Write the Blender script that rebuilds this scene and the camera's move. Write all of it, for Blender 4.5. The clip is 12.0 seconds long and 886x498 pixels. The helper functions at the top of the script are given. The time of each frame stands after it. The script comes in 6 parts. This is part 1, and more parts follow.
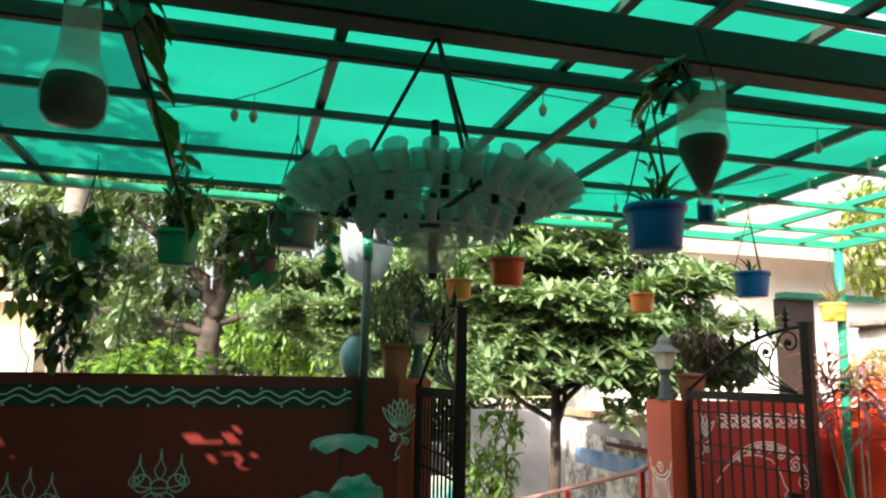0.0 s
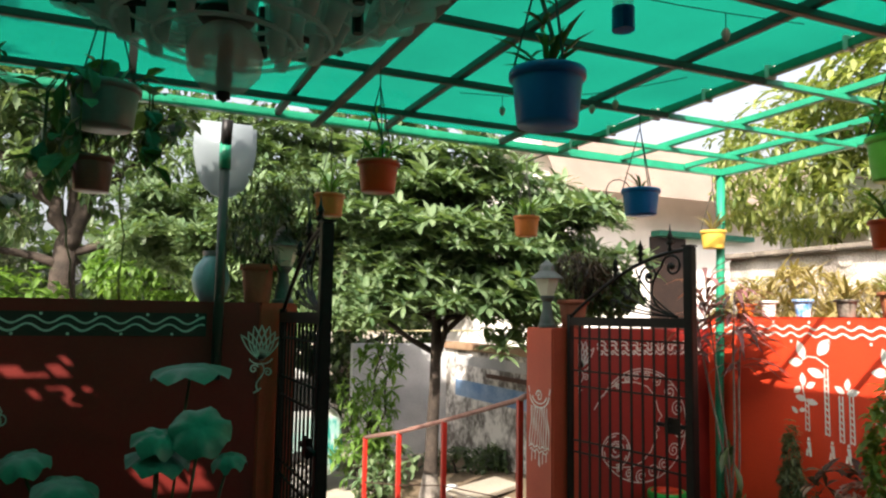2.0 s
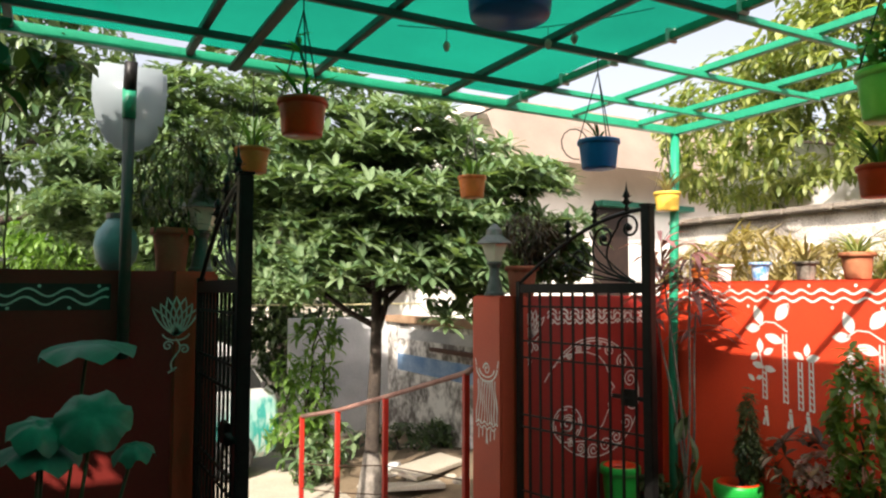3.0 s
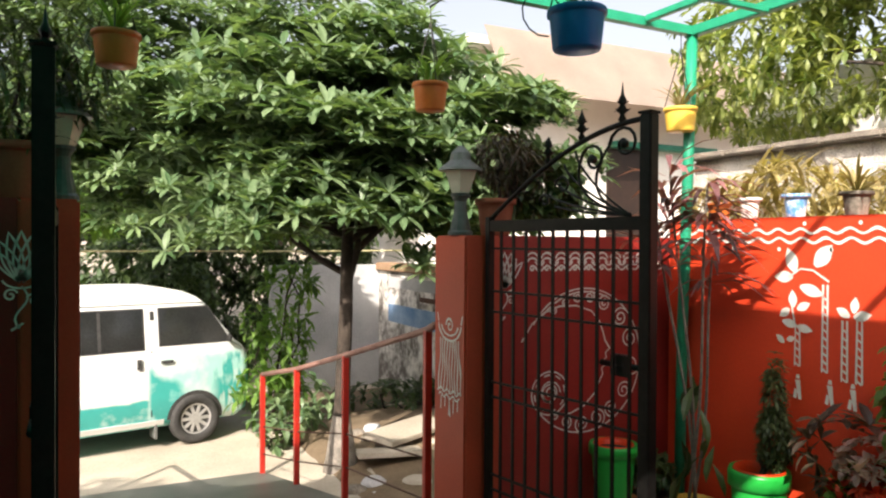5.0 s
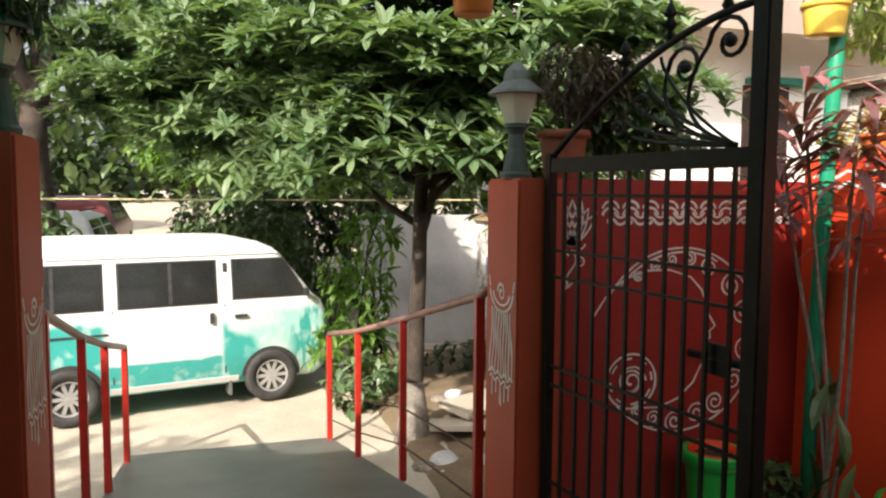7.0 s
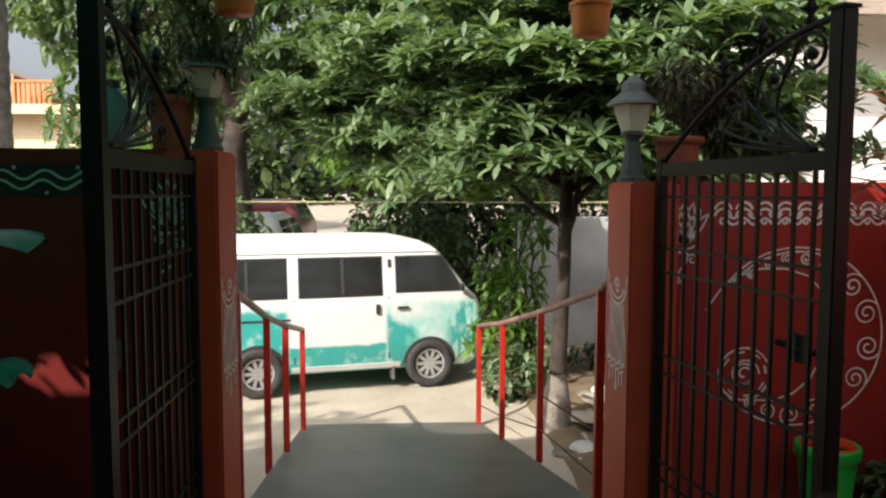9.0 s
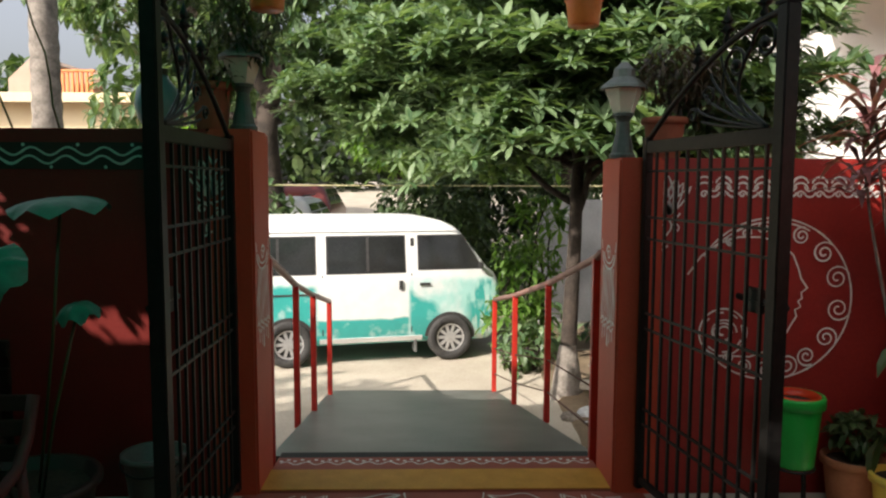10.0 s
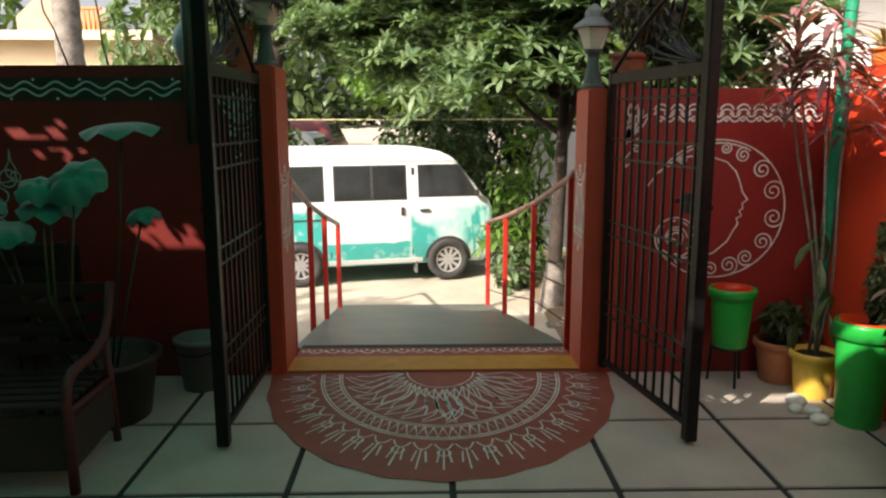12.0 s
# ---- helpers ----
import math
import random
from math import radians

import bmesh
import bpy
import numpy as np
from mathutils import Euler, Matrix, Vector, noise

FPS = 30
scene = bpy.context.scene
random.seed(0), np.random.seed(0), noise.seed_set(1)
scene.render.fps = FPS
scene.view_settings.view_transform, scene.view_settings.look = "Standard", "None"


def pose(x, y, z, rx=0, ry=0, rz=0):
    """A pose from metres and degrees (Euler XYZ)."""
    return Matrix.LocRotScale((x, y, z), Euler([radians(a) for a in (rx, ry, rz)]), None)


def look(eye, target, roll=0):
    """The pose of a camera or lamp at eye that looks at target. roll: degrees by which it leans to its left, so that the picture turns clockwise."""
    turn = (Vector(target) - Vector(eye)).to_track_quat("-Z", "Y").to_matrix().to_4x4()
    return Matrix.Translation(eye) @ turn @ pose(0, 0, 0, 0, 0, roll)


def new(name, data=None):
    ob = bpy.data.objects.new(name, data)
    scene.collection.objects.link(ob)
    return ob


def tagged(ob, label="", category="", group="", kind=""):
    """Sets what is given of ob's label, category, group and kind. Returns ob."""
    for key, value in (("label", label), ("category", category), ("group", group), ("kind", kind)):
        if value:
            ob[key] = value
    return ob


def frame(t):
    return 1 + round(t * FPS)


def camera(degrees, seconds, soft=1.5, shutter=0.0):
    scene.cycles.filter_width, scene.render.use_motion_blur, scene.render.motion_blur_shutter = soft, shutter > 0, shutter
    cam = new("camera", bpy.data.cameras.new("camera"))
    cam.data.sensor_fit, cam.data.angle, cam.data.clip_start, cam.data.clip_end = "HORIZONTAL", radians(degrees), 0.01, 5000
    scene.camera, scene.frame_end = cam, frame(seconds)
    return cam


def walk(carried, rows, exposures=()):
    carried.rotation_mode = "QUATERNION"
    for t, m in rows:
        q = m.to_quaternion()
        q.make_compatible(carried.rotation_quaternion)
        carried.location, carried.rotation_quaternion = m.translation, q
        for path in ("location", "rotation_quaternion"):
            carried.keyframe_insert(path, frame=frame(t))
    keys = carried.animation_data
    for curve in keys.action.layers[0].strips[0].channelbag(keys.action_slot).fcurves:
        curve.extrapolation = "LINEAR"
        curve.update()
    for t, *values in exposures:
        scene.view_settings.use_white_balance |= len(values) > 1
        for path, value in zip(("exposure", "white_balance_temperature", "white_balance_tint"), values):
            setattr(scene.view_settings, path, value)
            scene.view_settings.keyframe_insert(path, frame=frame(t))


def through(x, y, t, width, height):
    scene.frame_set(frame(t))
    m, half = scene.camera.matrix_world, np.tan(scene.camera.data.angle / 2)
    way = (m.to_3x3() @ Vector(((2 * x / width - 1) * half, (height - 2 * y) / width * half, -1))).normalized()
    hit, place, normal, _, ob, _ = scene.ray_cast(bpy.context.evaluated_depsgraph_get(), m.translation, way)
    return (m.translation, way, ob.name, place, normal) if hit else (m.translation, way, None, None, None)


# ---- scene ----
cam = camera(62.4, 12.0, 2.2)
PATH = [
    (0, (-2.195, -4.96, 1.921), (-1.684, -3.057, 2.264), 1.0),
    (0.5, (-2.2, -4.925, 1.9), (-1.608, -3.035, 2.18), -0.2),
    (1, (-2.146, -4.831, 1.877), (-1.458, -2.972, 2.139), -0.7),
    (1.5, (-2.044, -4.69, 1.85), (-1.299, -2.85, 2.093), 0.5),
    (2, (-1.96, -4.547, 1.836), (-1.153, -2.726, 2.021), 0.9),
    (2.5, (-1.884, -4.327, 1.818), (-0.972, -2.557, 2.011), -0.0),
    (3, (-1.768, -4.163, 1.794), (-0.816, -2.408, 1.912), 0.1),
    (3.5, (-1.598, -3.993, 1.769), (-0.667, -2.23, 1.919), 0.7),
    (3.7, (-1.516, -3.943, 1.781), (-0.576, -2.18, 1.882), 0.7),
    (5.3, (-0.85, -3.36, 1.722), (0.053, -1.576, 1.692), 0.3),
    (5.5, (-0.776, -3.306, 1.719), (0.12, -1.518, 1.677), 0.9),
    (6, (-0.551, -3.183, 1.72), (0.338, -1.396, 1.59), 0.6),
    (6.5, (-0.379, -3.018, 1.717), (0.457, -1.207, 1.578), 1.1),
    (7, (-0.266, -2.835, 1.71), (0.318, -0.929, 1.554), 0.4),
    (7.5, (-0.245, -2.853, 1.737), (0.087, -0.883, 1.644), 1.2),
    (9.5, (-0.095, -3.506, 1.681), (-0.003, -1.515, 1.51), 0.0),
    (10, (-0.052, -3.727, 1.646), (-0.008, -1.736, 1.462), 0.2),
    (10.5, (-0.018, -3.987, 1.656), (0.005, -1.997, 1.454), 0.4),
    (11, (-0.022, -4.108, 1.608), (0.015, -2.113, 1.464), 0.8),
    (11.5, (-0.024, -4.31, 1.583), (-0.008, -2.325, 1.335), 0.1),
    (12, (-0.029, -4.432, 1.593), (0.01, -2.464, 1.242), -0.1),
]
EXPOSURES = [(0.0, 1.74, 6750, 14), (1.0, 1.40, 6750, 14), (2.0, 1.16, 6750, 14), (3.5, 1.00, 6800, 14), (5.5, 1.00, 6750, 14), (7.0, 0.92, 6700, 13), (7.5, 0.68, 6600, 13), (9.5, 0.56, 6500, 13), (10.5, 0.74, 6600, 14), (12.0, 0.98, 6800, 15)]
walk(cam, [(t, look(eye, target, roll)) for t, eye, target, roll in PATH], EXPOSURES)

# ---- world, sun, exposure ----
SUN_WAY = Vector((1.0, 0.98, -1.08)).normalized()
world = bpy.data.worlds.new("sky")
scene.world = world
world.use_nodes = True
sky = world.node_tree.nodes.new("ShaderNodeTexSky")
sky.sky_type = "NISHITA"
sky.sun_disc = False
sky.dust_density = 6.0
sky.sun_elevation = math.asin(-SUN_WAY.z)
sky.sun_rotation = math.atan2(-SUN_WAY.x, -SUN_WAY.y) % (2 * math.pi)
haze = world.node_tree.nodes.new("ShaderNodeHueSaturation")
haze.inputs["Saturation"].default_value, haze.inputs["Value"].default_value = 0.45, 1.05
world.node_tree.links.new(sky.outputs[0], haze.inputs["Color"])
world.node_tree.links.new(haze.outputs[0], world.node_tree.nodes["Background"].inputs[0])
world.node_tree.nodes["Background"].inputs[1].default_value = 0.15
sun_data = bpy.data.lights.new("sun", "SUN")
sun_data.energy, sun_data.angle, sun_data.color = 4.5, radians(0.55), (1.0, 0.93, 0.82)
sun = new("sun", sun_data)
sun.matrix_world = Matrix.Translation((-8, -6, 9)) @ SUN_WAY.to_track_quat("-Z", "Y").to_matrix().to_4x4()


# ---- materials ----
def material(name, dark, light, rough=0.6, metal=0.0, scale=4.0, fine=60.0, bump=0.15, contrast=1.0, spec=0.5):
    """Two colours mixed by coarse and fine noise, with fine relief."""
    m = bpy.data.materials.new(name)
    m.use_nodes = True
    nt = m.node_tree
    n, l = nt.nodes, nt.links
    bsdf = n["Principled BSDF"]
    co = n.new("ShaderNodeTexCoord")
    a, b = n.new("ShaderNodeTexNoise"), n.new("ShaderNodeTexNoise")
    a.inputs["Scale"].default_value, b.inputs["Scale"].default_value = scale, fine
    a.inputs["Detail"].default_value, b.inputs["Detail"].default_value = 5, 3
    l.new(co.outputs["Object"], a.inputs["Vector"])
    l.new(co.outputs["Object"], b.inputs["Vector"])
    mixer = n.new("ShaderNodeMath")
    mixer.operation = "MULTIPLY_ADD"
    mixer.inputs[1].default_value = 0.35
    l.new(b.outputs["Fac"], mixer.inputs[0])
    half = n.new("ShaderNodeMath")
    half.operation = "MULTIPLY"
    half.inputs[1].default_value = 0.65
    l.new(a.outputs["Fac"], half.inputs[0])
    l.new(half.outputs[0], mixer.inputs[2])
    ramp = n.new("ShaderNodeValToRGB")
    w = 0.2 / contrast
    ramp.color_ramp.elements[0].position, ramp.color_ramp.elements[1].position = 0.5 - w, 0.5 + w
    ramp.color_ramp.elements[0].color, ramp.color_ramp.elements[1].color = (*dark, 1), (*light, 1)
    l.new(mixer.outputs[0], ramp.inputs[0])
    l.new(ramp.outputs[0], bsdf.inputs["Base Color"])
    bsdf.inputs["Roughness"].default_value, bsdf.inputs["Metallic"].default_value = rough, metal
    bsdf.inputs["Specular IOR Level"].default_value = spec
    if bump:
        bp = n.new("ShaderNodeBump")
        bp.inputs["Strength"].default_value, bp.inputs["Distance"].default_value = bump, 0.01
        l.new(mixer.outputs[0], bp.inputs["Height"])
        l.new(bp.outputs[0], bsdf.inputs["Normal"])
    return m


def leafy(name, dark, light, back=0.35):
    """Leaves: colour differs from leaf to leaf, part of the light passes through."""
    m = bpy.data.materials.new(name)
    m.use_nodes = True
    nt = m.node_tree
    n, l = nt.nodes, nt.links
    bsdf, out = n["Principled BSDF"], n["Material Output"]
    geo = n.new("ShaderNodeNewGeometry")
    ramp = n.new("ShaderNodeValToRGB")
    ramp.color_ramp.elements[0].color, ramp.color_ramp.elements[1].color = (*dark, 1), (*light, 1)
    l.new(geo.outputs["Random Per Island"], ramp.inputs[0])
    l.new(ramp.outputs[0], bsdf.inputs["Base Color"])
    bsdf.inputs["Roughness"].default_value = 0.42
    tr = n.new("ShaderNodeBsdfTranslucent")
    bright = n.new("ShaderNodeMixRGB")
    bright.blend_type, bright.inputs[0].default_value = "MULTIPLY", 1.0
    bright.inputs[2].default_value = (1.6, 1.7, 0.7, 1)
    l.new(ramp.outputs[0], bright.inputs[1])
    l.new(bright.outputs[0], tr.inputs[0])
    mix = n.new("ShaderNodeMixShader")
    mix.inputs[0].default_value = back
    l.new(bsdf.outputs[0], mix.inputs[1])
    l.new(tr.outputs[0], mix.inputs[2])
    l.new(mix.outputs[0], out.inputs[0])
    return m


def plastic(name, dark, light, through=0.15):
    """Thin moulded plastic that lets some light through."""
    m = material(name, dark, light, 0.35, scale=5, bump=0.03)
    n, l = m.node_tree.nodes, m.node_tree.links
    t, mix = n.new("ShaderNodeBsdfTranslucent"), n.new("ShaderNodeMixShader")
    t.inputs[0].default_value = (*light, 1)
    mix.inputs[0].default_value = through
    l.new(n["Principled BSDF"].outputs[0], mix.inputs[1])
    l.new(t.outputs[0], mix.inputs[2])
    l.new(mix.outputs[0], n["Material Output"].inputs[0])
    return m


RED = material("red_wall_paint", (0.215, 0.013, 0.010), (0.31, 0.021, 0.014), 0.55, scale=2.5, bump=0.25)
# the wall red darkened for the left wall, its dimness put into the colour
SHADED_RED = material("shaded_red_wall_paint", (0.145, 0.010, 0.007), (0.22, 0.016, 0.010), 0.55, scale=2.0, bump=0.25)
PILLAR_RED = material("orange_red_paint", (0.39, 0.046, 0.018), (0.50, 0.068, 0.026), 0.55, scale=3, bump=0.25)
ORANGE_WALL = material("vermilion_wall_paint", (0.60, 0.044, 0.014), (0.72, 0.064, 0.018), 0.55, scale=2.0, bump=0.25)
PALE_TAN = material("pale_tan_plaster", (0.36, 0.285, 0.235), (0.48, 0.395, 0.335), 0.8, scale=1.2, bump=0.2)
WHITE = material("white_paint", (0.62, 0.60, 0.55), (0.82, 0.80, 0.75), 0.6, scale=12, bump=0.1)
MINT = material("mint_white_paint", (0.36, 0.52, 0.46), (0.55, 0.68, 0.62), 0.6, scale=12, bump=0.1)
BORDER_DARK = material("dark_border_paint", (0.020, 0.013, 0.010), (0.040, 0.024, 0.018), 0.6, scale=8, bump=0.1)
SLAB = material("grey_floor_slab", (0.37, 0.325, 0.275), (0.55, 0.49, 0.42), 0.38, scale=3, fine=90, bump=0.08)
JOINT = material("dark_floor_joint", (0.015, 0.016, 0.015), (0.03, 0.03, 0.028), 0.8, bump=0.3)
RANGOLI_RED = material("brick_red_floor_paint", (0.24, 0.055, 0.035), (0.34, 0.085, 0.055), 0.6, scale=5, bump=0.2)
YELLOW_PAINT = material("yellow_paint", (0.42, 0.19, 0.02), (0.60, 0.29, 0.04), 0.6, scale=9)
CONCRETE = material("grey_concrete", (0.070, 0.073, 0.065), (0.150, 0.152, 0.135), 0.45, scale=2.2, fine=70, bump=0.3)
GROUND = material("pale_dusty_concrete", (0.30, 0.26, 0.20), (0.50, 0.45, 0.37), 0.9, scale=1.1, fine=45, bump=0.4)
EARTH = material("brown_earth", (0.10, 0.07, 0.04), (0.22, 0.16, 0.10), 0.95, scale=3, fine=40, bump=0.6)
IRON = material("black_iron", (0.004, 0.004, 0.004), (0.014, 0.013, 0.012), 0.42, 0.0, scale=15, bump=0.12, spec=0.22)
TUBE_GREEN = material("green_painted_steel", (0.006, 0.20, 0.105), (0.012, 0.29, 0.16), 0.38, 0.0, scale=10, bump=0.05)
# the frame's green again, darkened by the net's shade and flecked with rust
TUBE_SHADED = material("shaded_rusty_green_steel", (0.010, 0.045, 0.032), (0.045, 0.05, 0.04), 0.5, 0.0, scale=14, bump=0.1)
RAIL_RED = material("red_painted_steel", (0.32, 0.018, 0.012), (0.50, 0.032, 0.018), 0.4, scale=10, bump=0.05)
RUST = material("rusty_rod", (0.05, 0.022, 0.014), (0.11, 0.05, 0.03), 0.7, scale=20, bump=0.1)
RAIL_TOP = material("worn_metal_handrail", (0.20, 0.085, 0.065), (0.38, 0.22, 0.18), 0.45, 0.2, scale=9, bump=0.05)
BRICK_CLAY = material("brick_red_clay", (0.22, 0.060, 0.030), (0.32, 0.095, 0.050), 0.75, scale=9, bump=0.2)
TERRACOTTA = material("terracotta", (0.36, 0.12, 0.055), (0.50, 0.19, 0.09), 0.75, scale=9, bump=0.2)
SOIL = material("dark_soil", (0.018, 0.012, 0.008), (0.05, 0.035, 0.02), 0.95, scale=30, bump=0.6)
BLUE_PLASTIC = plastic("blue_plastic", (0.0, 0.14, 0.46), (0.008, 0.19, 0.56))
RED_PLASTIC = plastic("red_orange_plastic", (0.66, 0.040, 0.008), (0.80, 0.070, 0.012))
ORANGE_PLASTIC = plastic("orange_plastic", (0.60, 0.15, 0.03), (0.72, 0.22, 0.05))
GREEN_PLASTIC = plastic("bright_green_plastic", (0.008, 0.40, 0.05), (0.02, 0.50, 0.08))
LIME_PLASTIC = material("lime_green_plastic", (0.20, 0.55, 0.06), (0.26, 0.62, 0.09), 0.35, scale=5, bump=0.03)
TEAL_PLASTIC = plastic("dark_green_plastic", (0.006, 0.22, 0.11), (0.012, 0.28, 0.15))
MAROON_PLASTIC = material("maroon_plastic", (0.12, 0.022, 0.016), (0.17, 0.035, 0.022), 0.45, scale=5, bump=0.03)
YELLOW_PLASTIC = material("yellow_plastic", (0.74, 0.46, 0.06), (0.82, 0.56, 0.10), 0.4, scale=5, bump=0.03)
GREY_PLASTIC = material("grey_plastic", (0.10, 0.105, 0.10), (0.15, 0.155, 0.15), 0.4, scale=5, bump=0.03)
LOTUS_TEAL = material("teal_painted_leaf", (0.010, 0.125, 0.085), (0.022, 0.20, 0.135), 0.45, scale=7, bump=0.2)
LAMP_GREY = material("grey_lamp_metal", (0.13, 0.14, 0.13), (0.22, 0.23, 0.21), 0.5, 0.2, scale=12, bump=0.1)
LAMP_POST = material("grey_green_lamp_post", (0.045, 0.058, 0.052), (0.085, 0.105, 0.095), 0.5, 0.1, scale=12, bump=0.1)
LAMP_GLASS = material("frosted_lamp_glass", (0.55, 0.52, 0.40), (0.66, 0.62, 0.50), 0.5, scale=8, bump=0.05)
BARK = material("grey_brown_bark", (0.020, 0.015, 0.011), (0.065, 0.048, 0.036), 0.9, scale=7, fine=35, bump=0.9, contrast=1.4)
PALE_BARK = material("pale_palm_bark", (0.11, 0.095, 0.08), (0.27, 0.24, 0.205), 0.9, scale=9, fine=40, bump=0.9, contrast=1.4)
PLASTER = material("white_plaster", (0.66, 0.64, 0.60), (0.84, 0.82, 0.78), 0.8, scale=1.5, bump=0.2)
GREY_PLASTER = material("weathered_grey_plaster", (0.34, 0.35, 0.36), (0.60, 0.60, 0.60), 0.85, scale=1.3, bump=0.3, contrast=1.6)
# light and dark splotches imitate sun falling through leaves
DAPPLED_PLASTER = material("dappled_plaster", (0.16, 0.145, 0.13), (0.80, 0.78, 0.74), 0.85, scale=2.4, fine=14, bump=0.3, contrast=2.4)
RUSTY_TAN = material("rusty_tan_plaster", (0.26, 0.14, 0.075), (0.44, 0.31, 0.20), 0.85, scale=3, bump=0.3)
FADED_BLUE = material("faded_blue_paint", (0.10, 0.22, 0.42), (0.30, 0.42, 0.58), 0.8, scale=2.5, contrast=2)
CREAM = material("cream_plaster", (0.62, 0.50, 0.32), (0.76, 0.64, 0.44), 0.8, scale=1.5, bump=0.2)
TAN_ROOF = material("tan_roof_sheet", (0.36, 0.25, 0.18), (0.48, 0.35, 0.27), 0.7, scale=2, bump=0.2)
PALE_RUBBLE = material("weathered_pale_plaster", (0.20, 0.17, 0.14), (0.66, 0.62, 0.56), 0.9, scale=2.2, bump=0.7, contrast=2.2)
STONE = material("grey_rubble_stone", (0.10, 0.085, 0.07), (0.30, 0.26, 0.21), 0.9, scale=4, bump=0.8, contrast=1.5)
TWINE = material("dark_twine", (0.02, 0.02, 0.018), (0.05, 0.045, 0.04), 0.8, bump=0)
ROPE = material("pale_yellow_rope", (0.50, 0.44, 0.22), (0.62, 0.56, 0.32), 0.7, bump=0)
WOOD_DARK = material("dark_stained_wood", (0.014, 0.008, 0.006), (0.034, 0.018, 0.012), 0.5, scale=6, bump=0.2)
LEAF_MAIN = leafy("whorled_tree_leaves", (0.055, 0.112, 0.048), (0.190, 0.262, 0.138), 0.30)
LEAF_DARK = leafy("deep_green_leaves", (0.024, 0.050, 0.016), (0.085, 0.13, 0.045), 0.25)
LEAF_YELLOW = leafy("yellow_green_leaves", (0.09, 0.14, 0.035), (0.34, 0.37, 0.14), 0.4)
LEAF_CYPRESS = leafy("cypress_leaves", (0.035, 0.060, 0.022), (0.11, 0.14, 0.05), 0.2)
LEAF_LIME = leafy("fresh_green_leaves", (0.062, 0.135, 0.028), (0.17, 0.29, 0.065), 0.45)
LEAF_PURPLE = leafy("purple_red_leaves", (0.06, 0.034, 0.034), (0.40, 0.17, 0.18), 0.25)
LEAF_BROWN = leafy("brown_twiggy_leaves", (0.035, 0.024, 0.018), (0.13, 0.095, 0.060), 0.2)
LEAF_DRY = leafy("dry_straw_leaves", (0.22, 0.17, 0.07), (0.44, 0.36, 0.16), 0.3)
PETAL_RED = leafy("red_petals", (0.50, 0.030, 0.012), (0.68, 0.07, 0.02), 0.3)
PETAL_PINK = leafy("pale_pink_leaves", (0.42, 0.24, 0.24), (0.66, 0.50, 0.48), 0.3)


def net_material():
    """Green shade cloth lit through from above."""
    m = bpy.data.materials.new("green_shade_net")
    m.use_nodes = True
    n, l = m.node_tree.nodes, m.node_tree.links
    out = n["Material Output"]
    n.remove(n["Principled BSDF"])
    co, noi, ramp = n.new("ShaderNodeTexCoord"), n.new("ShaderNodeTexNoise"), n.new("ShaderNodeValToRGB")
    noi.inputs["Scale"].default_value, noi.inputs["Detail"].default_value = 1.1, 6
    ramp.color_ramp.elements[0].position, ramp.color_ramp.elements[1].position = 0.3, 0.7
    ramp.color_ramp.elements[0].color = (0.0, 0.138, 0.090, 1)
    ramp.color_ramp.elements[1].color = (0.0, 0.188, 0.121, 1)
    l.new(co.outputs["Object"], noi.inputs["Vector"])
    l.new(noi.outputs["Fac"], ramp.inputs[0])
    a, b, mix = n.new("ShaderNodeBsdfDiffuse"), n.new("ShaderNodeBsdfTranslucent"), n.new("ShaderNodeMixShader")
    l.new(ramp.outputs[0], a.inputs[0])
    l.new(ramp.outputs[0], b.inputs[0])
    mix.inputs[0].default_value = 0.75
    l.new(a.outputs[0], mix.inputs[1])
    l.new(b.outputs[0], mix.inputs[2])
    pores, open_mix = n.new("ShaderNodeBsdfTransparent"), n.new("ShaderNodeMixShader")
    open_mix.inputs[0].default_value = 0.006
    l.new(mix.outputs[0], open_mix.inputs[1])
    l.new(pores.outputs[0], open_mix.inputs[2])
    l.new(open_mix.outputs[0], out.inputs[0])
    return m


NET = net_material()


# ---- building blocks ----
def thing(name, label, category, at=(0, 0, 0), group="", kind=""):
    ob = new(name)
    ob.empty_display_size = 0.1
    ob.location = at
    return tagged(ob, label, category, group, kind)


def part(name, bm, mat, parent=None, label="", smooth=False, kind=""):
    me = bpy.data.meshes.new(name)
    bmesh.ops.recalc_face_normals(bm, faces=bm.faces)
    if smooth:
        for f in bm.faces:
            f.smooth = True
    bm.to_mesh(me)
    bm.free()
    me.materials.append(mat)
    ob = new(name, me)
    if parent is not None:
        ob.parent = parent
    return tagged(ob, label, "", "", kind)


def raw(name, verts, faces, mat, parent=None, label="", kind="", smooth=False):
    me = bpy.data.meshes.new(name)
    me.from_pydata([tuple(v) for v in verts], [], faces)
    me.update()
    if smooth:
        for f in me.polygons:
            f.use_smooth = True
    me.materials.append(mat)
    ob = new(name, me)
    if parent is not None:
        ob.parent = parent
    return tagged(ob, label, "", "", kind)


def box(x0, y0, z0, x1, y1, z1, bevel=0.0, bm=None):
    own = bm if bm is not None else bmesh.new()
    r = bmesh.ops.create_cube(own, size=1, matrix=Matrix.LocRotScale(((x0 + x1) / 2, (y0 + y1) / 2, (z0 + z1) / 2), None, (x1 - x0, y1 - y0, z1 - z0)))
    if bevel:
        edges = list({e for v in r["verts"] for e in v.link_edges})
        bmesh.ops.bevel(own, geom=edges, offset=bevel, segments=2, affect="EDGES", clamp_overlap=True)
    return own


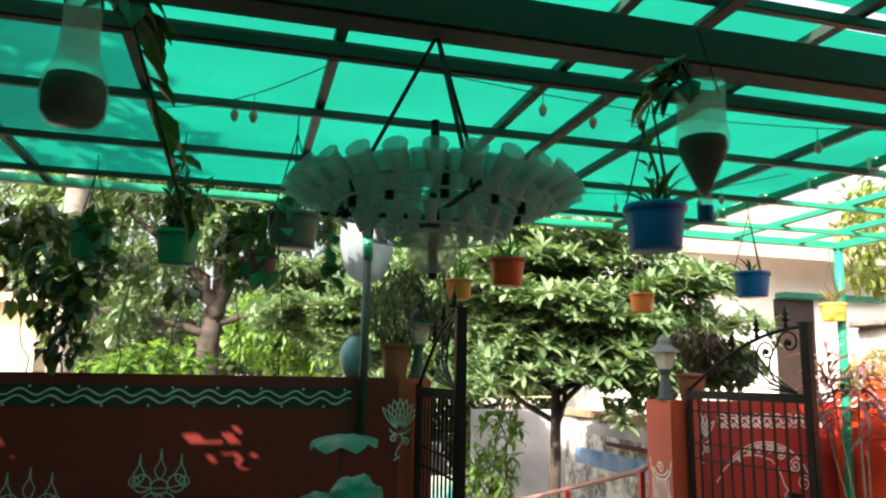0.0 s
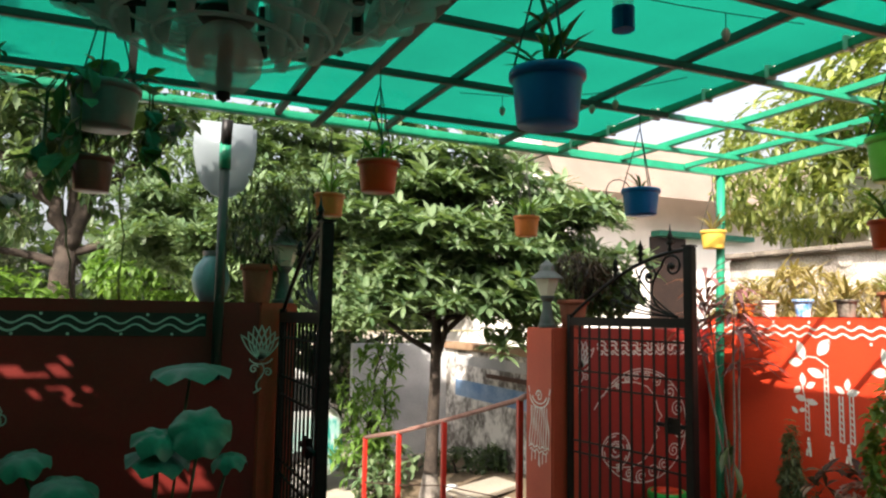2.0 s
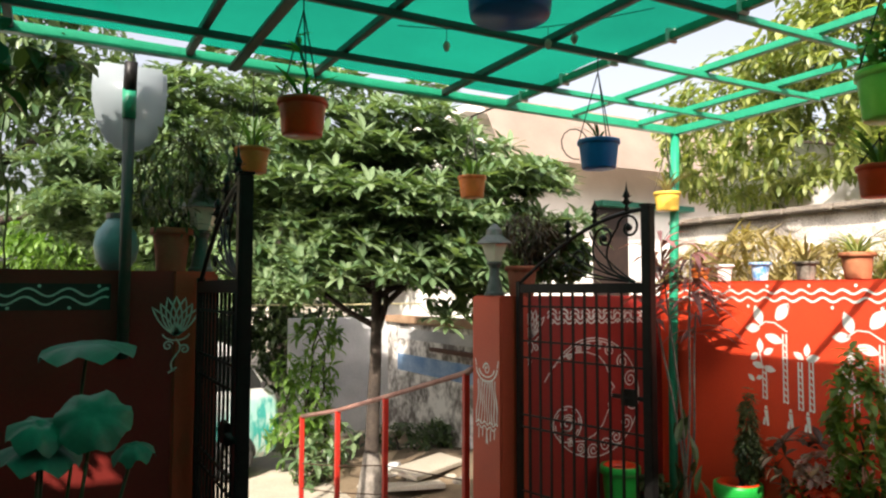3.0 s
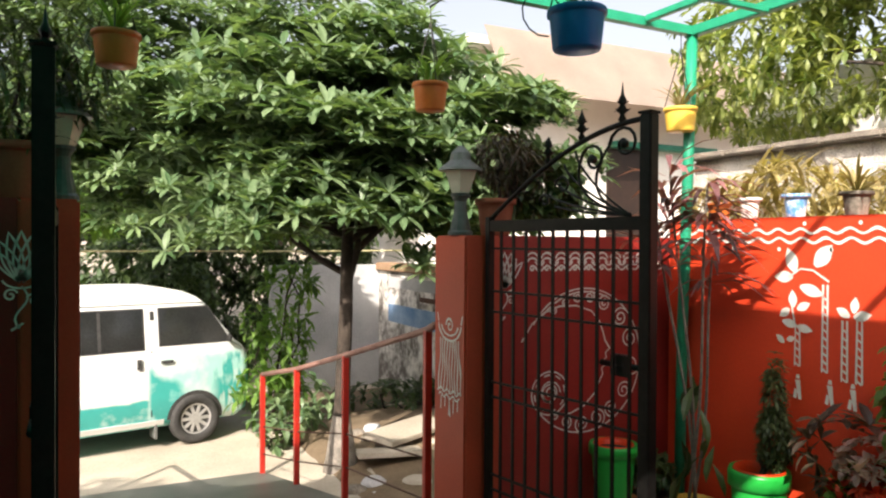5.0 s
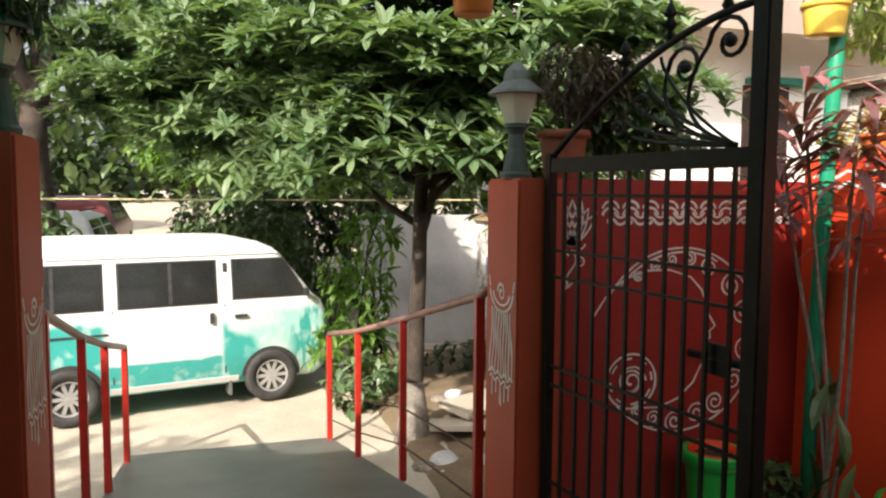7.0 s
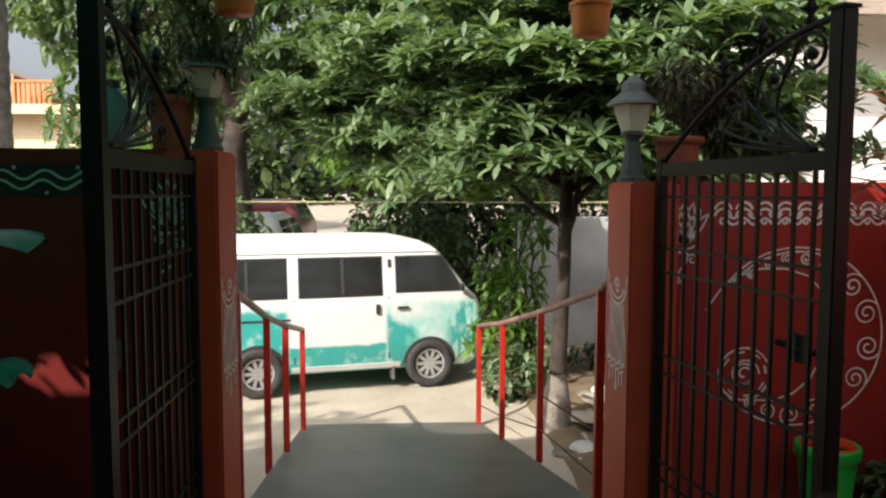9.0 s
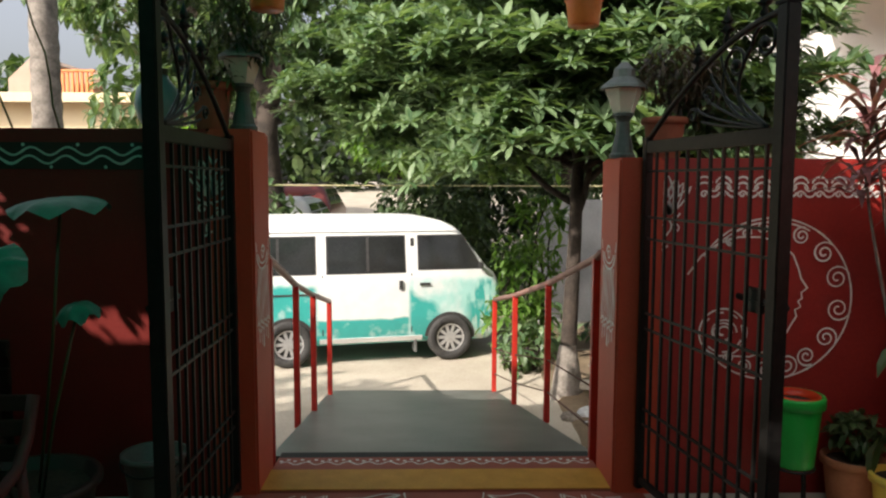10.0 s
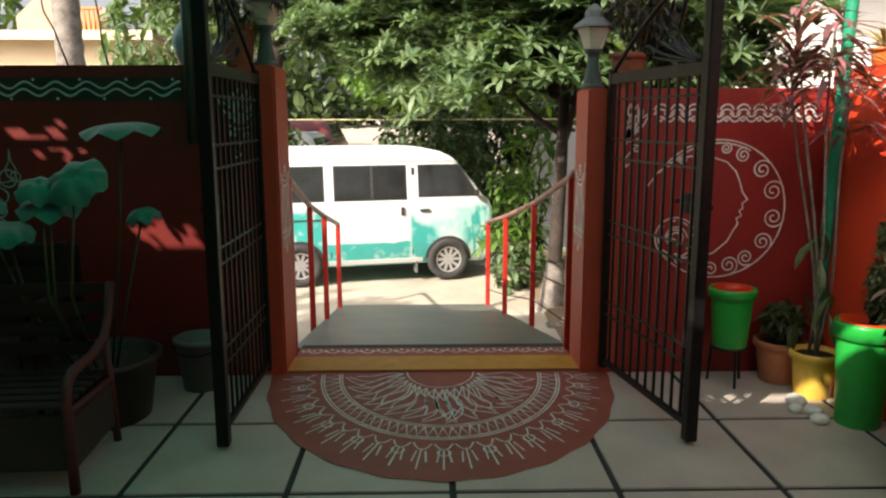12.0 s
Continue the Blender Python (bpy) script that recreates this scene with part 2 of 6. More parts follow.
def tube(points, radius, sides=8, bm=None, taper=1.0, closed=False):
    """A round bar along a line of points."""
    own = bm if bm is not None else bmesh.new()
    pts = [Vector(p) for p in points]
    k, rings = len(pts), []
    side = None
    for i, p in enumerate(pts):
        a, b = pts[(i - 1) % k if closed else max(i - 1, 0)], pts[(i + 1) % k if closed else min(i + 1, k - 1)]
        d = (b - a).normalized()
        if side is None:
            side = d.orthogonal().normalized()
        side = (side - d * side.dot(d))
        side = side.normalized() if side.length > 1e-6 else d.orthogonal().normalized()
        up = d.cross(side)
        r = radius * (1 + (taper - 1) * i / max(k - 1, 1))
        rings.append([own.verts.new(p + r * (math.cos(2 * math.pi * j / sides) * side + math.sin(2 * math.pi * j / sides) * up)) for j in range(sides)])
    for i in range(k if closed else k - 1):
        r0, r1 = rings[i], rings[(i + 1) % k]
        for j in range(sides):
            own.faces.new((r0[j], r0[(j + 1) % sides], r1[(j + 1) % sides], r1[j]))
    if not closed:
        own.faces.new(rings[0][::-1])
        own.faces.new(rings[-1])
    return own


def lathe(profile, sides=24, at=(0, 0, 0), bm=None):
    """A turned body: (radius, height) from below upwards."""
    own = bm if bm is not None else bmesh.new()
    rings = []
    for r, z in profile:
        if r < 1e-5:
            rings.append([own.verts.new((at[0], at[1], at[2] + z))])
        else:
            rings.append([own.verts.new((at[0] + r * math.cos(2 * math.pi * j / sides), at[1] + r * math.sin(2 * math.pi * j / sides), at[2] + z)) for j in range(sides)])
    for a, b in zip(rings, rings[1:]):
        for j in range(sides):
            q = (a[j % len(a)], a[(j + 1) % len(a)], b[(j + 1) % len(b)], b[j % len(b)])
            q = list(dict.fromkeys(q))
            if len(q) > 2:
                own.faces.new(q)
    return own


def bar(a, b, wide, high, bm=None):
    """A straight bar of rectangular section between two points."""
    a, b = Vector(a), Vector(b)
    d = b - a
    own = bm if bm is not None else bmesh.new()
    m = Matrix.Translation((a + b) / 2) @ d.to_track_quat("X", "Z").to_matrix().to_4x4() @ Matrix.Diagonal((d.length, wide, high, 1))
    bmesh.ops.create_cube(own, size=1, matrix=m)
    return own


def prism(outline, depth, bevel=0.0):
    """A flat outline (u, v) in the xz plane, thick along y from 0 to depth."""
    bm = bmesh.new()
    a = [bm.verts.new((u, 0, v)) for u, v in outline]
    b = [bm.verts.new((u, depth, v)) for u, v in outline]
    bm.faces.new(a)
    bm.faces.new(b[::-1])
    k = len(a)
    for i in range(k):
        bm.faces.new((a[i], b[i], b[(i + 1) % k], a[(i + 1) % k]))
    if bevel:
        bmesh.ops.bevel(bm, geom=list(bm.edges), offset=bevel, segments=2, affect="EDGES", clamp_overlap=True)
    return bm


# ---- the setting ----
WALL_L, WALL_R, SIDE_X = 1.905, 1.77, 2.40
YARD = -0.43


def ground_height(x, y):
    """The lane lies below the courtyard and climbs in the distance; rough beds to the right of the ramp."""
    return YARD + 0.06 * max(0.0, min(y, 36.0) - 9.0) + 0.02 * noise.noise((x * 0.5, y * 0.5, 0)) + 0.25 * max(0.0, min(1.0, (x - 0.9) / 1.2)) * max(0.0, 1 - abs(y - 3.2) / 2.2)


def build_ground():
    xs = [-400, -120, -40, -18] + [-12 + 0.5 * i for i in range(49)] + [18, 40, 120, 400]
    ys = [0.3] + [0.6 + 0.4 * i for i in range(40)] + [20, 24, 30, 36, 60, 150, 500]
    verts = [(x, y, ground_height(x, y)) for y in ys for x in xs]
    w = len(xs)
    faces = [(j * w + i, j * w + i + 1, (j + 1) * w + i + 1, (j + 1) * w + i) for j in range(len(ys) - 1) for i in range(w - 1)]
    tagged(raw("ground", verts, faces, GROUND, smooth=True), "pale dusty concrete lane below the courtyard gate", "ground", "", "structure")


build_ground()

# courtyard floor: dark joints below, slabs proud of them
joints = part("floor", box(-5.0, -7.0, -0.25, 2.55, 0.36, -0.008), JOINT)
tagged(joints, "grey stone slab courtyard floor with wide dark joints", "floor", "", "structure")

left_wall = part("wall_left", box(-5.0, 0.0, -0.3, -1.16, 0.2, WALL_L, 0.006), SHADED_RED)
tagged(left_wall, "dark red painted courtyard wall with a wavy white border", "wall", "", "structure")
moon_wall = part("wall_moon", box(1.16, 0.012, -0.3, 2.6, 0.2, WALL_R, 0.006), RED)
tagged(moon_wall, "dark red painted wall with a white crescent moon drawing", "wall", "", "structure")
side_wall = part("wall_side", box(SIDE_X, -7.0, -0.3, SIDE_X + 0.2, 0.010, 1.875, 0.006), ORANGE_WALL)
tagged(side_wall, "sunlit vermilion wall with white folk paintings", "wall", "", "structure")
pillar_l = part("gate_pillar", box(-1.16, -0.004, -0.45, -0.93, 0.37, WALL_L, 0.012), PILLAR_RED)
tagged(pillar_l, "orange-red painted gate pillar with a white lotus", "pillar", "gate pillars", "structure")
pillar_r = part("gate_pillar", box(0.93, -0.004, -0.45, 1.16, 0.37, WALL_R, 0.012), PILLAR_RED)
tagged(pillar_r, "orange-red painted gate pillar with a white lotus on its reveal", "pillar", "gate pillars", "structure")
# the next two walls are unseen; height and dark red keep the corner dim
house_wall = part("wall_house", box(-5.2, -7.2, -0.3, 2.6, -7.0, 3.05), RED)
tagged(house_wall, "unseen dark red wall closing the house side", "wall", "", "structure")
far_left_wall = part("wall_far_left", box(-5.2, -7.0, -0.3, -5.0, 0.2, 3.06), RED)
tagged(far_left_wall, "unseen tall red wall shutting out light from the left", "wall", "", "structure")

# opaque slab added out of view to cut light coming through the net
light_block = part("light_block_roof", box(-5.0, -7.0, 3.07, 0.80, -4.35, 3.20, 0.01), PLASTER)
tagged(light_block, "added roof slab out of view that cuts the net's light", "roof", "", "structure")

# threshold and ramp
threshold = part("threshold", box(-0.93, 0.02, -0.3, 0.93, 0.50, 0.012, 0.004), RANGOLI_RED)
tagged(threshold, "brick-red painted threshold with white dots", "threshold", "", "structure")
part("yellow_stripe", box(-0.93, 0.03, 0.013, 0.93, 0.30, 0.018), YELLOW_PAINT, threshold, "worn yellow painted stripe")


# black strip stands in for the dark drop between threshold and ramp
part("step_shade_strip", box(-0.93, 0.501, -0.06, 0.93, 0.60, 0.004), JOINT, threshold, "black strip standing for the dark drop at the ramp's head")


def build_ramp():
    bm = bmesh.new()
    top = [(-1.0, 0.605, -0.020), (0.99, 0.605, -0.020), (0.62, 3.35, YARD + 0.02), (-1.0, 3.35, YARD + 0.02)]
    a = [bm.verts.new(p) for p in top]
    b = [bm.verts.new((x, y, YARD - 0.1)) for x, y, z in top]
    bm.faces.new(a)
    bm.faces.new(b[::-1])
    for i in range(4):
        bm.faces.new((a[i], b[i], b[(i + 1) % 4], a[(i + 1) % 4]))
    return tagged(part("ramp", bm, CONCRETE), "grey concrete ramp down to the lane", "ramp", "", "structure")


build_ramp()


# ---- shade roof ----
ROOF_Z = 3.035


def build_roof():
    roof = thing("shade_canopy", "green shade-net canopy on a welded steel frame", "canopy", (0, 0, 0))
    z = ROOF_Z
    front, left, edge, right = -0.20, -4.95, 0.82, 2.40

    def front_y(x):
        return front - 0.20 + 0.20 * (x - left) / (right - 0.061 - left)

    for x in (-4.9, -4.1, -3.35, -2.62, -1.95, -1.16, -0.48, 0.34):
        part("rafter", box(x - 0.018, -7.0, z - 0.04, x + 0.018, front_y(x) - 0.03, z - 0.002, 0.004), TUBE_SHADED, roof)
    part("wide_rafter", box(-0.975, -7.0, z - 0.10, -0.925, front - 0.16, z - 0.076, 0.004), TUBE_SHADED, roof)
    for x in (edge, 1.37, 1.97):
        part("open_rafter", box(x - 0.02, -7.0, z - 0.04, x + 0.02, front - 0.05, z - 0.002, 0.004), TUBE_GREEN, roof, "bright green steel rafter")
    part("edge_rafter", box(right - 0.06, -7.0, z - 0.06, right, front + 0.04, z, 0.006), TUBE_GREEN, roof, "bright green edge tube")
    # purlins change to the shaded green tone where the net covers them
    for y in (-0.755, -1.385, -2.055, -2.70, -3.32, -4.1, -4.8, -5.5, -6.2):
        part("purlin", box(left, y - 0.016, z - 0.074, edge - 0.02, y + 0.016, z - 0.042, 0.004), TUBE_SHADED, roof)
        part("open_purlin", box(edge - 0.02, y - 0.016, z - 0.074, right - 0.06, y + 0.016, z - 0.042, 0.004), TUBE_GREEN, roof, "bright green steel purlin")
    part("front_tube", bar((left, front - 0.20, z - 0.028), (right - 0.061, front, z - 0.028), 0.055, 0.052), TUBE_GREEN, roof, "bright green front edge tube")
    part("main_beam", box(left, -3.66, 2.60, right, -3.58, 2.69, 0.006), TUBE_SHADED, roof, "dark green main beam with rust")
    part("lower_chord", box(left, -3.46, 2.60, right, -3.43, 2.63, 0.004), TUBE_SHADED, roof)
    # net, gently sagging between the rafters, with holes near its far left corner; the front tube stays clear of it
    nx, ny = 170, 170
    xs = [left + (edge + 0.01 - left) * i / nx for i in range(nx + 1)]
    grid = [[(x, -7.0 + (7.0 + front_y(x) - 0.075) * j / ny) for x in xs] for j in range(ny + 1)]
    verts = [(x, y, z + 0.014 + 0.010 * noise.noise((x * 2.3, y * 2.3, 3.0))) for row in grid for x, y in row]
    w = nx + 1
    faces = []
    for j in range(ny):
        for i in range(nx):
            x, y = grid[j][i]
            ragged = noise.noise((x * 12.0, y * 15.0, 7.7))
            # holes added out of view so that sun flecks fall on the left wall
            fleck_hole = ((x + 3.76) / 0.20) ** 2 + ((y + 1.43) / 0.14) ** 2 < 1.0 and ragged > 0.06 or ((x + 3.62) / 0.22) ** 2 + ((y + 1.97) / 0.07) ** 2 < 1.0 and ragged > -0.05
            # slit added so that sun reaches the pots by the side wall
            sun_slit = -1.25 < x < 0.0 and -3.32 < y < -3.19
            if not fleck_hole and not sun_slit:
                faces.append((j * w + i, j * w + i + 1, (j + 1) * w + i + 1, (j + 1) * w + i))
    raw("net", verts, faces, NET, roof, "sunlit green shade net", smooth=True)
    part("net_hem", box(edge + 0.022, -7.0, z - 0.03, edge + 0.028, front, z + 0.02), NET, roof)
    for i in range(16):
        y = -6.6 + 0.41 * i
        part("net_tie", box(edge - 0.03, y, z - 0.05, edge + 0.035, y + 0.02, z + 0.024, 0.004), WHITE, roof)
    part("corner_post", tube([(2.37, -0.20, 2.98), (2.365, -0.18, 2.2), (2.35, -0.16, 1.2), (2.345, -0.15, 0.0)], 0.034, 10), TUBE_GREEN, roof, "bright green corner post", True)
    part("wall_post", tube([(-1.41, -0.05, 1.45), (-1.41, -0.05, 2.74)], 0.030, 10), TUBE_SHADED, roof, "dark green post fixed to the wall", True)
    part("post_collar", tube([(-1.41, -0.05, 2.70), (-1.41, -0.05, 2.86)], 0.036, 10), TUBE_GREEN, roof, "", True)
    part("post_tip", tube([(-1.41, -0.05, 2.84), (-1.41, -0.10, 2.99)], 0.034, 10), IRON, roof, "", True)
    for x, y in ((-4.9, -3.62), (2.34, -3.62), (-4.9, -0.3)):
        part("post", tube([(x, y, 0), (x, y, 2.62 if y < -1 else z - 0.06)], 0.035, 10), TUBE_GREEN, roof, "", True)
    return roof


build_roof()


# ---- gates ----
def build_gate(label, hinge, end, flip):
    """An iron leaf from its hinge to its free end; u runs along it, z up."""
    hx, hy = hinge
    d = Vector((end[0] - hx, end[1] - hy, 0))
    width, d = d.length, d.normalized()
    g = thing("iron_gate", label, "gate", (hx, hy, 0), "gate leaves")
    g.rotation_euler = (0, 0, math.atan2(d.y, d.x))
    top, low = 1.82, 0.08
    part("hinge_post", box(-0.02, -0.02, low - 0.03, 0.02, 0.02, top + 0.05, 0.004), IRON, g)
    part("end_post", box(width - 0.03, -0.03, 0.02, width + 0.03, 0.03, 2.29, 0.005), IRON, g)
    part("cap", box(width - 0.036, -0.036, 2.29, width + 0.036, 0.036, 2.302, 0.003), IRON, g)
    part("top_rail", box(0.02, -0.02, top - 0.03, width - 0.03, 0.02, top + 0.03, 0.004), IRON, g)
    part("bottom_rail", box(0.02, -0.015, low, width - 0.03, 0.015, low + 0.035, 0.004), IRON, g)
    for z in (1.70, 1.47, 1.36, 0.98, 0.90, 0.48, 0.40):
        part("cross_bar", box(0.02, -0.005, z - 0.006, width - 0.03, 0.005, z + 0.006), IRON, g)
    n = 11
    for i in range(1, n):
        u = width * i / n
        part("upright_bar", box(u - 0.0065, -0.0065, low + 0.03, u + 0.0065, 0.0065, top - 0.02), IRON, g)
    # arch rising to the end post, with leafy finials
    def rise(f):
        return top + 0.03 + 0.425 * math.sin(math.pi / 2 * f) ** 0.95

    part("arch", tube([(width * i / 18, 0, rise(i / 18)) for i in range(19)], 0.013, 8), IRON, g, "", True)
    for f, h in ((0.42, 0.14), (0.63, 0.16), (0.86, 0.19)):
        u = width * f
        fin = part("finial", lathe([(0.008, 0), (0.020, 0.018), (0.009, 0.04), (0.026, 0.058), (0.010, 0.085), (0.020, 0.105), (0.008, 0.13), (0.0, h)], 8, (u, 0, rise(f))), IRON, g, "spearhead finial", True)
        for k, (dz, r) in enumerate(((0.035, 0.034), (0.075, 0.028))):
            v, q = leaf_cloud([((u, 0, rise(f) + dz), (sx, sy, 0.9), 1.0) for sx, sy in ((1, 0), (-1, 0), (0, 1), (0, -1))], r * 1.6, r * 0.8)
            raw("finial_leaf", v, q, IRON, fin)
    # rods sweeping up from the lower inner corner, some ending in scrolls under the arch
    def sweep(points, radius):
        ctl = [Vector((u, 0, w)) for u, w in points]
        line = []
        for i in range(17):
            q = list(ctl)
            while len(q) > 1:
                q = [a.lerp(b, i / 16) for a, b in zip(q, q[1:])]
            line.append(q[0])
        return tube(line, radius, 6)

    for du, dw, bend in ((0.46, 0.05, 0.01), (0.50, 0.11, 0.01), (0.46, 0.18, 0.02), (0.40, 0.25, 0.03), (0.33, 0.31, 0.04)):
        part("fan_rod", sweep([(width - 0.09, top + 0.035), (width - 0.09 - du * 0.5, top + 0.03 + dw * 0.3), (width - 0.09 - du * 0.95, top + 0.04 + dw * 0.6 + bend), (width - 0.09 - du, top + 0.04 + dw)], 0.006), IRON, g, "", True)
    for du, cu, cz, r0 in ((0.22, 0.13, 0.355, 0.085), (0.30, 0.31, 0.30, 0.075)):
        part("fan_rod", sweep([(width - 0.09, top + 0.04), (width - 0.10 - du, top + 0.09), (width - 0.12 - du, top + 0.22), (width - cu - r0, top + cz)], 0.007), IRON, g, "", True)
        pts = [(width - cu - r0 * (1 - 0.05 * i) * math.cos(0.5 * i), 0, top + cz + r0 * (1 - 0.05 * i) * math.sin(0.5 * i)) for i in range(17)]
        scroll = part("scroll", tube(pts, 0.008, 6), IRON, g, "", True)
        part("scroll_ball", lathe([(0, -0.022), (0.016, -0.015), (0.022, 0), (0.016, 0.015), (0, 0.022)], 8, (width - cu, 0, top + cz)), IRON, scroll, "", True)
    for cu, cz, r0 in ((0.50, 0.19, 0.05), (0.62, 0.12, 0.036)):
        part("scroll", tube([(width - cu - r0 * (1 - 0.05 * i) * math.cos(0.5 * i), 0, top + cz + r0 * (1 - 0.05 * i) * math.sin(0.5 * i)) for i in range(15)], 0.006, 6), IRON, g, "", True)
    part("bolt", tube([(width - 0.28, flip * 0.03, 1.18), (width + 0.02, flip * 0.03, 1.18)], 0.014, 8), IRON, g, "sliding bolt", True)
    part("bolt_plate", box(width - 0.22, flip * 0.03 - 0.012, 1.13, width - 0.12, flip * 0.03 + 0.012, 1.23, 0.004), IRON, g)
    return g



# ---- handrails ----
def build_rail(label, posts, near, rods=()):
    r = thing("handrail", label, "handrail", (0, 0, 0), "ramp handrails")
    tops = [(x, y, z + h) for x, y, z, h in posts]
    part("top_bar", tube([near] + tops, 0.022, 10), RAIL_TOP, r, "worn metal top bar", True)
    for x, y, z, h in posts:
        part("post", box(x - 0.022, y - 0.022, z - 0.05, x + 0.022, y + 0.022, z + h, 0.004), RAIL_RED, r)
    for up in rods:
        part("lower_rod", tube([(x, y, z + up) for x, y, z, h in posts], 0.006, 6), RUST, r, "thin rusty rod", True)
    return r


build_rail("red steel handrail beside the planted bed", [(0.93, 0.46, 0.0, 1.21), (0.87, 1.75, -0.15, 1.03), (0.71, 2.50, -0.29, 0.96), (0.605, 3.26, -0.41, 0.92)], (0.935, 0.38, 1.245), (0.19, 0.44))
build_rail("red steel handrail on the open side of the ramp", [(-0.97, 0.50, 0.0, 1.20), (-1.02, 1.65, -0.15, 1.03), (-0.98, 2.2, -0.25, 0.97), (-0.97, 3.10, -0.40, 0.92)], (-0.97, 0.36, 1.25))


# ---- foliage ----
def leaf_cloud(spots, length, width, fold=0.25, droop=0.25):
    """Leaf blades (base, direction, size) as bent, folded strips of four quads."""
    verts, faces = [], []
    for base, way, size in spots:
        base, way = Vector(base), Vector(way).normalized()
        side = way.cross(Vector((0, 0, 1)))
        side = side.normalized() if side.length > 1e-3 else Vector((1, 0, 0))
        up = side.cross(way)
        L, W = length * size, width * size
        k = len(verts)
        for s, w, dz in ((0.0, 0.12, 0), (0.45, 1.0, -0.10 * droop), (0.75, 0.8, -0.45 * droop)):
            c = base + way * (L * s) + up * (L * dz)
            verts += [c - side * (W * w / 2) + up * (fold * W * w * 0.5), c, c + side * (W * w / 2) + up * (fold * W * w * 0.5)]
        verts.append(base + way * L - up * (L * droop))
        for r in (0, 1):
            a = k + 3 * r
            faces += [(a, a + 1, a + 4, a + 3), (a + 1, a + 2, a + 5, a + 4)]
        faces += [(k + 6, k + 7, k + 9), (k + 7, k + 8, k + 9)]
    return verts, faces


build_gate("open black iron gate leaf with scrolls before the moon wall", (1.06, -0.04), (1.255, -1.05), 1)
build_gate("open black iron gate leaf with scrolls before the dark wall", (-1.03, -0.06), (-1.035, -1.05), -1)


def unit(rng):
    v = Vector((rng.gauss(0, 1), rng.gauss(0, 1), rng.gauss(0, 1)))
    return v.normalized()


def whorls(rng, centres, count, tilt=0.45, spread=0.25):
    """Rosettes of leaves round a twig's end."""
    spots = []
    for c, axis, size in centres:
        axis = Vector(axis).normalized()
        a = axis.orthogonal().normalized()
        b = axis.cross(a)
        turn = rng.uniform(0, 6.28)
        for i in range(count):
            t = turn + 2 * math.pi * i / count + rng.uniform(-0.2, 0.2)
            way = a * math.cos(t) + b * math.sin(t) + axis * (tilt + rng.uniform(-spread, spread))
            spots.append((c, way, size * rng.uniform(0.8, 1.15)))
    return spots


def crown_points(rng, lobes, count):
    """Twig ends on and in a few overlapping lobes (centre, radii)."""
    pts = []
    weights = [r[0] * r[1] * r[2] for _, r in lobes]
    for _ in range(count):
        c, r = rng.choices(lobes, weights)[0]
        u = unit(rng)
        q = rng.uniform(0.45, 1.0) ** 0.5
        p = Vector(c) + Vector((u.x * r[0], u.y * r[1], u.z * r[2])) * q
        if noise.noise(p * 0.9) > -0.28:
            pts.append((p, u))
    return pts


def limb(rng, a, b, r0, r1, wobble=0.08, n=8, rise=0.0):
    a, b = Vector(a), Vector(b)
    pts = []
    for i in range(n + 1):
        s = i / n
        pts.append(a.lerp(b, s) + Vector((rng.uniform(-1, 1), rng.uniform(-1, 1), 0.3 * rng.uniform(-1, 1))) * wobble * (0 < i < n) - Vector((b.x - a.x, b.y - a.y, 0)) * (rise * math.sin(math.pi * s)))
    return tube(pts, r0, 10, taper=r1 / r0)


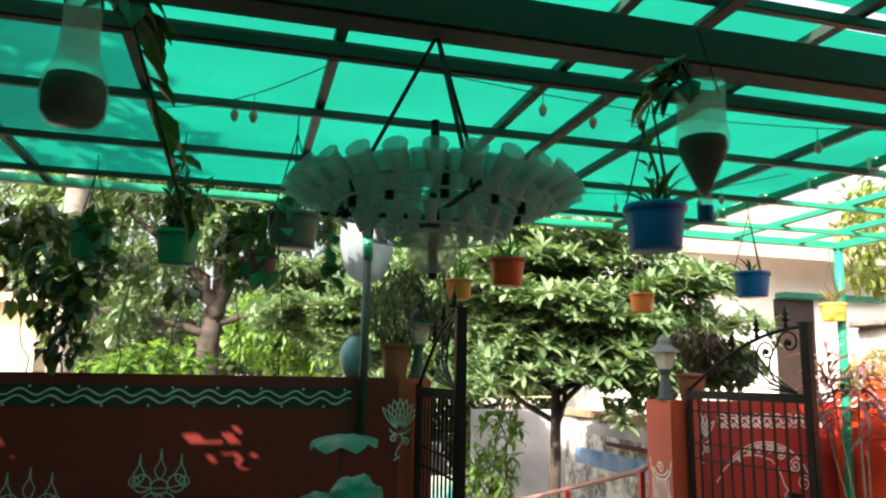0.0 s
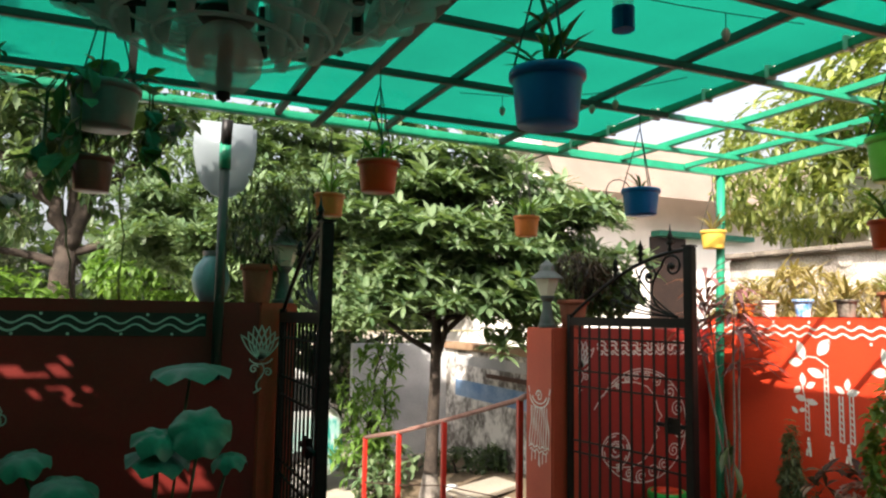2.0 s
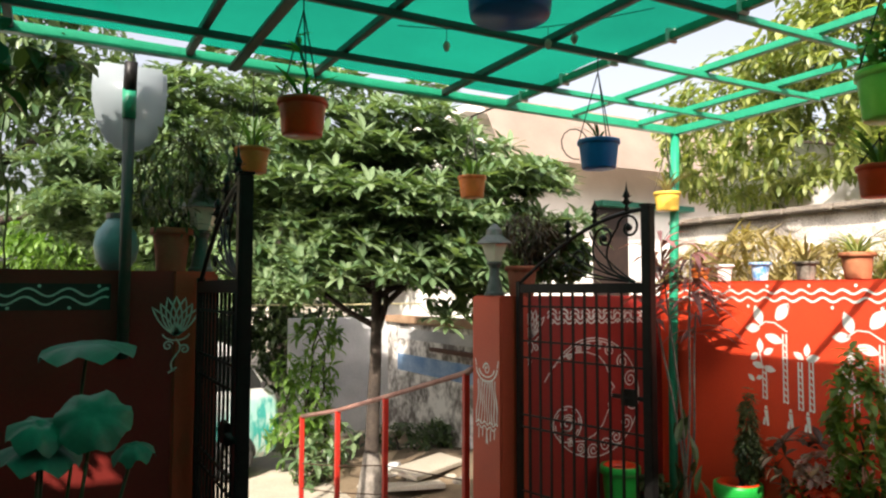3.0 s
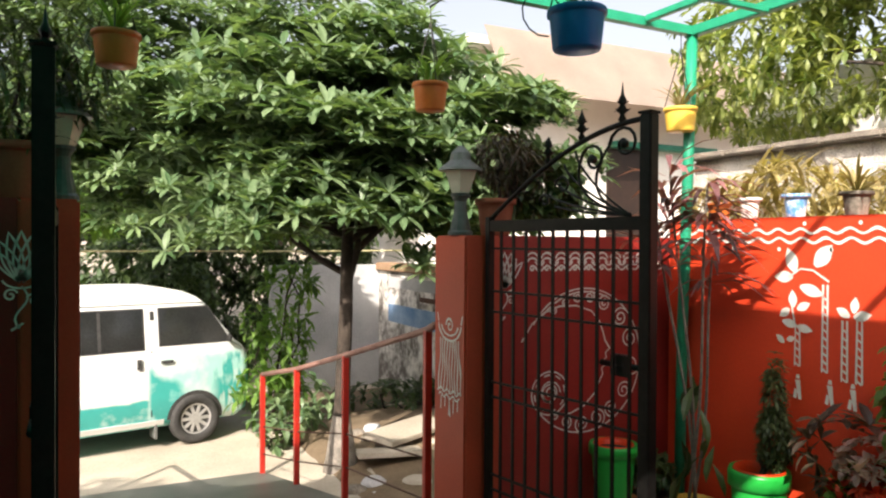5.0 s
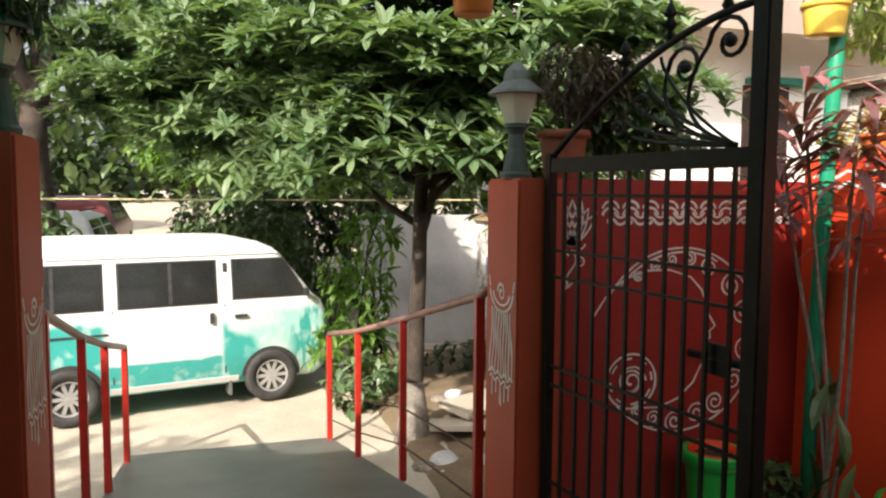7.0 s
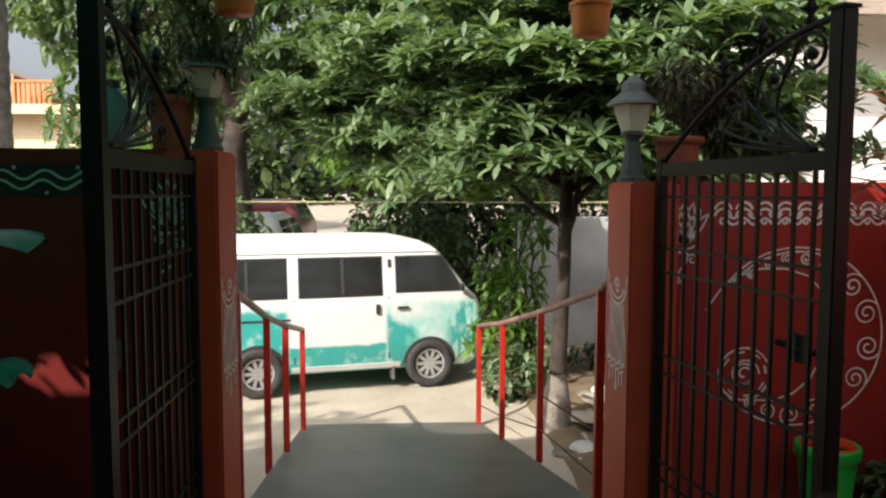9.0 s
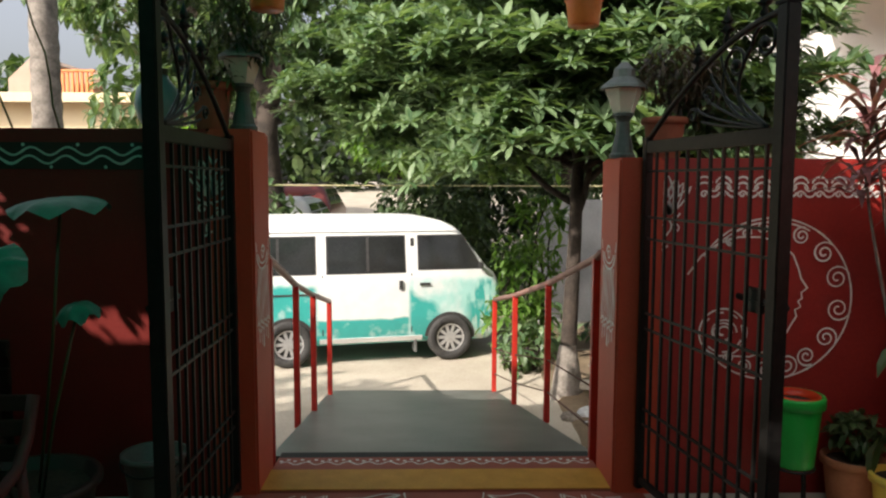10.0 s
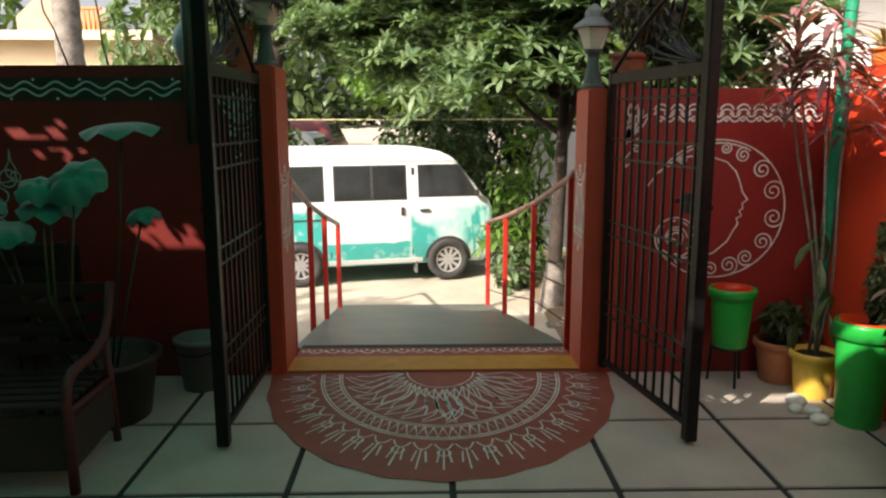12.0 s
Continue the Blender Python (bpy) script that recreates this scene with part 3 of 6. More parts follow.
def build_main_tree():
    """Whorled leaves in flat tiers, with dark gaps between the tiers."""
    rng = random.Random(11)
    t = thing("tree", "broad green tree with whorled leaves beside the lane", "tree", (1.25, 3.02, YARD + 0.1))
    trunk = [(0.02, -0.03, -0.2), (0.02, -0.03, 0.0), (0.03, -0.01, 0.45), (0.05, 0.0, 0.95), (0.07, 0.0, 1.4), (0.09, 0.03, 2.0), (0.16, 0.1, 2.8)]
    part("trunk", tube(trunk, 0.090, 12, taper=0.55), BARK, t, "dark grey-brown trunk", True)
    part("root_flare", lathe([(0.20, -0.15), (0.15, 0.05), (0.11, 0.28), (0.08, 0.46)], 12, (0.02, -0.03, 0)), PALE_BARK, t, "pale root flare", True)
    lobes = [((0.3, 0.0, 2.95), (1.6, 1.1, 0.95)), ((1.2, -0.4, 3.0), (1.1, 0.8, 0.85)), ((1.6, 0.0, 3.45), (0.95, 0.8, 0.5)), ((1.65, 0.1, 2.75), (1.15, 0.95, 0.85)), ((0.2, -0.35, 2.30), (1.05, 0.75, 0.40)), ((1.1, -0.45, 2.22), (0.95, 0.65, 0.38)), ((0.2, 0.2, 3.85), (1.4, 1.0, 0.75)), ((-0.7, 0.45, 2.35), (0.85, 0.7, 0.50)), ((-0.45, -0.45, 2.50), (0.8, 0.5, 0.5)), ((0.5, -0.85, 2.60), (0.9, 0.4, 0.55)), ((2.15, 0.0, 2.25), (0.6, 0.5, 0.32)), ((-0.9, 1.1, 3.2), (1.1, 0.9, 0.85)), ((-1.4, 2.4, 3.1), (1.4, 1.0, 1.0)), ((-2.4, 3.3, 3.3), (1.1, 0.9, 1.1)), ((-1.3, 3.3, 4.4), (1.5, 1.0, 1.0))]
    weights = [r[0] * r[1] * r[2] for _, r in lobes]
    centres = []
    for _ in range(310):
        c, r = rng.choices(lobes, weights)[0]
        u = unit(rng)
        p = Vector(c) + Vector((u.x * r[0], u.y * r[1], u.z * r[2])) * rng.uniform(0.35, 0.95)
        wide = rng.uniform(0.28, 0.48)
        for _ in range(rng.randint(15, 24)):
            a, d = rng.uniform(0, 6.28), wide * rng.uniform(0.0, 1.0) ** 0.5
            q = p + Vector((d * math.cos(a), d * math.sin(a), rng.gauss(0, 0.05) - 0.45 * d * d))
            axis = Vector((0.5 * d * math.cos(a) + rng.gauss(0, 0.22), 0.5 * d * math.sin(a) - 0.45 + rng.gauss(0, 0.22), 0.8))
            centres.append((q, axis, rng.uniform(0.65, 1.2)))
    heart = Vector((0.10, 0.04, 1.9))
    for k, (c, r) in enumerate(lobes):
        part("limb", limb(rng, heart + Vector((0, 0, rng.uniform(-0.25, 0.7))), c, 0.036, 0.012), BARK, t, "", True)
    v, f = leaf_cloud(whorls(rng, centres, 9, 0.40, 0.25), 0.215, 0.060, 0.20, 0.14)
    raw("crown", v, f, LEAF_MAIN, t, "glossy whorled green leaves in tiers", "stuff")
    return t


build_main_tree()


def build_bush(name, label, at, lobes, count, mat, length=0.12, width=0.05, seed=1, category="bush", stems=6, leaves=6):
    rng = random.Random(seed)
    b = thing(name, label, category, at)
    low = min(c[2] - r[2] for c, r in lobes)
    for _ in range(stems):
        c, r = rng.choice(lobes)
        part("stem", limb(rng, (rng.uniform(-0.15, 0.15), rng.uniform(-0.15, 0.15), -0.05), Vector(c) + unit(rng) * 0.3 * r[0], 0.02, 0.006), BARK, b, "", True)
    pts = crown_points(rng, lobes, count)
    spots = whorls(rng, [(p, u + Vector((0, 0, 0.3)), rng.uniform(0.7, 1.3)) for p, u in pts], leaves, 0.3, 0.5)
    v, f = leaf_cloud(spots, length, width)
    raw("foliage", v, f, mat, b, "", "stuff")
    return b


# ---- paintings on walls and floor ----
def strokes(name, lines, width, place, mat, parent, label=""):
    """Brush strokes: flat ribbons along 2D lines, laid on a surface by place(u, v)."""
    verts, faces = [], []
    for line in lines:
        pts = [Vector((p[0], p[1])) for p in line]
        k = len(verts)
        for i, p in enumerate(pts):
            d = pts[min(i + 1, len(pts) - 1)] - pts[max(i - 1, 0)]
            d = d.normalized() if d.length > 1e-7 else Vector((1, 0))
            n = Vector((-d.y, d.x)) * (width / 2) * (0.8 + 0.4 * abs(noise.noise((p.x * 9, p.y * 9, 1.0))) * 2)
            verts += [place(*(p + n)), place(*(p - n))]
        faces += [(k + 2 * i, k + 2 * i + 1, k + 2 * i + 3, k + 2 * i + 2) for i in range(len(pts) - 1)]
    return raw(name, verts, faces, mat, parent, label)


def blobs(name, outlines, place, mat, parent, label=""):
    verts, faces = [], []
    for o in outlines:
        k = len(verts)
        verts += [place(u, v) for u, v in o]
        faces.append(tuple(range(k, k + len(o))))
    return raw(name, verts, faces, mat, parent, label)


def arc(cx, cz, r, a0, a1, n=24, rz=None):
    rz = r if rz is None else rz
    return [(cx + r * math.cos(radians(a0 + (a1 - a0) * i / n)), cz + rz * math.sin(radians(a0 + (a1 - a0) * i / n))) for i in range(n + 1)]


def spiral(cx, cz, r, turns=1.6, start=0, n=26, way=1):
    return [(cx + r * (1 - 0.85 * i / n) * math.cos(radians(start) + way * 2 * math.pi * turns * i / n), cz + r * (1 - 0.85 * i / n) * math.sin(radians(start) + way * 2 * math.pi * turns * i / n)) for i in range(n + 1)]


def wave(u0, u1, v, amp, length, phase=0.0):
    n = int(abs(u1 - u0) / length * 12)
    return [(u0 + (u1 - u0) * i / n, v + amp * math.sin(2 * math.pi * (u1 - u0) / length * i / n + phase)) for i in range(n + 1)]


def petal(cx, cz, length, width, angle, n=8):
    a = radians(angle)
    out = []
    for s in range(-n, n + 1):
        t = 1 - abs(s) / n
        w = width / 2 * math.sin(math.pi * min(1, 0.08 + t * 0.92)) * (1 if s < 0 else -1)
        out.append((cx + math.cos(a) * length * t - math.sin(a) * w, cz + math.sin(a) * length * t + math.cos(a) * w))
    return out


def lotus_lines(cx, z0, w, h):
    """An open lotus: pointed petals from one heart, a curling stem below."""
    lines = []
    bz = z0 + h * 0.50
    for angle, length, wide in ((90, 0.50, 0.26), (77, 0.50, 0.24), (103, 0.50, 0.24), (64, 0.52, 0.22), (116, 0.52, 0.22), (50, 0.54, 0.18), (130, 0.54, 0.18)):
        reach = length * (h if abs(angle - 90) < 20 else 0.7 * h + 0.3 * w)
        lines.append(petal(cx, bz - 0.03 * h, reach, wide * w, angle))
    lines.append(arc(cx, bz, w * 0.30, 190, 350, 14, h * 0.10))
    lines.append([(cx + 0.10 * w * math.sin(6 * s), z0 + h * 0.42 * (1 - s)) for s in [i / 10 for i in range(11)]])
    lines.append(spiral(cx - 0.17 * w, z0 + h * 0.33, 0.12 * w, 1.3, 20))
    lines.append(spiral(cx + 0.19 * w, z0 + h * 0.28, 0.12 * w, 1.3, 160, way=-1))
    lines.append([(cx + 0.03 * w, z0 + h * 0.05), (cx - 0.16 * w, z0 - h * 0.02)])
    return lines


def on_left(u, v):
    return (u, -0.0035, v)


def on_pillar(u, v):
    return (u, -0.0075, v)


def on_moon(u, v):
    return (u, 0.0085, v)


def on_side(u, v):
    return (SIDE_X - 0.0035, u, v)


blobs("border_band", [[(-4.98, 1.70), (-1.47, 1.70), (-1.47, 1.835), (-4.98, 1.835)]], on_left, BORDER_DARK, left_wall, "dark painted border")
def on_band(u, v):
    return (u, -0.0065, v)
strokes("wave_line", [wave(-4.95, -1.48, 1.790, 0.020, 0.18), wave(-4.95, -1.48, 1.748, 0.020, 0.18, 0.4)], 0.012, on_band, MINT, left_wall, "pale mint wavy painted lines")
blobs("dot", [[(u + 0.009 * math.cos(a), v + 0.009 * math.sin(a)) for a in [k * math.pi / 4 for k in range(8)]] for i in range(26) for u, v in ((-4.9 + 0.135 * i, 1.822 if i % 2 else 1.712),)], on_band, MINT, left_wall, "pale painted dots")
for cx, lift in ((-2.64, 0.0), (-3.36, -0.10)):
    lines = []
    for dx in (-0.12, 0.0, 0.12):
        tip = 1.45 + lift - 0.25 * abs(dx)
        lines += [[(cx + dx, tip), (cx + dx - 0.006, tip - 0.07), (cx + dx - 0.032, tip - 0.12), (cx + dx - 0.022, tip - 0.16), (cx + dx, tip - 0.18), (cx + dx + 0.022, tip - 0.16), (cx + dx + 0.032, tip - 0.12), (cx + dx + 0.006, tip - 0.07), (cx + dx, tip)]]
    for dx in (-0.10, 0.10):
        lines += [arc(cx + dx, 1.245 + lift, 0.052, 0, 360, 16), arc(cx + dx * 1.45, 1.255 + lift, 0.030, 0, 360, 12)]
    lines += [arc(cx, 1.27 + lift, 0.165, 200, 340, 18, 0.055), arc(cx, 1.22 + lift, 0.05, 0, 360, 16)]
    for k, (r, z) in enumerate(((0.062, 1.14), (0.050, 1.05), (0.040, 0.975))):
        lines += [arc(cx - 0.5 * r, z + lift, r, 0, 360, 16, r * 0.8), arc(cx + 0.5 * r, z + lift, r, 0, 360, 16, r * 0.8)]
    lines += [[(cx, 0.95 + lift), (cx + 0.01, 0.86 + lift), (cx - 0.01, 0.76 + lift)]]
    strokes("knot_drawing", lines, 0.007, on_left, MINT, left_wall, "faded white knotted line drawing")
strokes("lotus_drawing", lotus_lines(-1.145, 1.37, 0.23, 0.41), 0.009, on_pillar, WHITE, pillar_l, "white painted lotus")
strokes("lotus_drawing", lotus_lines(1.185, 1.30, 0.22, 0.39), 0.009, on_moon, WHITE, moon_wall, "white painted lotus")
for nm, owner, x in (("lotus_drawing", pillar_r, 0.9265), ("lotus_drawing", pillar_l, -0.9265)):
    def on_reveal(u, v, x=x):
        return (x, u, v)
    lines = [arc(0.17, 1.28, 0.135, 185, 355, 20, 0.10), arc(0.17, 1.275, 0.10, 190, 350, 18, 0.065), spiral(0.17, 1.265, 0.045, 1.4), [(0.035, 1.28), (0.02, 1.33)], [(0.305, 1.28), (0.32, 1.33)]]
    for i in range(9):
        y0 = 0.045 + 0.031 * i
        lines.append([(0.17 + (y0 - 0.17) * (0.85 + 0.25 * q) + 0.007 * math.sin(8 * q + i), 1.19 - 0.30 * q) for q in [k / 9 for k in range(10)]])
    lines += [wave(0.03, 0.32, 0.895, 0.012, 0.075), wave(0.05, 0.30, 0.865, 0.010, 0.075, 1.5)]
    lines += [[(0.07 + 0.05 * k, 0.86), (0.075 + 0.05 * k, 0.80 - 0.02 * (k % 3))] for k in range(5)] + [[(0.17, 0.84), (0.16, 0.755)]]
    strokes(nm, lines, 0.011, on_reveal, WHITE, owner, "white painted lotus on the reveal")

# crescent moon with scrolls
mx, mz, mr = 1.74, 1.04, 0.425
moon = [arc(mx, mz, mr, 148, -138, 48), arc(mx, mz, mr - 0.02, 140, 62, 20)]
inner = [(1.37, 1.27), (1.45, 1.33), (1.56, 1.365), (1.68, 1.365), (1.79, 1.33), (1.85, 1.27), (1.88, 1.20), (1.895, 1.15), (1.93, 1.10), (1.90, 1.075), (1.905, 1.045), (1.885, 1.03), (1.90, 1.0), (1.87, 0.985), (1.88, 0.95), (1.85, 0.90), (1.82, 0.84), (1.74, 0.77), (1.64, 0.735), (1.54, 0.74)]
moon += [inner, [(1.30, 1.17), (1.37, 1.27)]]
for a, r in ((126, 0.022), (112, 0.024), (98, 0.026), (84, 0.03), (66, 0.04), (42, 0.05), (18, 0.055), (-8, 0.055), (-34, 0.05), (-56, 0.045), (-74, 0.05), (-92, 0.045), (-110, 0.035), (-124, 0.025)):
    rad = mr - 0.062 if abs(a) < 75 else mr - 0.05
    moon.append(spiral(mx + rad * math.cos(radians(a)), mz + rad * math.sin(radians(a)), r * 1.2, 1.8, a, way=1 if a % 4 else -1))
moon += [arc(1.495, 0.865, 0.125, 0, 360, 30), spiral(1.495, 0.865, 0.075, 1.8), arc(1.495, 0.865, 0.05, 0, 360, 16)]
moon += [arc(1.495, 0.865, 0.105, a, a + 22, 4) for a in range(0, 360, 45)]
strokes("moon_drawing", moon, 0.009, on_moon, WHITE, moon_wall, "white painted crescent moon with scrolls")
top = []
for i in range(10):
    u = 1.37 + 0.10 * i
    top += [arc(u, 1.635, 0.040, 10, 170, 8), arc(u, 1.605, 0.040, 10, 170, 8), arc(u + 0.05, 1.632, 0.03, 190, 350, 8), arc(u + 0.05, 1.602, 0.03, 190, 350, 8), spiral(u, 1.585, 0.02, 1.2)]
strokes("scroll_border", top, 0.011, on_moon, WHITE, moon_wall, "white painted scroll border")

# side wall: wave border and trees
strokes("wave_line", [wave(-6.9, -0.05, 1.800, 0.013, 0.135), wave(-6.9, -0.05, 1.752, 0.013, 0.135, 0.4)], 0.014, on_side, WHITE, side_wall, "thick white wavy painted lines")
blobs("dot", [[(u + 0.011 * math.cos(a), v + 0.011 * math.sin(a)) for a in [k * math.pi / 4 for k in range(8)]] for i in range(44) for u, v in ((-6.8 + 0.15 * i, 1.838 if i % 2 else 1.705),)], on_side, WHITE, side_wall, "white painted dots")
LEAF_STROKES = (
    ((-0.9, 1.587), (-0.851, 1.713), 0.072),
    ((-1.012, 1.621), (-1.105, 1.73), 0.085),
    ((-0.885, 1.562), (-0.771, 1.559), 0.062),
    ((-0.928, 1.515), (-1.063, 1.475), 0.062),
    ((-0.889, 1.402), (-0.882, 1.495), 0.05),
    ((-0.912, 1.394), (-0.986, 1.431), 0.045),
    ((-0.866, 1.394), (-0.808, 1.349), 0.045),
    ((-0.825, 1.327), (-0.92, 1.307), 0.045),
    ((-0.912, 1.305), (-1.002, 1.29), 0.045),
    ((-0.838, 1.212), (-0.786, 1.251), 0.035),
    ((-0.851, 1.229), (-0.903, 1.246), 0.032))
petals, trunks = [], []


def painted_leaf(a, b, w, du=0.0, dv=0.0):
    way = math.degrees(math.atan2(b[1] - a[1], b[0] - a[0]))
    petals.append(petal(a[0] + du, a[1] + dv, math.hypot(b[0] - a[0], b[1] - a[1]), w, way))


def painted_trunk(u, low, high):
    for du in (-0.015, 0.015):
        trunks.append([(u + du, low), (u + du * 0.8, high)])
    steps = int((high - low) / 0.04)
    trunks.extend([(u - 0.013, low + 0.04 * k), (u + 0.013, low + 0.04 * k + 0.018)] for k in range(steps))


for du, dv in ((0.0, 0.0), (-0.62, -0.03), (-1.25, 0.02)):
    for a, b, w in LEAF_STROKES:
        painted_leaf(a, b, w, du, dv)
    trunks.append([(-0.86 + du, 1.56 + dv), (-0.93 + du, 1.605 + dv), (-1.0 + du, 1.60 + dv), (-1.09 + du, 1.545 + dv)])
    trunks.append([(-0.88 + du, 1.41 + dv), (-0.90 + du, 1.31 + dv)])
    for u, low, high in ((-0.915, 1.10, 1.32), (-1.07, 1.09, 1.53), (-1.175, 1.06, 1.36), (-1.25, 1.06, 1.38)):
        painted_trunk(u + du, low + dv, high + dv)
    painted_leaf((-1.20, 1.38), (-1.13, 1.42), 0.045, du, dv)
    painted_leaf((-1.22, 1.38), (-1.31, 1.40), 0.05, du, dv)
    painted_leaf((-1.22, 1.40), (-1.23, 1.48), 0.045, du, dv)
blobs("painted_petals", petals, on_side, WHITE, side_wall, "white painted leaves")
strokes("painted_trunks", trunks, 0.010, on_side, WHITE, side_wall, "white painted palm trunks")
plain = []
for u in (-0.92, -1.10, -1.22, -1.38, -1.62, -1.80, -2.0, -2.2):
    plain += [[(u - 0.022, 0.93), (u - 0.004, 0.93), (u + 0.016, 1.03), (u - 0.014, 1.03)], [(u + 0.008, 0.93), (u + 0.028, 0.935), (u + 0.018, 0.985), (u + 0.004, 0.975)], [(u - 0.012, 1.036), (u + 0.012, 1.036), (u + 0.008, 1.058), (u - 0.008, 1.058)]]
blobs("painted_shapes", plain, on_side, WHITE, side_wall, "small white painted shapes")

# rangoli before the gate
CX, AX, AY = 0.04, 1.05, 1.43


def on_floor(u, v):
    return (u, v, 0.0085)


def fan(rho, ang):
    a = radians(ang)
    return (CX + AX * rho * math.cos(a), 0.02 - AY * rho * math.sin(a))


rangoli = thing("rangoli", "brick-red half-round floor painting with white petals", "floor painting", (0, 0, 0), "", "structure")
blobs("red_ground", [[fan(1.0 + 0.006 * math.sin(i * 1.3), 180 * i / 60) for i in range(61)]], lambda u, v: (u, v, 0.0045), RANGOLI_RED, rangoli, "brick-red painted half round")
lines = [[fan(r, 3 + 174 * i / 50) for i in range(51)] for r in (0.20, 0.585, 0.60, 0.69, 0.705)]
for i in range(17):
    a = 9 + 162 * i / 16
    side = 1 if i < 8 else -1
    for bend, far in ((16, 0.565), (6, 0.545), (-4, 0.50)):
        lines.append([fan(0.22 + (far - 0.22) * q, a + side * (bend * math.sin(math.pi * q) + 2.5 * math.sin(7 * q + i))) for q in [k / 10 for k in range(11)]])
for i in range(40):
    a0, a1 = 4 + 172 * i / 40, 4 + 172 * (i + 1) / 40
    lines.append([fan(0.605, a0), fan(0.685, (a0 + a1) / 2), fan(0.605, a1)])
for i in range(23):
    a = 6 + 168 * i / 22
    lines += [[fan(0.74 + 0.05 * math.sin(math.pi * s), a - 3.4 + 6.8 * s) for s in [k / 8 for k in range(9)]], [fan(0.78, a), fan(0.93, a + 0.3)], [fan(0.80, a - 1.5), fan(0.88, a - 2.2)], [fan(0.80, a + 1.5), fan(0.88, a + 2.2)]]
    if i % 2:
        lines.append([fan(0.81 + 0.025 * math.cos(t), a + 2.2 * math.sin(t)) for t in [k * 0.7 for k in range(10)]])
lines += [[(CX - 0.05 + 0.03 * math.cos(t), 0.10 + 0.03 * math.sin(t)) for t in [k * 0.63 for k in range(11)]]]
strokes("petal_lines", lines, 0.0085, on_floor, WHITE, rangoli, "thin white chalky lines")
dots = [[(u + 0.012 * math.cos(a), 0.43 + 0.02 * (i % 2) + 0.012 * math.sin(a)) for a in [k * math.pi / 3 for k in range(6)]] for i in range(46) for u in (-0.9 + 0.04 * i,)]
blobs("white_dots", dots, lambda u, v: (u, v, 0.0155), WHITE, threshold, "white painted dots")
strokes("white_scallops", [wave(-0.9, 0.9, 0.40, 0.02, 0.12)], 0.01, lambda u, v: (u, v, 0.0155), WHITE, threshold)


# ---- plants and pots ----
def pot_profile(r, h, rim=0.012, foot=0.72):
    return [(0.0, 0.0), (r * foot, 0.0), (r * (foot + 0.03), 0.006), (r * 0.97, h * 0.82), (r * 0.97, h * 0.84), (r + rim, h * 0.85), (r + rim, h * 0.97), (r + rim * 0.7, h), (r - 0.004, h), (r * 0.93, h * 0.86), (0.0, h * 0.84)]


def blades(rng, base, count, length, width, tilt, droop=0.35):
    spots = [(base, Vector((math.cos(a), math.sin(a), tilt + rng.uniform(-0.4, 0.6))), rng.uniform(0.6, 1.2)) for a in [rng.uniform(0, 6.28) for _ in range(count)]]
    return leaf_cloud(spots, length, width, 0.3, droop)


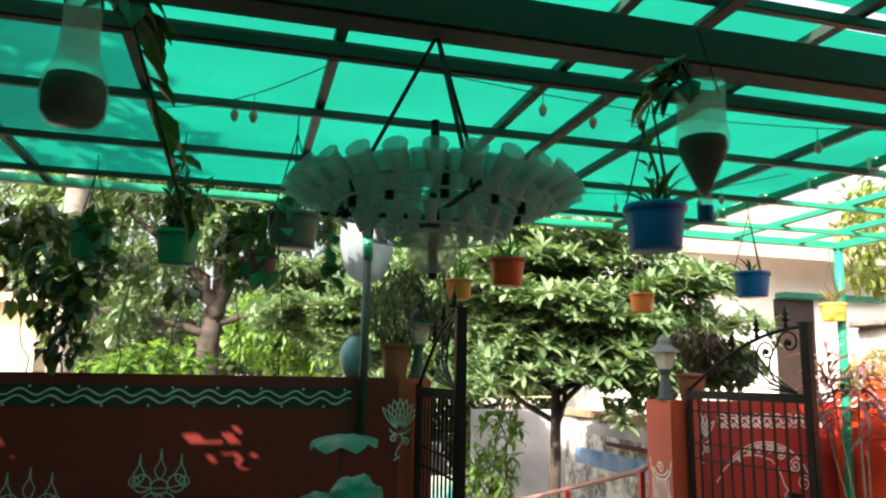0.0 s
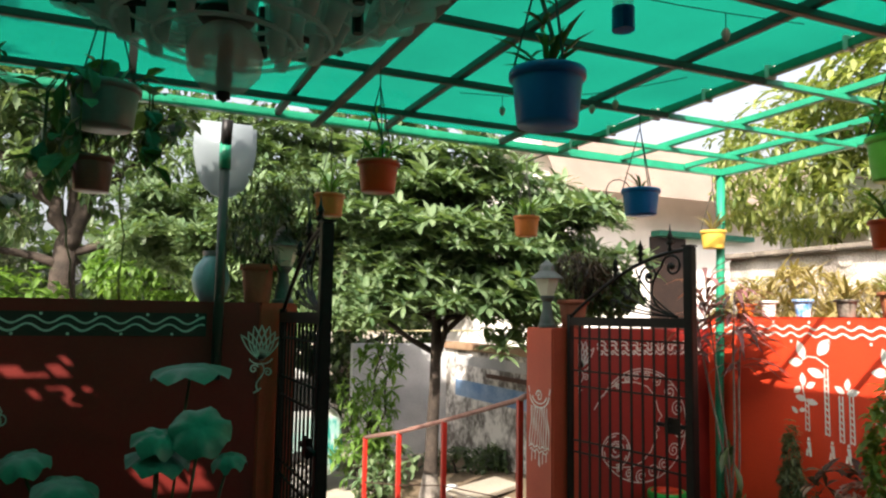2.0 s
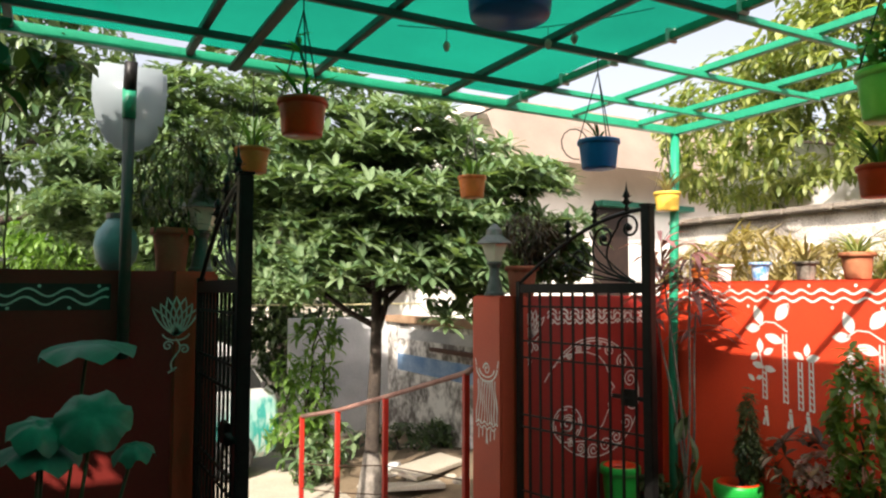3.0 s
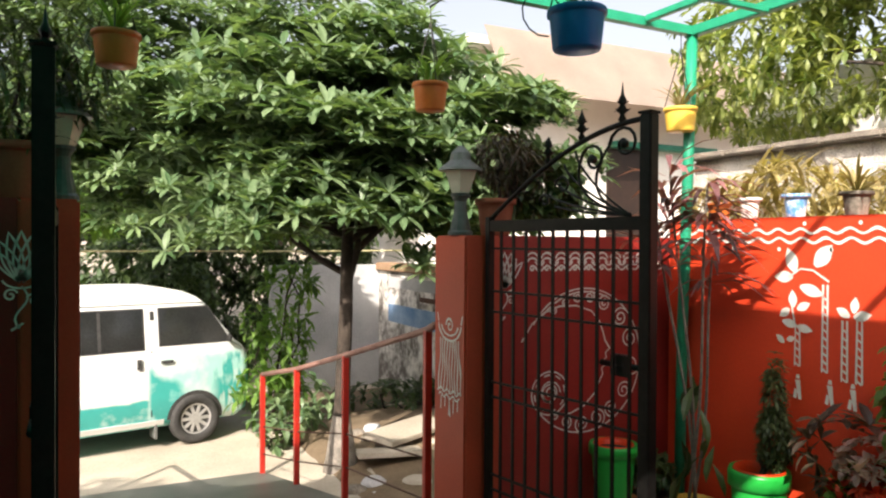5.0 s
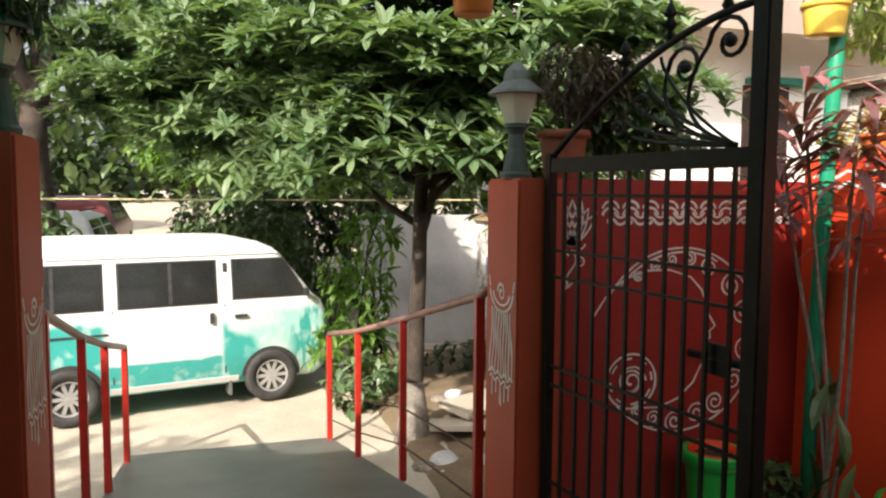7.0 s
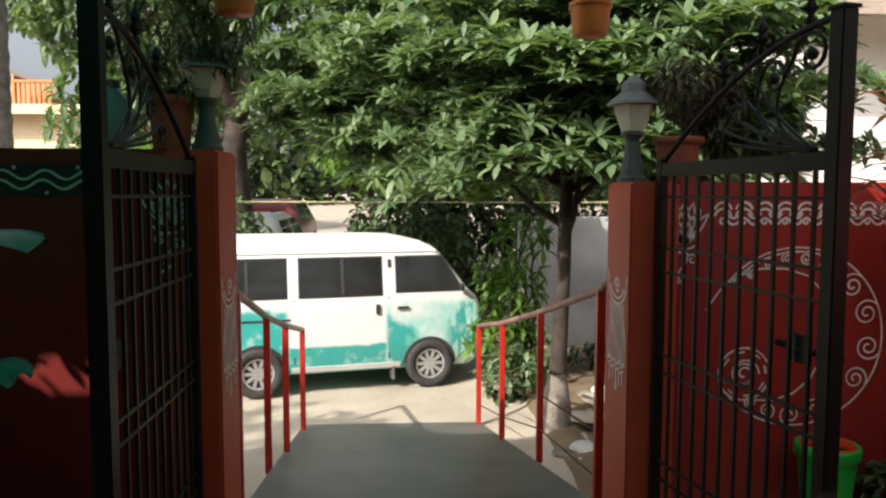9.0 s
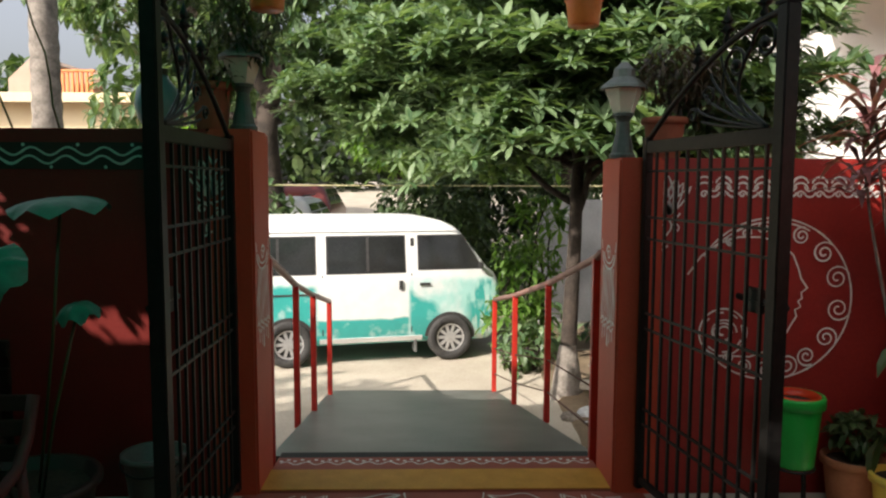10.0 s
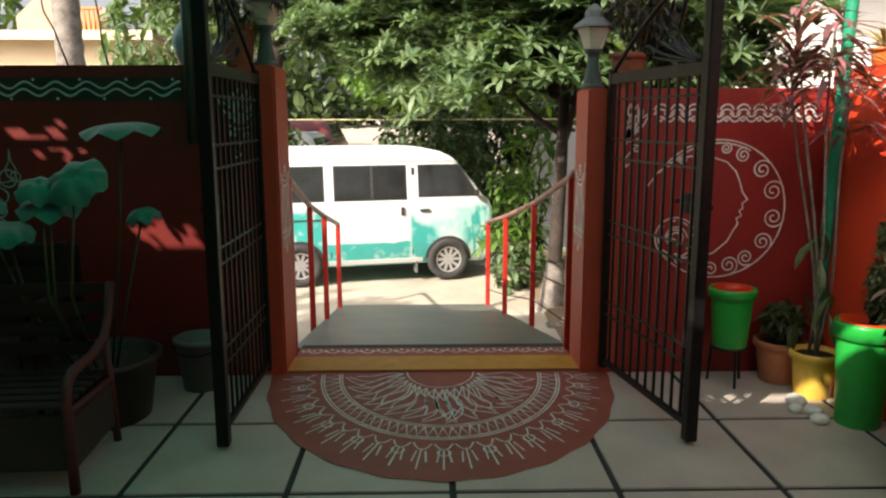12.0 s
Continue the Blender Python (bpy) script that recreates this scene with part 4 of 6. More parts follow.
def hanging_pot(label, at, r, h, mat, hang, seed, plant=None, mat_plant=None, cords=3, bracket=0.0):
    """A pot whose base is at `at`, on cords up to the frame at height hang."""
    rng = random.Random(seed)
    p = thing("hanging_pot", label, "hanging pot", at, "hanging pots")
    part("pot", lathe(pot_profile(r, h, 0.006, 0.82), 28), mat, p, "", True)
    part("soil", lathe([(0, h * 0.86), (r * 0.9, h * 0.86), (r * 0.9, h * 0.9), (0, h * 0.92)], 20), SOIL, p)
    apex = (0, 0, h + min(0.34, (hang - at[2] - h) * 0.8))
    for i in range(cords):
        a = 2 * math.pi * i / cords + 0.4
        part("cord", tube([(r * math.cos(a), r * math.sin(a), h * 0.95), apex], 0.003, 5), TWINE, p)
    part("hook", tube([apex, (0, 0, hang - at[2])], 0.003, 5), TWINE, p)
    if bracket:
        part("bracket", tube([(0, 0.01, hang - at[2]), (0, -bracket, hang - at[2])], 0.006, 6), IRON, p, "short iron bracket")
    base = (0, 0, h * 0.9)
    if plant == "grass":
        v, f = blades(rng, base, 34, 0.20, 0.014, 1.6, 0.4)
    elif plant == "sprig":
        v, f = blades(rng, base, 7, 0.13, 0.012, 1.8, 0.5)
        part("wire_loop", tube([(-r - 0.03 + 0.085 * math.cos(0.5 * k), 0.02, h * 0.8 + 0.075 * math.sin(0.5 * k)) for k in range(11)], 0.003, 5), TWINE, p, "loose wire loop")
    elif plant == "succulent":
        v, f = blades(rng, base, 16, 0.16, 0.018, 0.9, 0.3)
        part("stalk", tube([(0.01, 0, h * 0.8), (0.02, 0.01, h + 0.10), (-0.02, 0.02, h + 0.24)], 0.006, 6), LEAF_DARK, p, "", True)
        for k in range(4):
            v2, f2 = blades(rng, (-0.005 * k, 0.01, h + 0.06 + 0.06 * k), 4, 0.07, 0.016, 0.4)
            f += [tuple(i + len(v) for i in q) for q in f2]
            v += v2
    elif plant == "bush":
        pts = [(Vector((rng.gauss(0, 0.5) * r, rng.gauss(0, 0.5) * r, h + abs(rng.gauss(0, 0.10)))), unit(rng), rng.uniform(0.7, 1.2)) for _ in range(40)]
        v, f = leaf_cloud(whorls(rng, pts, 5, 0.4, 0.4), 0.06, 0.028)
    elif plant == "trailing":
        spots = []
        for k in range(7):
            a = rng.uniform(0, 6.28)
            q = Vector((r * math.cos(a), r * math.sin(a), h))
            line = [q]
            for s in range(6):
                q = q + Vector((math.cos(a) * 0.03 * (s < 2), math.sin(a) * 0.03 * (s < 2), 0.02 if s < 1 else -0.055))
                line.append(q)
                spots += [(q, unit(rng) + Vector((math.cos(a), math.sin(a), -0.4)), rng.uniform(0.8, 1.3))]
            part("vine", tube(line, 0.003, 5), LEAF_DARK, p)
        spots += [(Vector((rng.gauss(0, 0.4) * r, rng.gauss(0, 0.4) * r, h)), unit(rng) + Vector((0, 0, 0.8)), rng.uniform(0.8, 1.3)) for _ in range(14)]
        v, f = leaf_cloud(spots, 0.09, 0.055)
    else:
        return p
    raw("leaves", v, f, mat_plant or LEAF_LIME, p)
    return p


HANG = ROOF_Z - 0.05
hanging_pot("blue plastic hanging pot with a thin leggy succulent", (-1.03, -3.06, 2.30), 0.088, 0.135, BLUE_PLASTIC, HANG, 1, "succulent", LEAF_DARK)
hanging_pot("red-orange plastic hanging pot with grassy plant", (-0.95, -1.56, 2.37), 0.088, 0.135, RED_PLASTIC, HANG, 2, "succulent", LEAF_LIME)
hanging_pot("blue plastic hanging pot under the open frame", (0.60, -1.40, 2.40), 0.098, 0.14, BLUE_PLASTIC, HANG, 3, "sprig", LEAF_DARK)
hanging_pot("orange plastic hanging pot with fine grass", (-0.80, -0.20, 2.44), 0.090, 0.135, ORANGE_PLASTIC, HANG, 4, "grass", LEAF_LIME)
hanging_pot("orange plastic hanging pot with tall fine grass", (0.74, 0.05, 2.43), 0.092, 0.145, ORANGE_PLASTIC, HANG, 5, "grass", LEAF_LIME, 3, 0.30)
hanging_pot("yellow plastic hanging pot with dry straw-like plant", (2.28, -0.20, 2.40), 0.095, 0.14, YELLOW_PLASTIC, HANG, 6, "grass", LEAF_DRY)
hanging_pot("lime green plastic hanging pot", (0.74, -2.74, 2.38), 0.11, 0.17, LIME_PLASTIC, HANG, 7, "bush", LEAF_LIME)
hanging_pot("red-orange plastic pot hanging below a lime pot", (0.79, -2.66, 2.13), 0.075, 0.11, RED_PLASTIC, 2.36, 8, "grass", LEAF_LIME)
hanging_pot("dark green plastic hanging pot with a bushy plant", (-2.50, -1.60, 2.38), 0.090, 0.15, TEAL_PLASTIC, HANG, 9, "bush", LEAF_DARK)
hanging_pot("maroon plastic hanging pot with spiky plant", (-2.12, -0.20, 2.48), 0.105, 0.19, MAROON_PLASTIC, HANG, 10, "succulent", LEAF_DARK)
hanging_pot("grey-green plastic hanging pot with trailing pothos", (-2.03, -2.00, 2.42), 0.105, 0.14, GREY_PLASTIC, HANG, 12, "trailing", LEAF_DARK)
hanging_pot("dark green plastic hanging pot with trailing plant", (-2.95, -1.10, 2.45), 0.10, 0.15, TEAL_PLASTIC, HANG, 13, "trailing", LEAF_DARK)


def clear_plastic(name, tint, alpha):
    m = bpy.data.materials.new(name)
    m.use_nodes = True
    n, l = m.node_tree.nodes, m.node_tree.links
    b = n["Principled BSDF"]
    b.inputs["Base Color"].default_value = (*tint, 1)
    b.inputs["Roughness"].default_value = 0.22
    tr, mix = n.new("ShaderNodeBsdfTransparent"), n.new("ShaderNodeMixShader")
    tl, mix2 = n.new("ShaderNodeBsdfTranslucent"), n.new("ShaderNodeMixShader")
    tl.inputs[0].default_value = (*tint, 1)
    mix2.inputs[0].default_value = 0.5
    l.new(b.outputs[0], mix2.inputs[1])
    l.new(tl.outputs[0], mix2.inputs[2])
    mix.inputs[0].default_value = alpha
    l.new(tr.outputs[0], mix.inputs[1])
    l.new(mix2.outputs[0], mix.inputs[2])
    l.new(mix.outputs[0], n["Material Output"].inputs[0])
    return m


CUP = clear_plastic("frosted_plastic", (0.60, 0.61, 0.60), 0.52)
BOTTLE = clear_plastic("clear_bottle_plastic", (0.60, 0.64, 0.61), 0.30)


def build_chandelier():
    c = thing("chandelier", "handmade chandelier of frosted plastic cups", "chandelier", (-1.85, -3.60, 2.108))
    c.scale = (1.13, 1.13, 1.06)
    cup = [(0.017, 0.0), (0.0185, 0.004), (0.026, 0.075), (0.029, 0.077), (0.029, 0.082), (0.025, 0.080), (0.016, 0.006), (0.0, 0.005)]
    src = None
    rows = ((0.206, 0.140, 27, 58, 0.66), (0.178, 0.122, 22, 26, 0.74), (0.140, 0.125, 16, 10, 0.80), (0.096, 0.122, 11, 0, 0.80), (0.120, 0.078, 14, 16, 0.46), (0.078, 0.072, 9, -4, 0.46))
    for radius, z, n, tilt, size in rows:
        for i in range(n):
            a = 2 * math.pi * i / n + radius * 7
            m = Matrix.Translation((radius * math.cos(a), radius * math.sin(a), z)) @ Matrix.Rotation(a, 4, "Z") @ Matrix.Rotation(radians(tilt), 4, "Y") @ Matrix.Scale(size, 4)
            if src is None:
                src = part("cup", lathe(cup, 14), CUP, c, "frosted plastic cup", True)
                ob = src
            else:
                ob = new("cup", src.data)
                ob.parent = c
                tagged(ob, "frosted plastic cup")
            ob.matrix_local = m
        part("hoop", tube([(radius * math.cos(k * 0.2618), radius * math.sin(k * 0.2618), z) for k in range(24)], 0.003, 6, closed=True), CUP, c, "thin frosted hoop", True)
    part("globe", lathe([(0.0, 0.006), (0.024, 0.012), (0.040, 0.032), (0.043, 0.054), (0.036, 0.076), (0.020, 0.090)], 20), CUP, c, "frosted plastic globe", True)
    part("hub", lathe([(0.0, 0.094), (0.030, 0.096), (0.034, 0.104), (0.030, 0.110), (0.0, 0.108)], 20), WOOD_DARK, c, "small brown wooden hub", True)
    # black bars added to stand for the dark gaps between cups
    for k in range(11):
        a = 2 * math.pi * k / 11
        part("rod", tube([(0.155 * math.cos(a), 0.155 * math.sin(a), 0.11), (0.155 * math.cos(a), 0.155 * math.sin(a), 0.185)], 0.007, 6), IRON, c, "short black bar for a dark gap between cups")
    part("spindle", tube([(0, 0, 0.0), (0, 0, 0.30)], 0.008, 8), IRON, c, "", True)
    part("spindle_tip", lathe([(0.0, -0.005), (0.007, 0.0), (0.010, 0.03), (0.006, 0.05)], 8), IRON, c, "", True)
    for k in range(3):
        a = radians(35 + 120 * k)
        part("cord", tube([(0.178 * math.cos(a), 0.178 * math.sin(a), 0.118), (0.0, 0.0, 0.473)], 0.004, 6), TWINE, c)
        part("spoke", tube([(0, 0, 0.114), (0.204 * math.cos(a), 0.204 * math.sin(a), 0.126)], 0.005, 6), IRON, c)
    return c


build_chandelier()


def build_bottle(label, at, inverted, seed, side, trail=3):
    """A cut drinks bottle used as a planter; inverted ones hang neck down."""
    rng = random.Random(seed)
    b = thing("bottle_planter", label, "bottle planter", at, "bottle planters")
    if inverted:
        body = [(0.012, 0.0), (0.014, 0.03), (0.018, 0.05), (0.048, 0.12), (0.050, 0.14), (0.046, 0.17), (0.046, 0.25), (0.044, 0.25), (0.043, 0.17)]
        soil = [(0.0, 0.03), (0.015, 0.05), (0.044, 0.118), (0.045, 0.130), (0.043, 0.142), (0.0, 0.150)]
        part("cap", lathe([(0.0, -0.02), (0.015, -0.02), (0.015, 0.01), (0.0, 0.012)], 14), BLUE_PLASTIC, b, "blue screw cap")
        top, r = 0.25, 0.045
    else:
        body = [(0.0, 0.0), (0.040, 0.0), (0.051, 0.018), (0.054, 0.05), (0.048, 0.085), (0.034, 0.115), (0.030, 0.18), (0.031, 0.23), (0.029, 0.23), (0.028, 0.125)]
        soil = [(0.0, 0.005), (0.037, 0.005), (0.048, 0.02), (0.050, 0.05), (0.044, 0.078), (0.0, 0.088)]
        top, r = 0.23, 0.030
    part("bottle", lathe(body, 20), BOTTLE, b, "clear cut plastic bottle", True)
    part("soil", lathe(soil, 18), SOIL, b, "dark damp soil", True)
    part("wire", tube([(r, 0, top - 0.02), (0, 0, top + 0.12), (-r, 0, top - 0.02)], 0.003, 5), TWINE, b)
    spots = []
    for k in range(6):
        a = radians(side) + rng.uniform(-0.7, 0.7)
        q = Vector((0, 0, top - 0.02))
        line = [q]
        for s in range(trail if k == 0 else 3):
            q = q + (Vector((math.cos(a) * 0.034, math.sin(a) * 0.034, 0.026)) if s < 2 else Vector((math.cos(a) * 0.018, math.sin(a) * 0.018, -0.045)))
            line.append(q)
            spots.append((q, Vector((math.cos(a), math.sin(a), -0.5)) + unit(rng) * 0.6, rng.uniform(0.8, 1.3)))
        part("vine", tube(line, 0.003, 5), LEAF_DARK, b)
    v, f = leaf_cloud(spots, 0.080, 0.042)
    raw("leaves", v, f, LEAF_DARK, b)
    return b


build_bottle("hanging inverted clear bottle planter with pothos", (-1.37, -3.79, 2.235), True, 21, 170)
build_bottle("hanging clear bottle planter with trailing pothos", (-2.49, -3.69, 2.318), False, 22, 0, 10)


def floor_pot(label, at, r, h, mat, rim=None, group="floor pots"):
    p = thing("plant_pot", label, "plant pot", at, group)
    part("pot", lathe(pot_profile(r, h, 0.014, 0.75), 28), mat, p, "", True)
    if rim is not None:
        part("liner", lathe([(r - 0.012, h * 0.86), (r - 0.010, h * 1.0), (r - 0.016, h * 1.015), (r - 0.022, h * 0.9)], 24), rim, p, "orange inner liner", True)
    part("soil", lathe([(0, h * 0.85), (r * 0.9, h * 0.85), (r * 0.9, h * 0.9), (0, h * 0.92)], 20), SOIL, p)
    return p


def stand(at, r, h):
    s = thing("pot_stand", "small black iron pot stand", "pot stand", at)
    part("ring", tube([(r * math.cos(k * 0.3927), r * math.sin(k * 0.3927), h - 0.008) for k in range(16)], 0.007, 6, closed=True), IRON, s)
    for k in range(3):
        a = radians(30 + 120 * k)
        part("leg", tube([(r * math.cos(a), r * math.sin(a), h - 0.008), (1.15 * r * math.cos(a), 1.15 * r * math.sin(a), 0.0)], 0.008, 6), IRON, s)


def shrub_on(pot, z, lobes, count, mat, length, width, seed, leaves=6):
    rng = random.Random(seed)
    for c, r in lobes:
        part("stem", limb(rng, (0, 0, z - 0.05), c, 0.012, 0.005, 0.02), BARK, pot, "", True)
    pts = crown_points(rng, lobes, count)
    v, f = leaf_cloud(whorls(rng, [(p, u + Vector((0, 0, 0.3)), rng.uniform(0.7, 1.2)) for p, u in pts], leaves, 0.3, 0.4), length, width)
    raw("foliage", v, f, mat, pot)


stand((1.79, -0.20, 0.0), 0.10, 0.235)
green_bin = floor_pot("bright green plastic pot with orange liner on a stand", (1.79, -0.20, 0.235), 0.125, 0.36, GREEN_PLASTIC, RED_PLASTIC)
clay = floor_pot("terracotta pot with a small dark shrub", (2.12, -0.16, 0.0), 0.14, 0.26, TERRACOTTA)
shrub_on(clay, 0.26, [((0.0, 0.0, 0.38), (0.12, 0.12, 0.10))], 40, LEAF_DARK, 0.08, 0.03, 31)
green2 = floor_pot("tall bright green plastic pot with orange liner beside a cypress", (2.235, -0.82, 0.0), 0.14, 0.56, GREEN_PLASTIC, RED_PLASTIC)
shrub_on(green2, 0.56, [((0.04, -0.06, 0.88), (0.055, 0.055, 0.30)), ((0.04, -0.06, 0.72), (0.085, 0.085, 0.18))], 330, LEAF_CYPRESS, 0.045, 0.014, 32)
flower = floor_pot("tall green plastic pot with red flowers and pale leaves", (2.20, -1.47, 0.0), 0.14, 0.50, GREEN_PLASTIC)
shrub_on(flower, 0.50, [((0.0, 0.0, 0.62), (0.20, 0.18, 0.13))], 50, PETAL_RED, 0.10, 0.045, 33)
shrub_on(flower, 0.50, [((0.02, -0.02, 0.76), (0.18, 0.20, 0.13))], 75, PETAL_PINK, 0.06, 0.032, 34)
shrub_on(flower, 0.50, [((-0.02, 0.16, 0.78), (0.18, 0.20, 0.18))], 20, LEAF_BROWN, 0.12, 0.040, 38, 5)
shrub_on(flower, 0.50, [((0.0, 0.0, 0.60), (0.2, 0.2, 0.14))], 40, LEAF_LIME, 0.10, 0.04, 37)
flower2 = floor_pot("tall terracotta pot with dense green and red leaves", (2.05, -1.76, 0.0), 0.16, 0.50, TERRACOTTA)
shrub_on(flower2, 0.50, [((0.0, 0.0, 1.05), (0.12, 0.14, 0.48))], 110, LEAF_LIME, 0.09, 0.035, 35)
shrub_on(flower2, 0.50, [((0.0, 0.05, 0.62), (0.18, 0.2, 0.12))], 40, PETAL_RED, 0.09, 0.04, 36)


def build_dracaena():
    rng = random.Random(41)
    p = floor_pot("yellow and white pot with tall purple-leaved dracaena", (2.20, -0.42, 0.0), 0.125, 0.27, YELLOW_PLASTIC)
    spots = []
    for base, tip, count, top, lift in (((0.02, 0, 0.2), (-0.28, -0.08, 2.14), 28, 0.36, 1.2), ((-0.02, 0.02, 0.2), (-0.17, -0.24, 2.04), 84, 0.34, 0.30), ((0.0, -0.03, 0.2), (-0.22, 0.08, 1.86), 30, 0.28, 0.7), ((0.03, 0.03, 0.2), (0.02, -0.10, 1.66), 16, 0.2, 0.3)):
        line = [Vector(base).lerp(Vector(tip), s) + Vector((0.025 * math.sin(6 * s), 0.02 * math.cos(5 * s), 0)) for s in [i / 9 for i in range(10)]]
        part("cane", tube(line, 0.009, 8, taper=0.7), PALE_BARK, p, "thin pale brown cane", True)
        for k in range(count):
            s = rng.uniform(0, top)
            a = rng.uniform(0, 6.28)
            spots.append((line[-1] - Vector((0, 0, s)), Vector((math.cos(a), math.sin(a), lift * rng.uniform(0.2, 1.6))), rng.uniform(0.6, 1.2)))
    v, f = leaf_cloud(spots, 0.27, 0.036, 0.3, 0.55)
    raw("leaves", v, f, LEAF_PURPLE, p, "arching purple-red leaves")
    spots = [(Vector((-0.06 + rng.gauss(0, 0.05), -0.06 + rng.gauss(0, 0.05), rng.uniform(0.45, 1.0))), Vector((rng.gauss(0, 1), rng.gauss(0, 1), -1.4)), rng.uniform(0.7, 1.2)) for _ in range(12)]
    v, f = leaf_cloud(spots, 0.24, 0.06)
    raw("old_leaves", v, f, LEAF_DARK, p, "hanging dull leaves")
    return p


build_dracaena()
for x, y, s in ((2.02, -0.58, 0.06), (2.06, -0.70, 0.05), (1.98, -0.66, 0.04), (2.03, -0.82, 0.05)):
    bm = bmesh.new()
    bmesh.ops.create_icosphere(bm, subdivisions=2, radius=s)
    for v in bm.verts:
        v.co = v.co * (1 + 0.25 * noise.noise(v.co * 12 + Vector((x, y, 0)))) * 1.0
        v.co.z *= 0.6
    ob = part("border_stone", bm, WHITE, None, "", True)
    ob.location = (x, y, s * 0.55)
    tagged(ob, "white painted stone at the foot of the wall", "stone", "border stones")


# ---- pots, lamps on walls and pillars ----
def build_pillar_lamp(at):
    l = thing("pillar_lamp", "grey cast lantern on a short post", "pillar lamp", at, "pillar lamps")
    part("base", lathe([(0.0, 0.0), (0.070, 0.0), (0.070, 0.018), (0.058, 0.03), (0.052, 0.07), (0.038, 0.13), (0.034, 0.19), (0.046, 0.212), (0.055, 0.22), (0.055, 0.235), (0.0, 0.24)], 16), LAMP_POST, l, "tapered grey-green post")
    part("glass", lathe([(0.0, 0.236), (0.055, 0.238), (0.10, 0.36), (0.0, 0.361)], 6), LAMP_GLASS, l, "frosted lantern glass")
    part("roof", lathe([(0.0, 0.362), (0.125, 0.362), (0.12, 0.375), (0.06, 0.42), (0.055, 0.46), (0.04, 0.475), (0.015, 0.50), (0.0, 0.505)], 16), LAMP_GREY, l, "stepped lantern roof")


build_pillar_lamp((0.98, 0.15, WALL_R))
build_pillar_lamp((-1.00, 0.12, WALL_L))
pr = floor_pot("terracotta pot on the gate pillar with dry twiggy shrub", (1.19, 0.12, WALL_R), 0.105, 0.21, BRICK_CLAY, None, "wall-top pots")
shrub_on(pr, 0.21, [((0.04, 0.0, 0.44), (0.19, 0.17, 0.15)), ((0.22, 0.05, 0.36), (0.20, 0.14, 0.16))], 190, LEAF_BROWN, 0.09, 0.016, 51)
shrub_on(pr, 0.21, [((0.36, 0.06, 0.30), (0.24, 0.14, 0.18))], 75, LEAF_DARK, 0.11, 0.05, 53)
pl = floor_pot("terracotta pot on the wall beside the gate pillar", (-1.16, 0.12, WALL_L), 0.10, 0.24, BRICK_CLAY, None, "wall-top pots")
shrub_on(pl, 0.22, [((0.0, 0.0, 0.50), (0.22, 0.18, 0.28)), ((0.22, 0.0, 0.62), (0.16, 0.15, 0.28))], 190, LEAF_DARK, 0.12, 0.018, 52)
jar = thing("blue_jar", "pale blue round plastic jar on the wall", "jar", (-1.44, 0.13, WALL_L))
part("body", lathe([(0, 0), (0.06, 0), (0.10, 0.06), (0.115, 0.13), (0.10, 0.21), (0.06, 0.26), (0.05, 0.28), (0.0, 0.28)], 20), material("pale_blue_plastic", (0.10, 0.26, 0.28), (0.15, 0.34, 0.36), 0.4, bump=0.02), jar, "", True)
part("lid", lathe([(0, 0.28), (0.055, 0.28), (0.055, 0.31), (0, 0.315)], 16), GREY_PLASTIC, jar)
can = thing("plastic_canister", "milky translucent plastic canister hung on the frame", "canister", (-1.40, 0.02, 2.54))
part("body", prism([(-0.175, 0.47), (-0.19, 0.30), (-0.15, 0.12), (-0.09, 0.03), (0.0, 0.0), (0.10, 0.03), (0.16, 0.12), (0.19, 0.30), (0.185, 0.47)], 0.10, 0.025), clear_plastic("milky_plastic", (0.40, 0.46, 0.49), 0.85), can, "", True)
part("cord", tube([(0, 0, 0.39), (0, -0.18, 0.50)], 0.004, 5), TWINE, can)
for y, mat, r, h, plant, leaf, lab in ((-0.30, ORANGE_PLASTIC, 0.07, 0.10, 0.16, LEAF_DRY, "small pot with straw-coloured spiky plant on the wall"), (-0.52, WHITE, 0.055, 0.12, 0.07, LEAF_DRY, "white pot with a yellow base on the wall"), (-0.82, material("blue_white_glaze", (0.10, 0.30, 0.62), (0.75, 0.80, 0.86), 0.35, scale=9, contrast=3), 0.060, 0.125, 0.07, LEAF_DRY, "blue and white painted pot on the wall"), (-1.16, STONE, 0.065, 0.12, 0.2, LEAF_DRY, "weathered stone-grey pot with dry plant on the wall"), (-1.50, TERRACOTTA, 0.09, 0.16, 0.2, LEAF_YELLOW, "terracotta pot with yellow-green plant on the wall"), (-1.85, GREY_PLASTIC, 0.09, 0.16, 0.2, LEAF_DRY, "grey pot with dry plant on the wall")):
    w = floor_pot(lab, (SIDE_X + 0.10, y, 1.875), r, h, mat, None, "wall-top pots")
    v, f = blades(random.Random(int(-y * 100)), (0, 0, h * 0.9), 40, plant * 1.3, 0.014, 0.9, 0.4)
    raw("leaves", v, f, leaf, w)


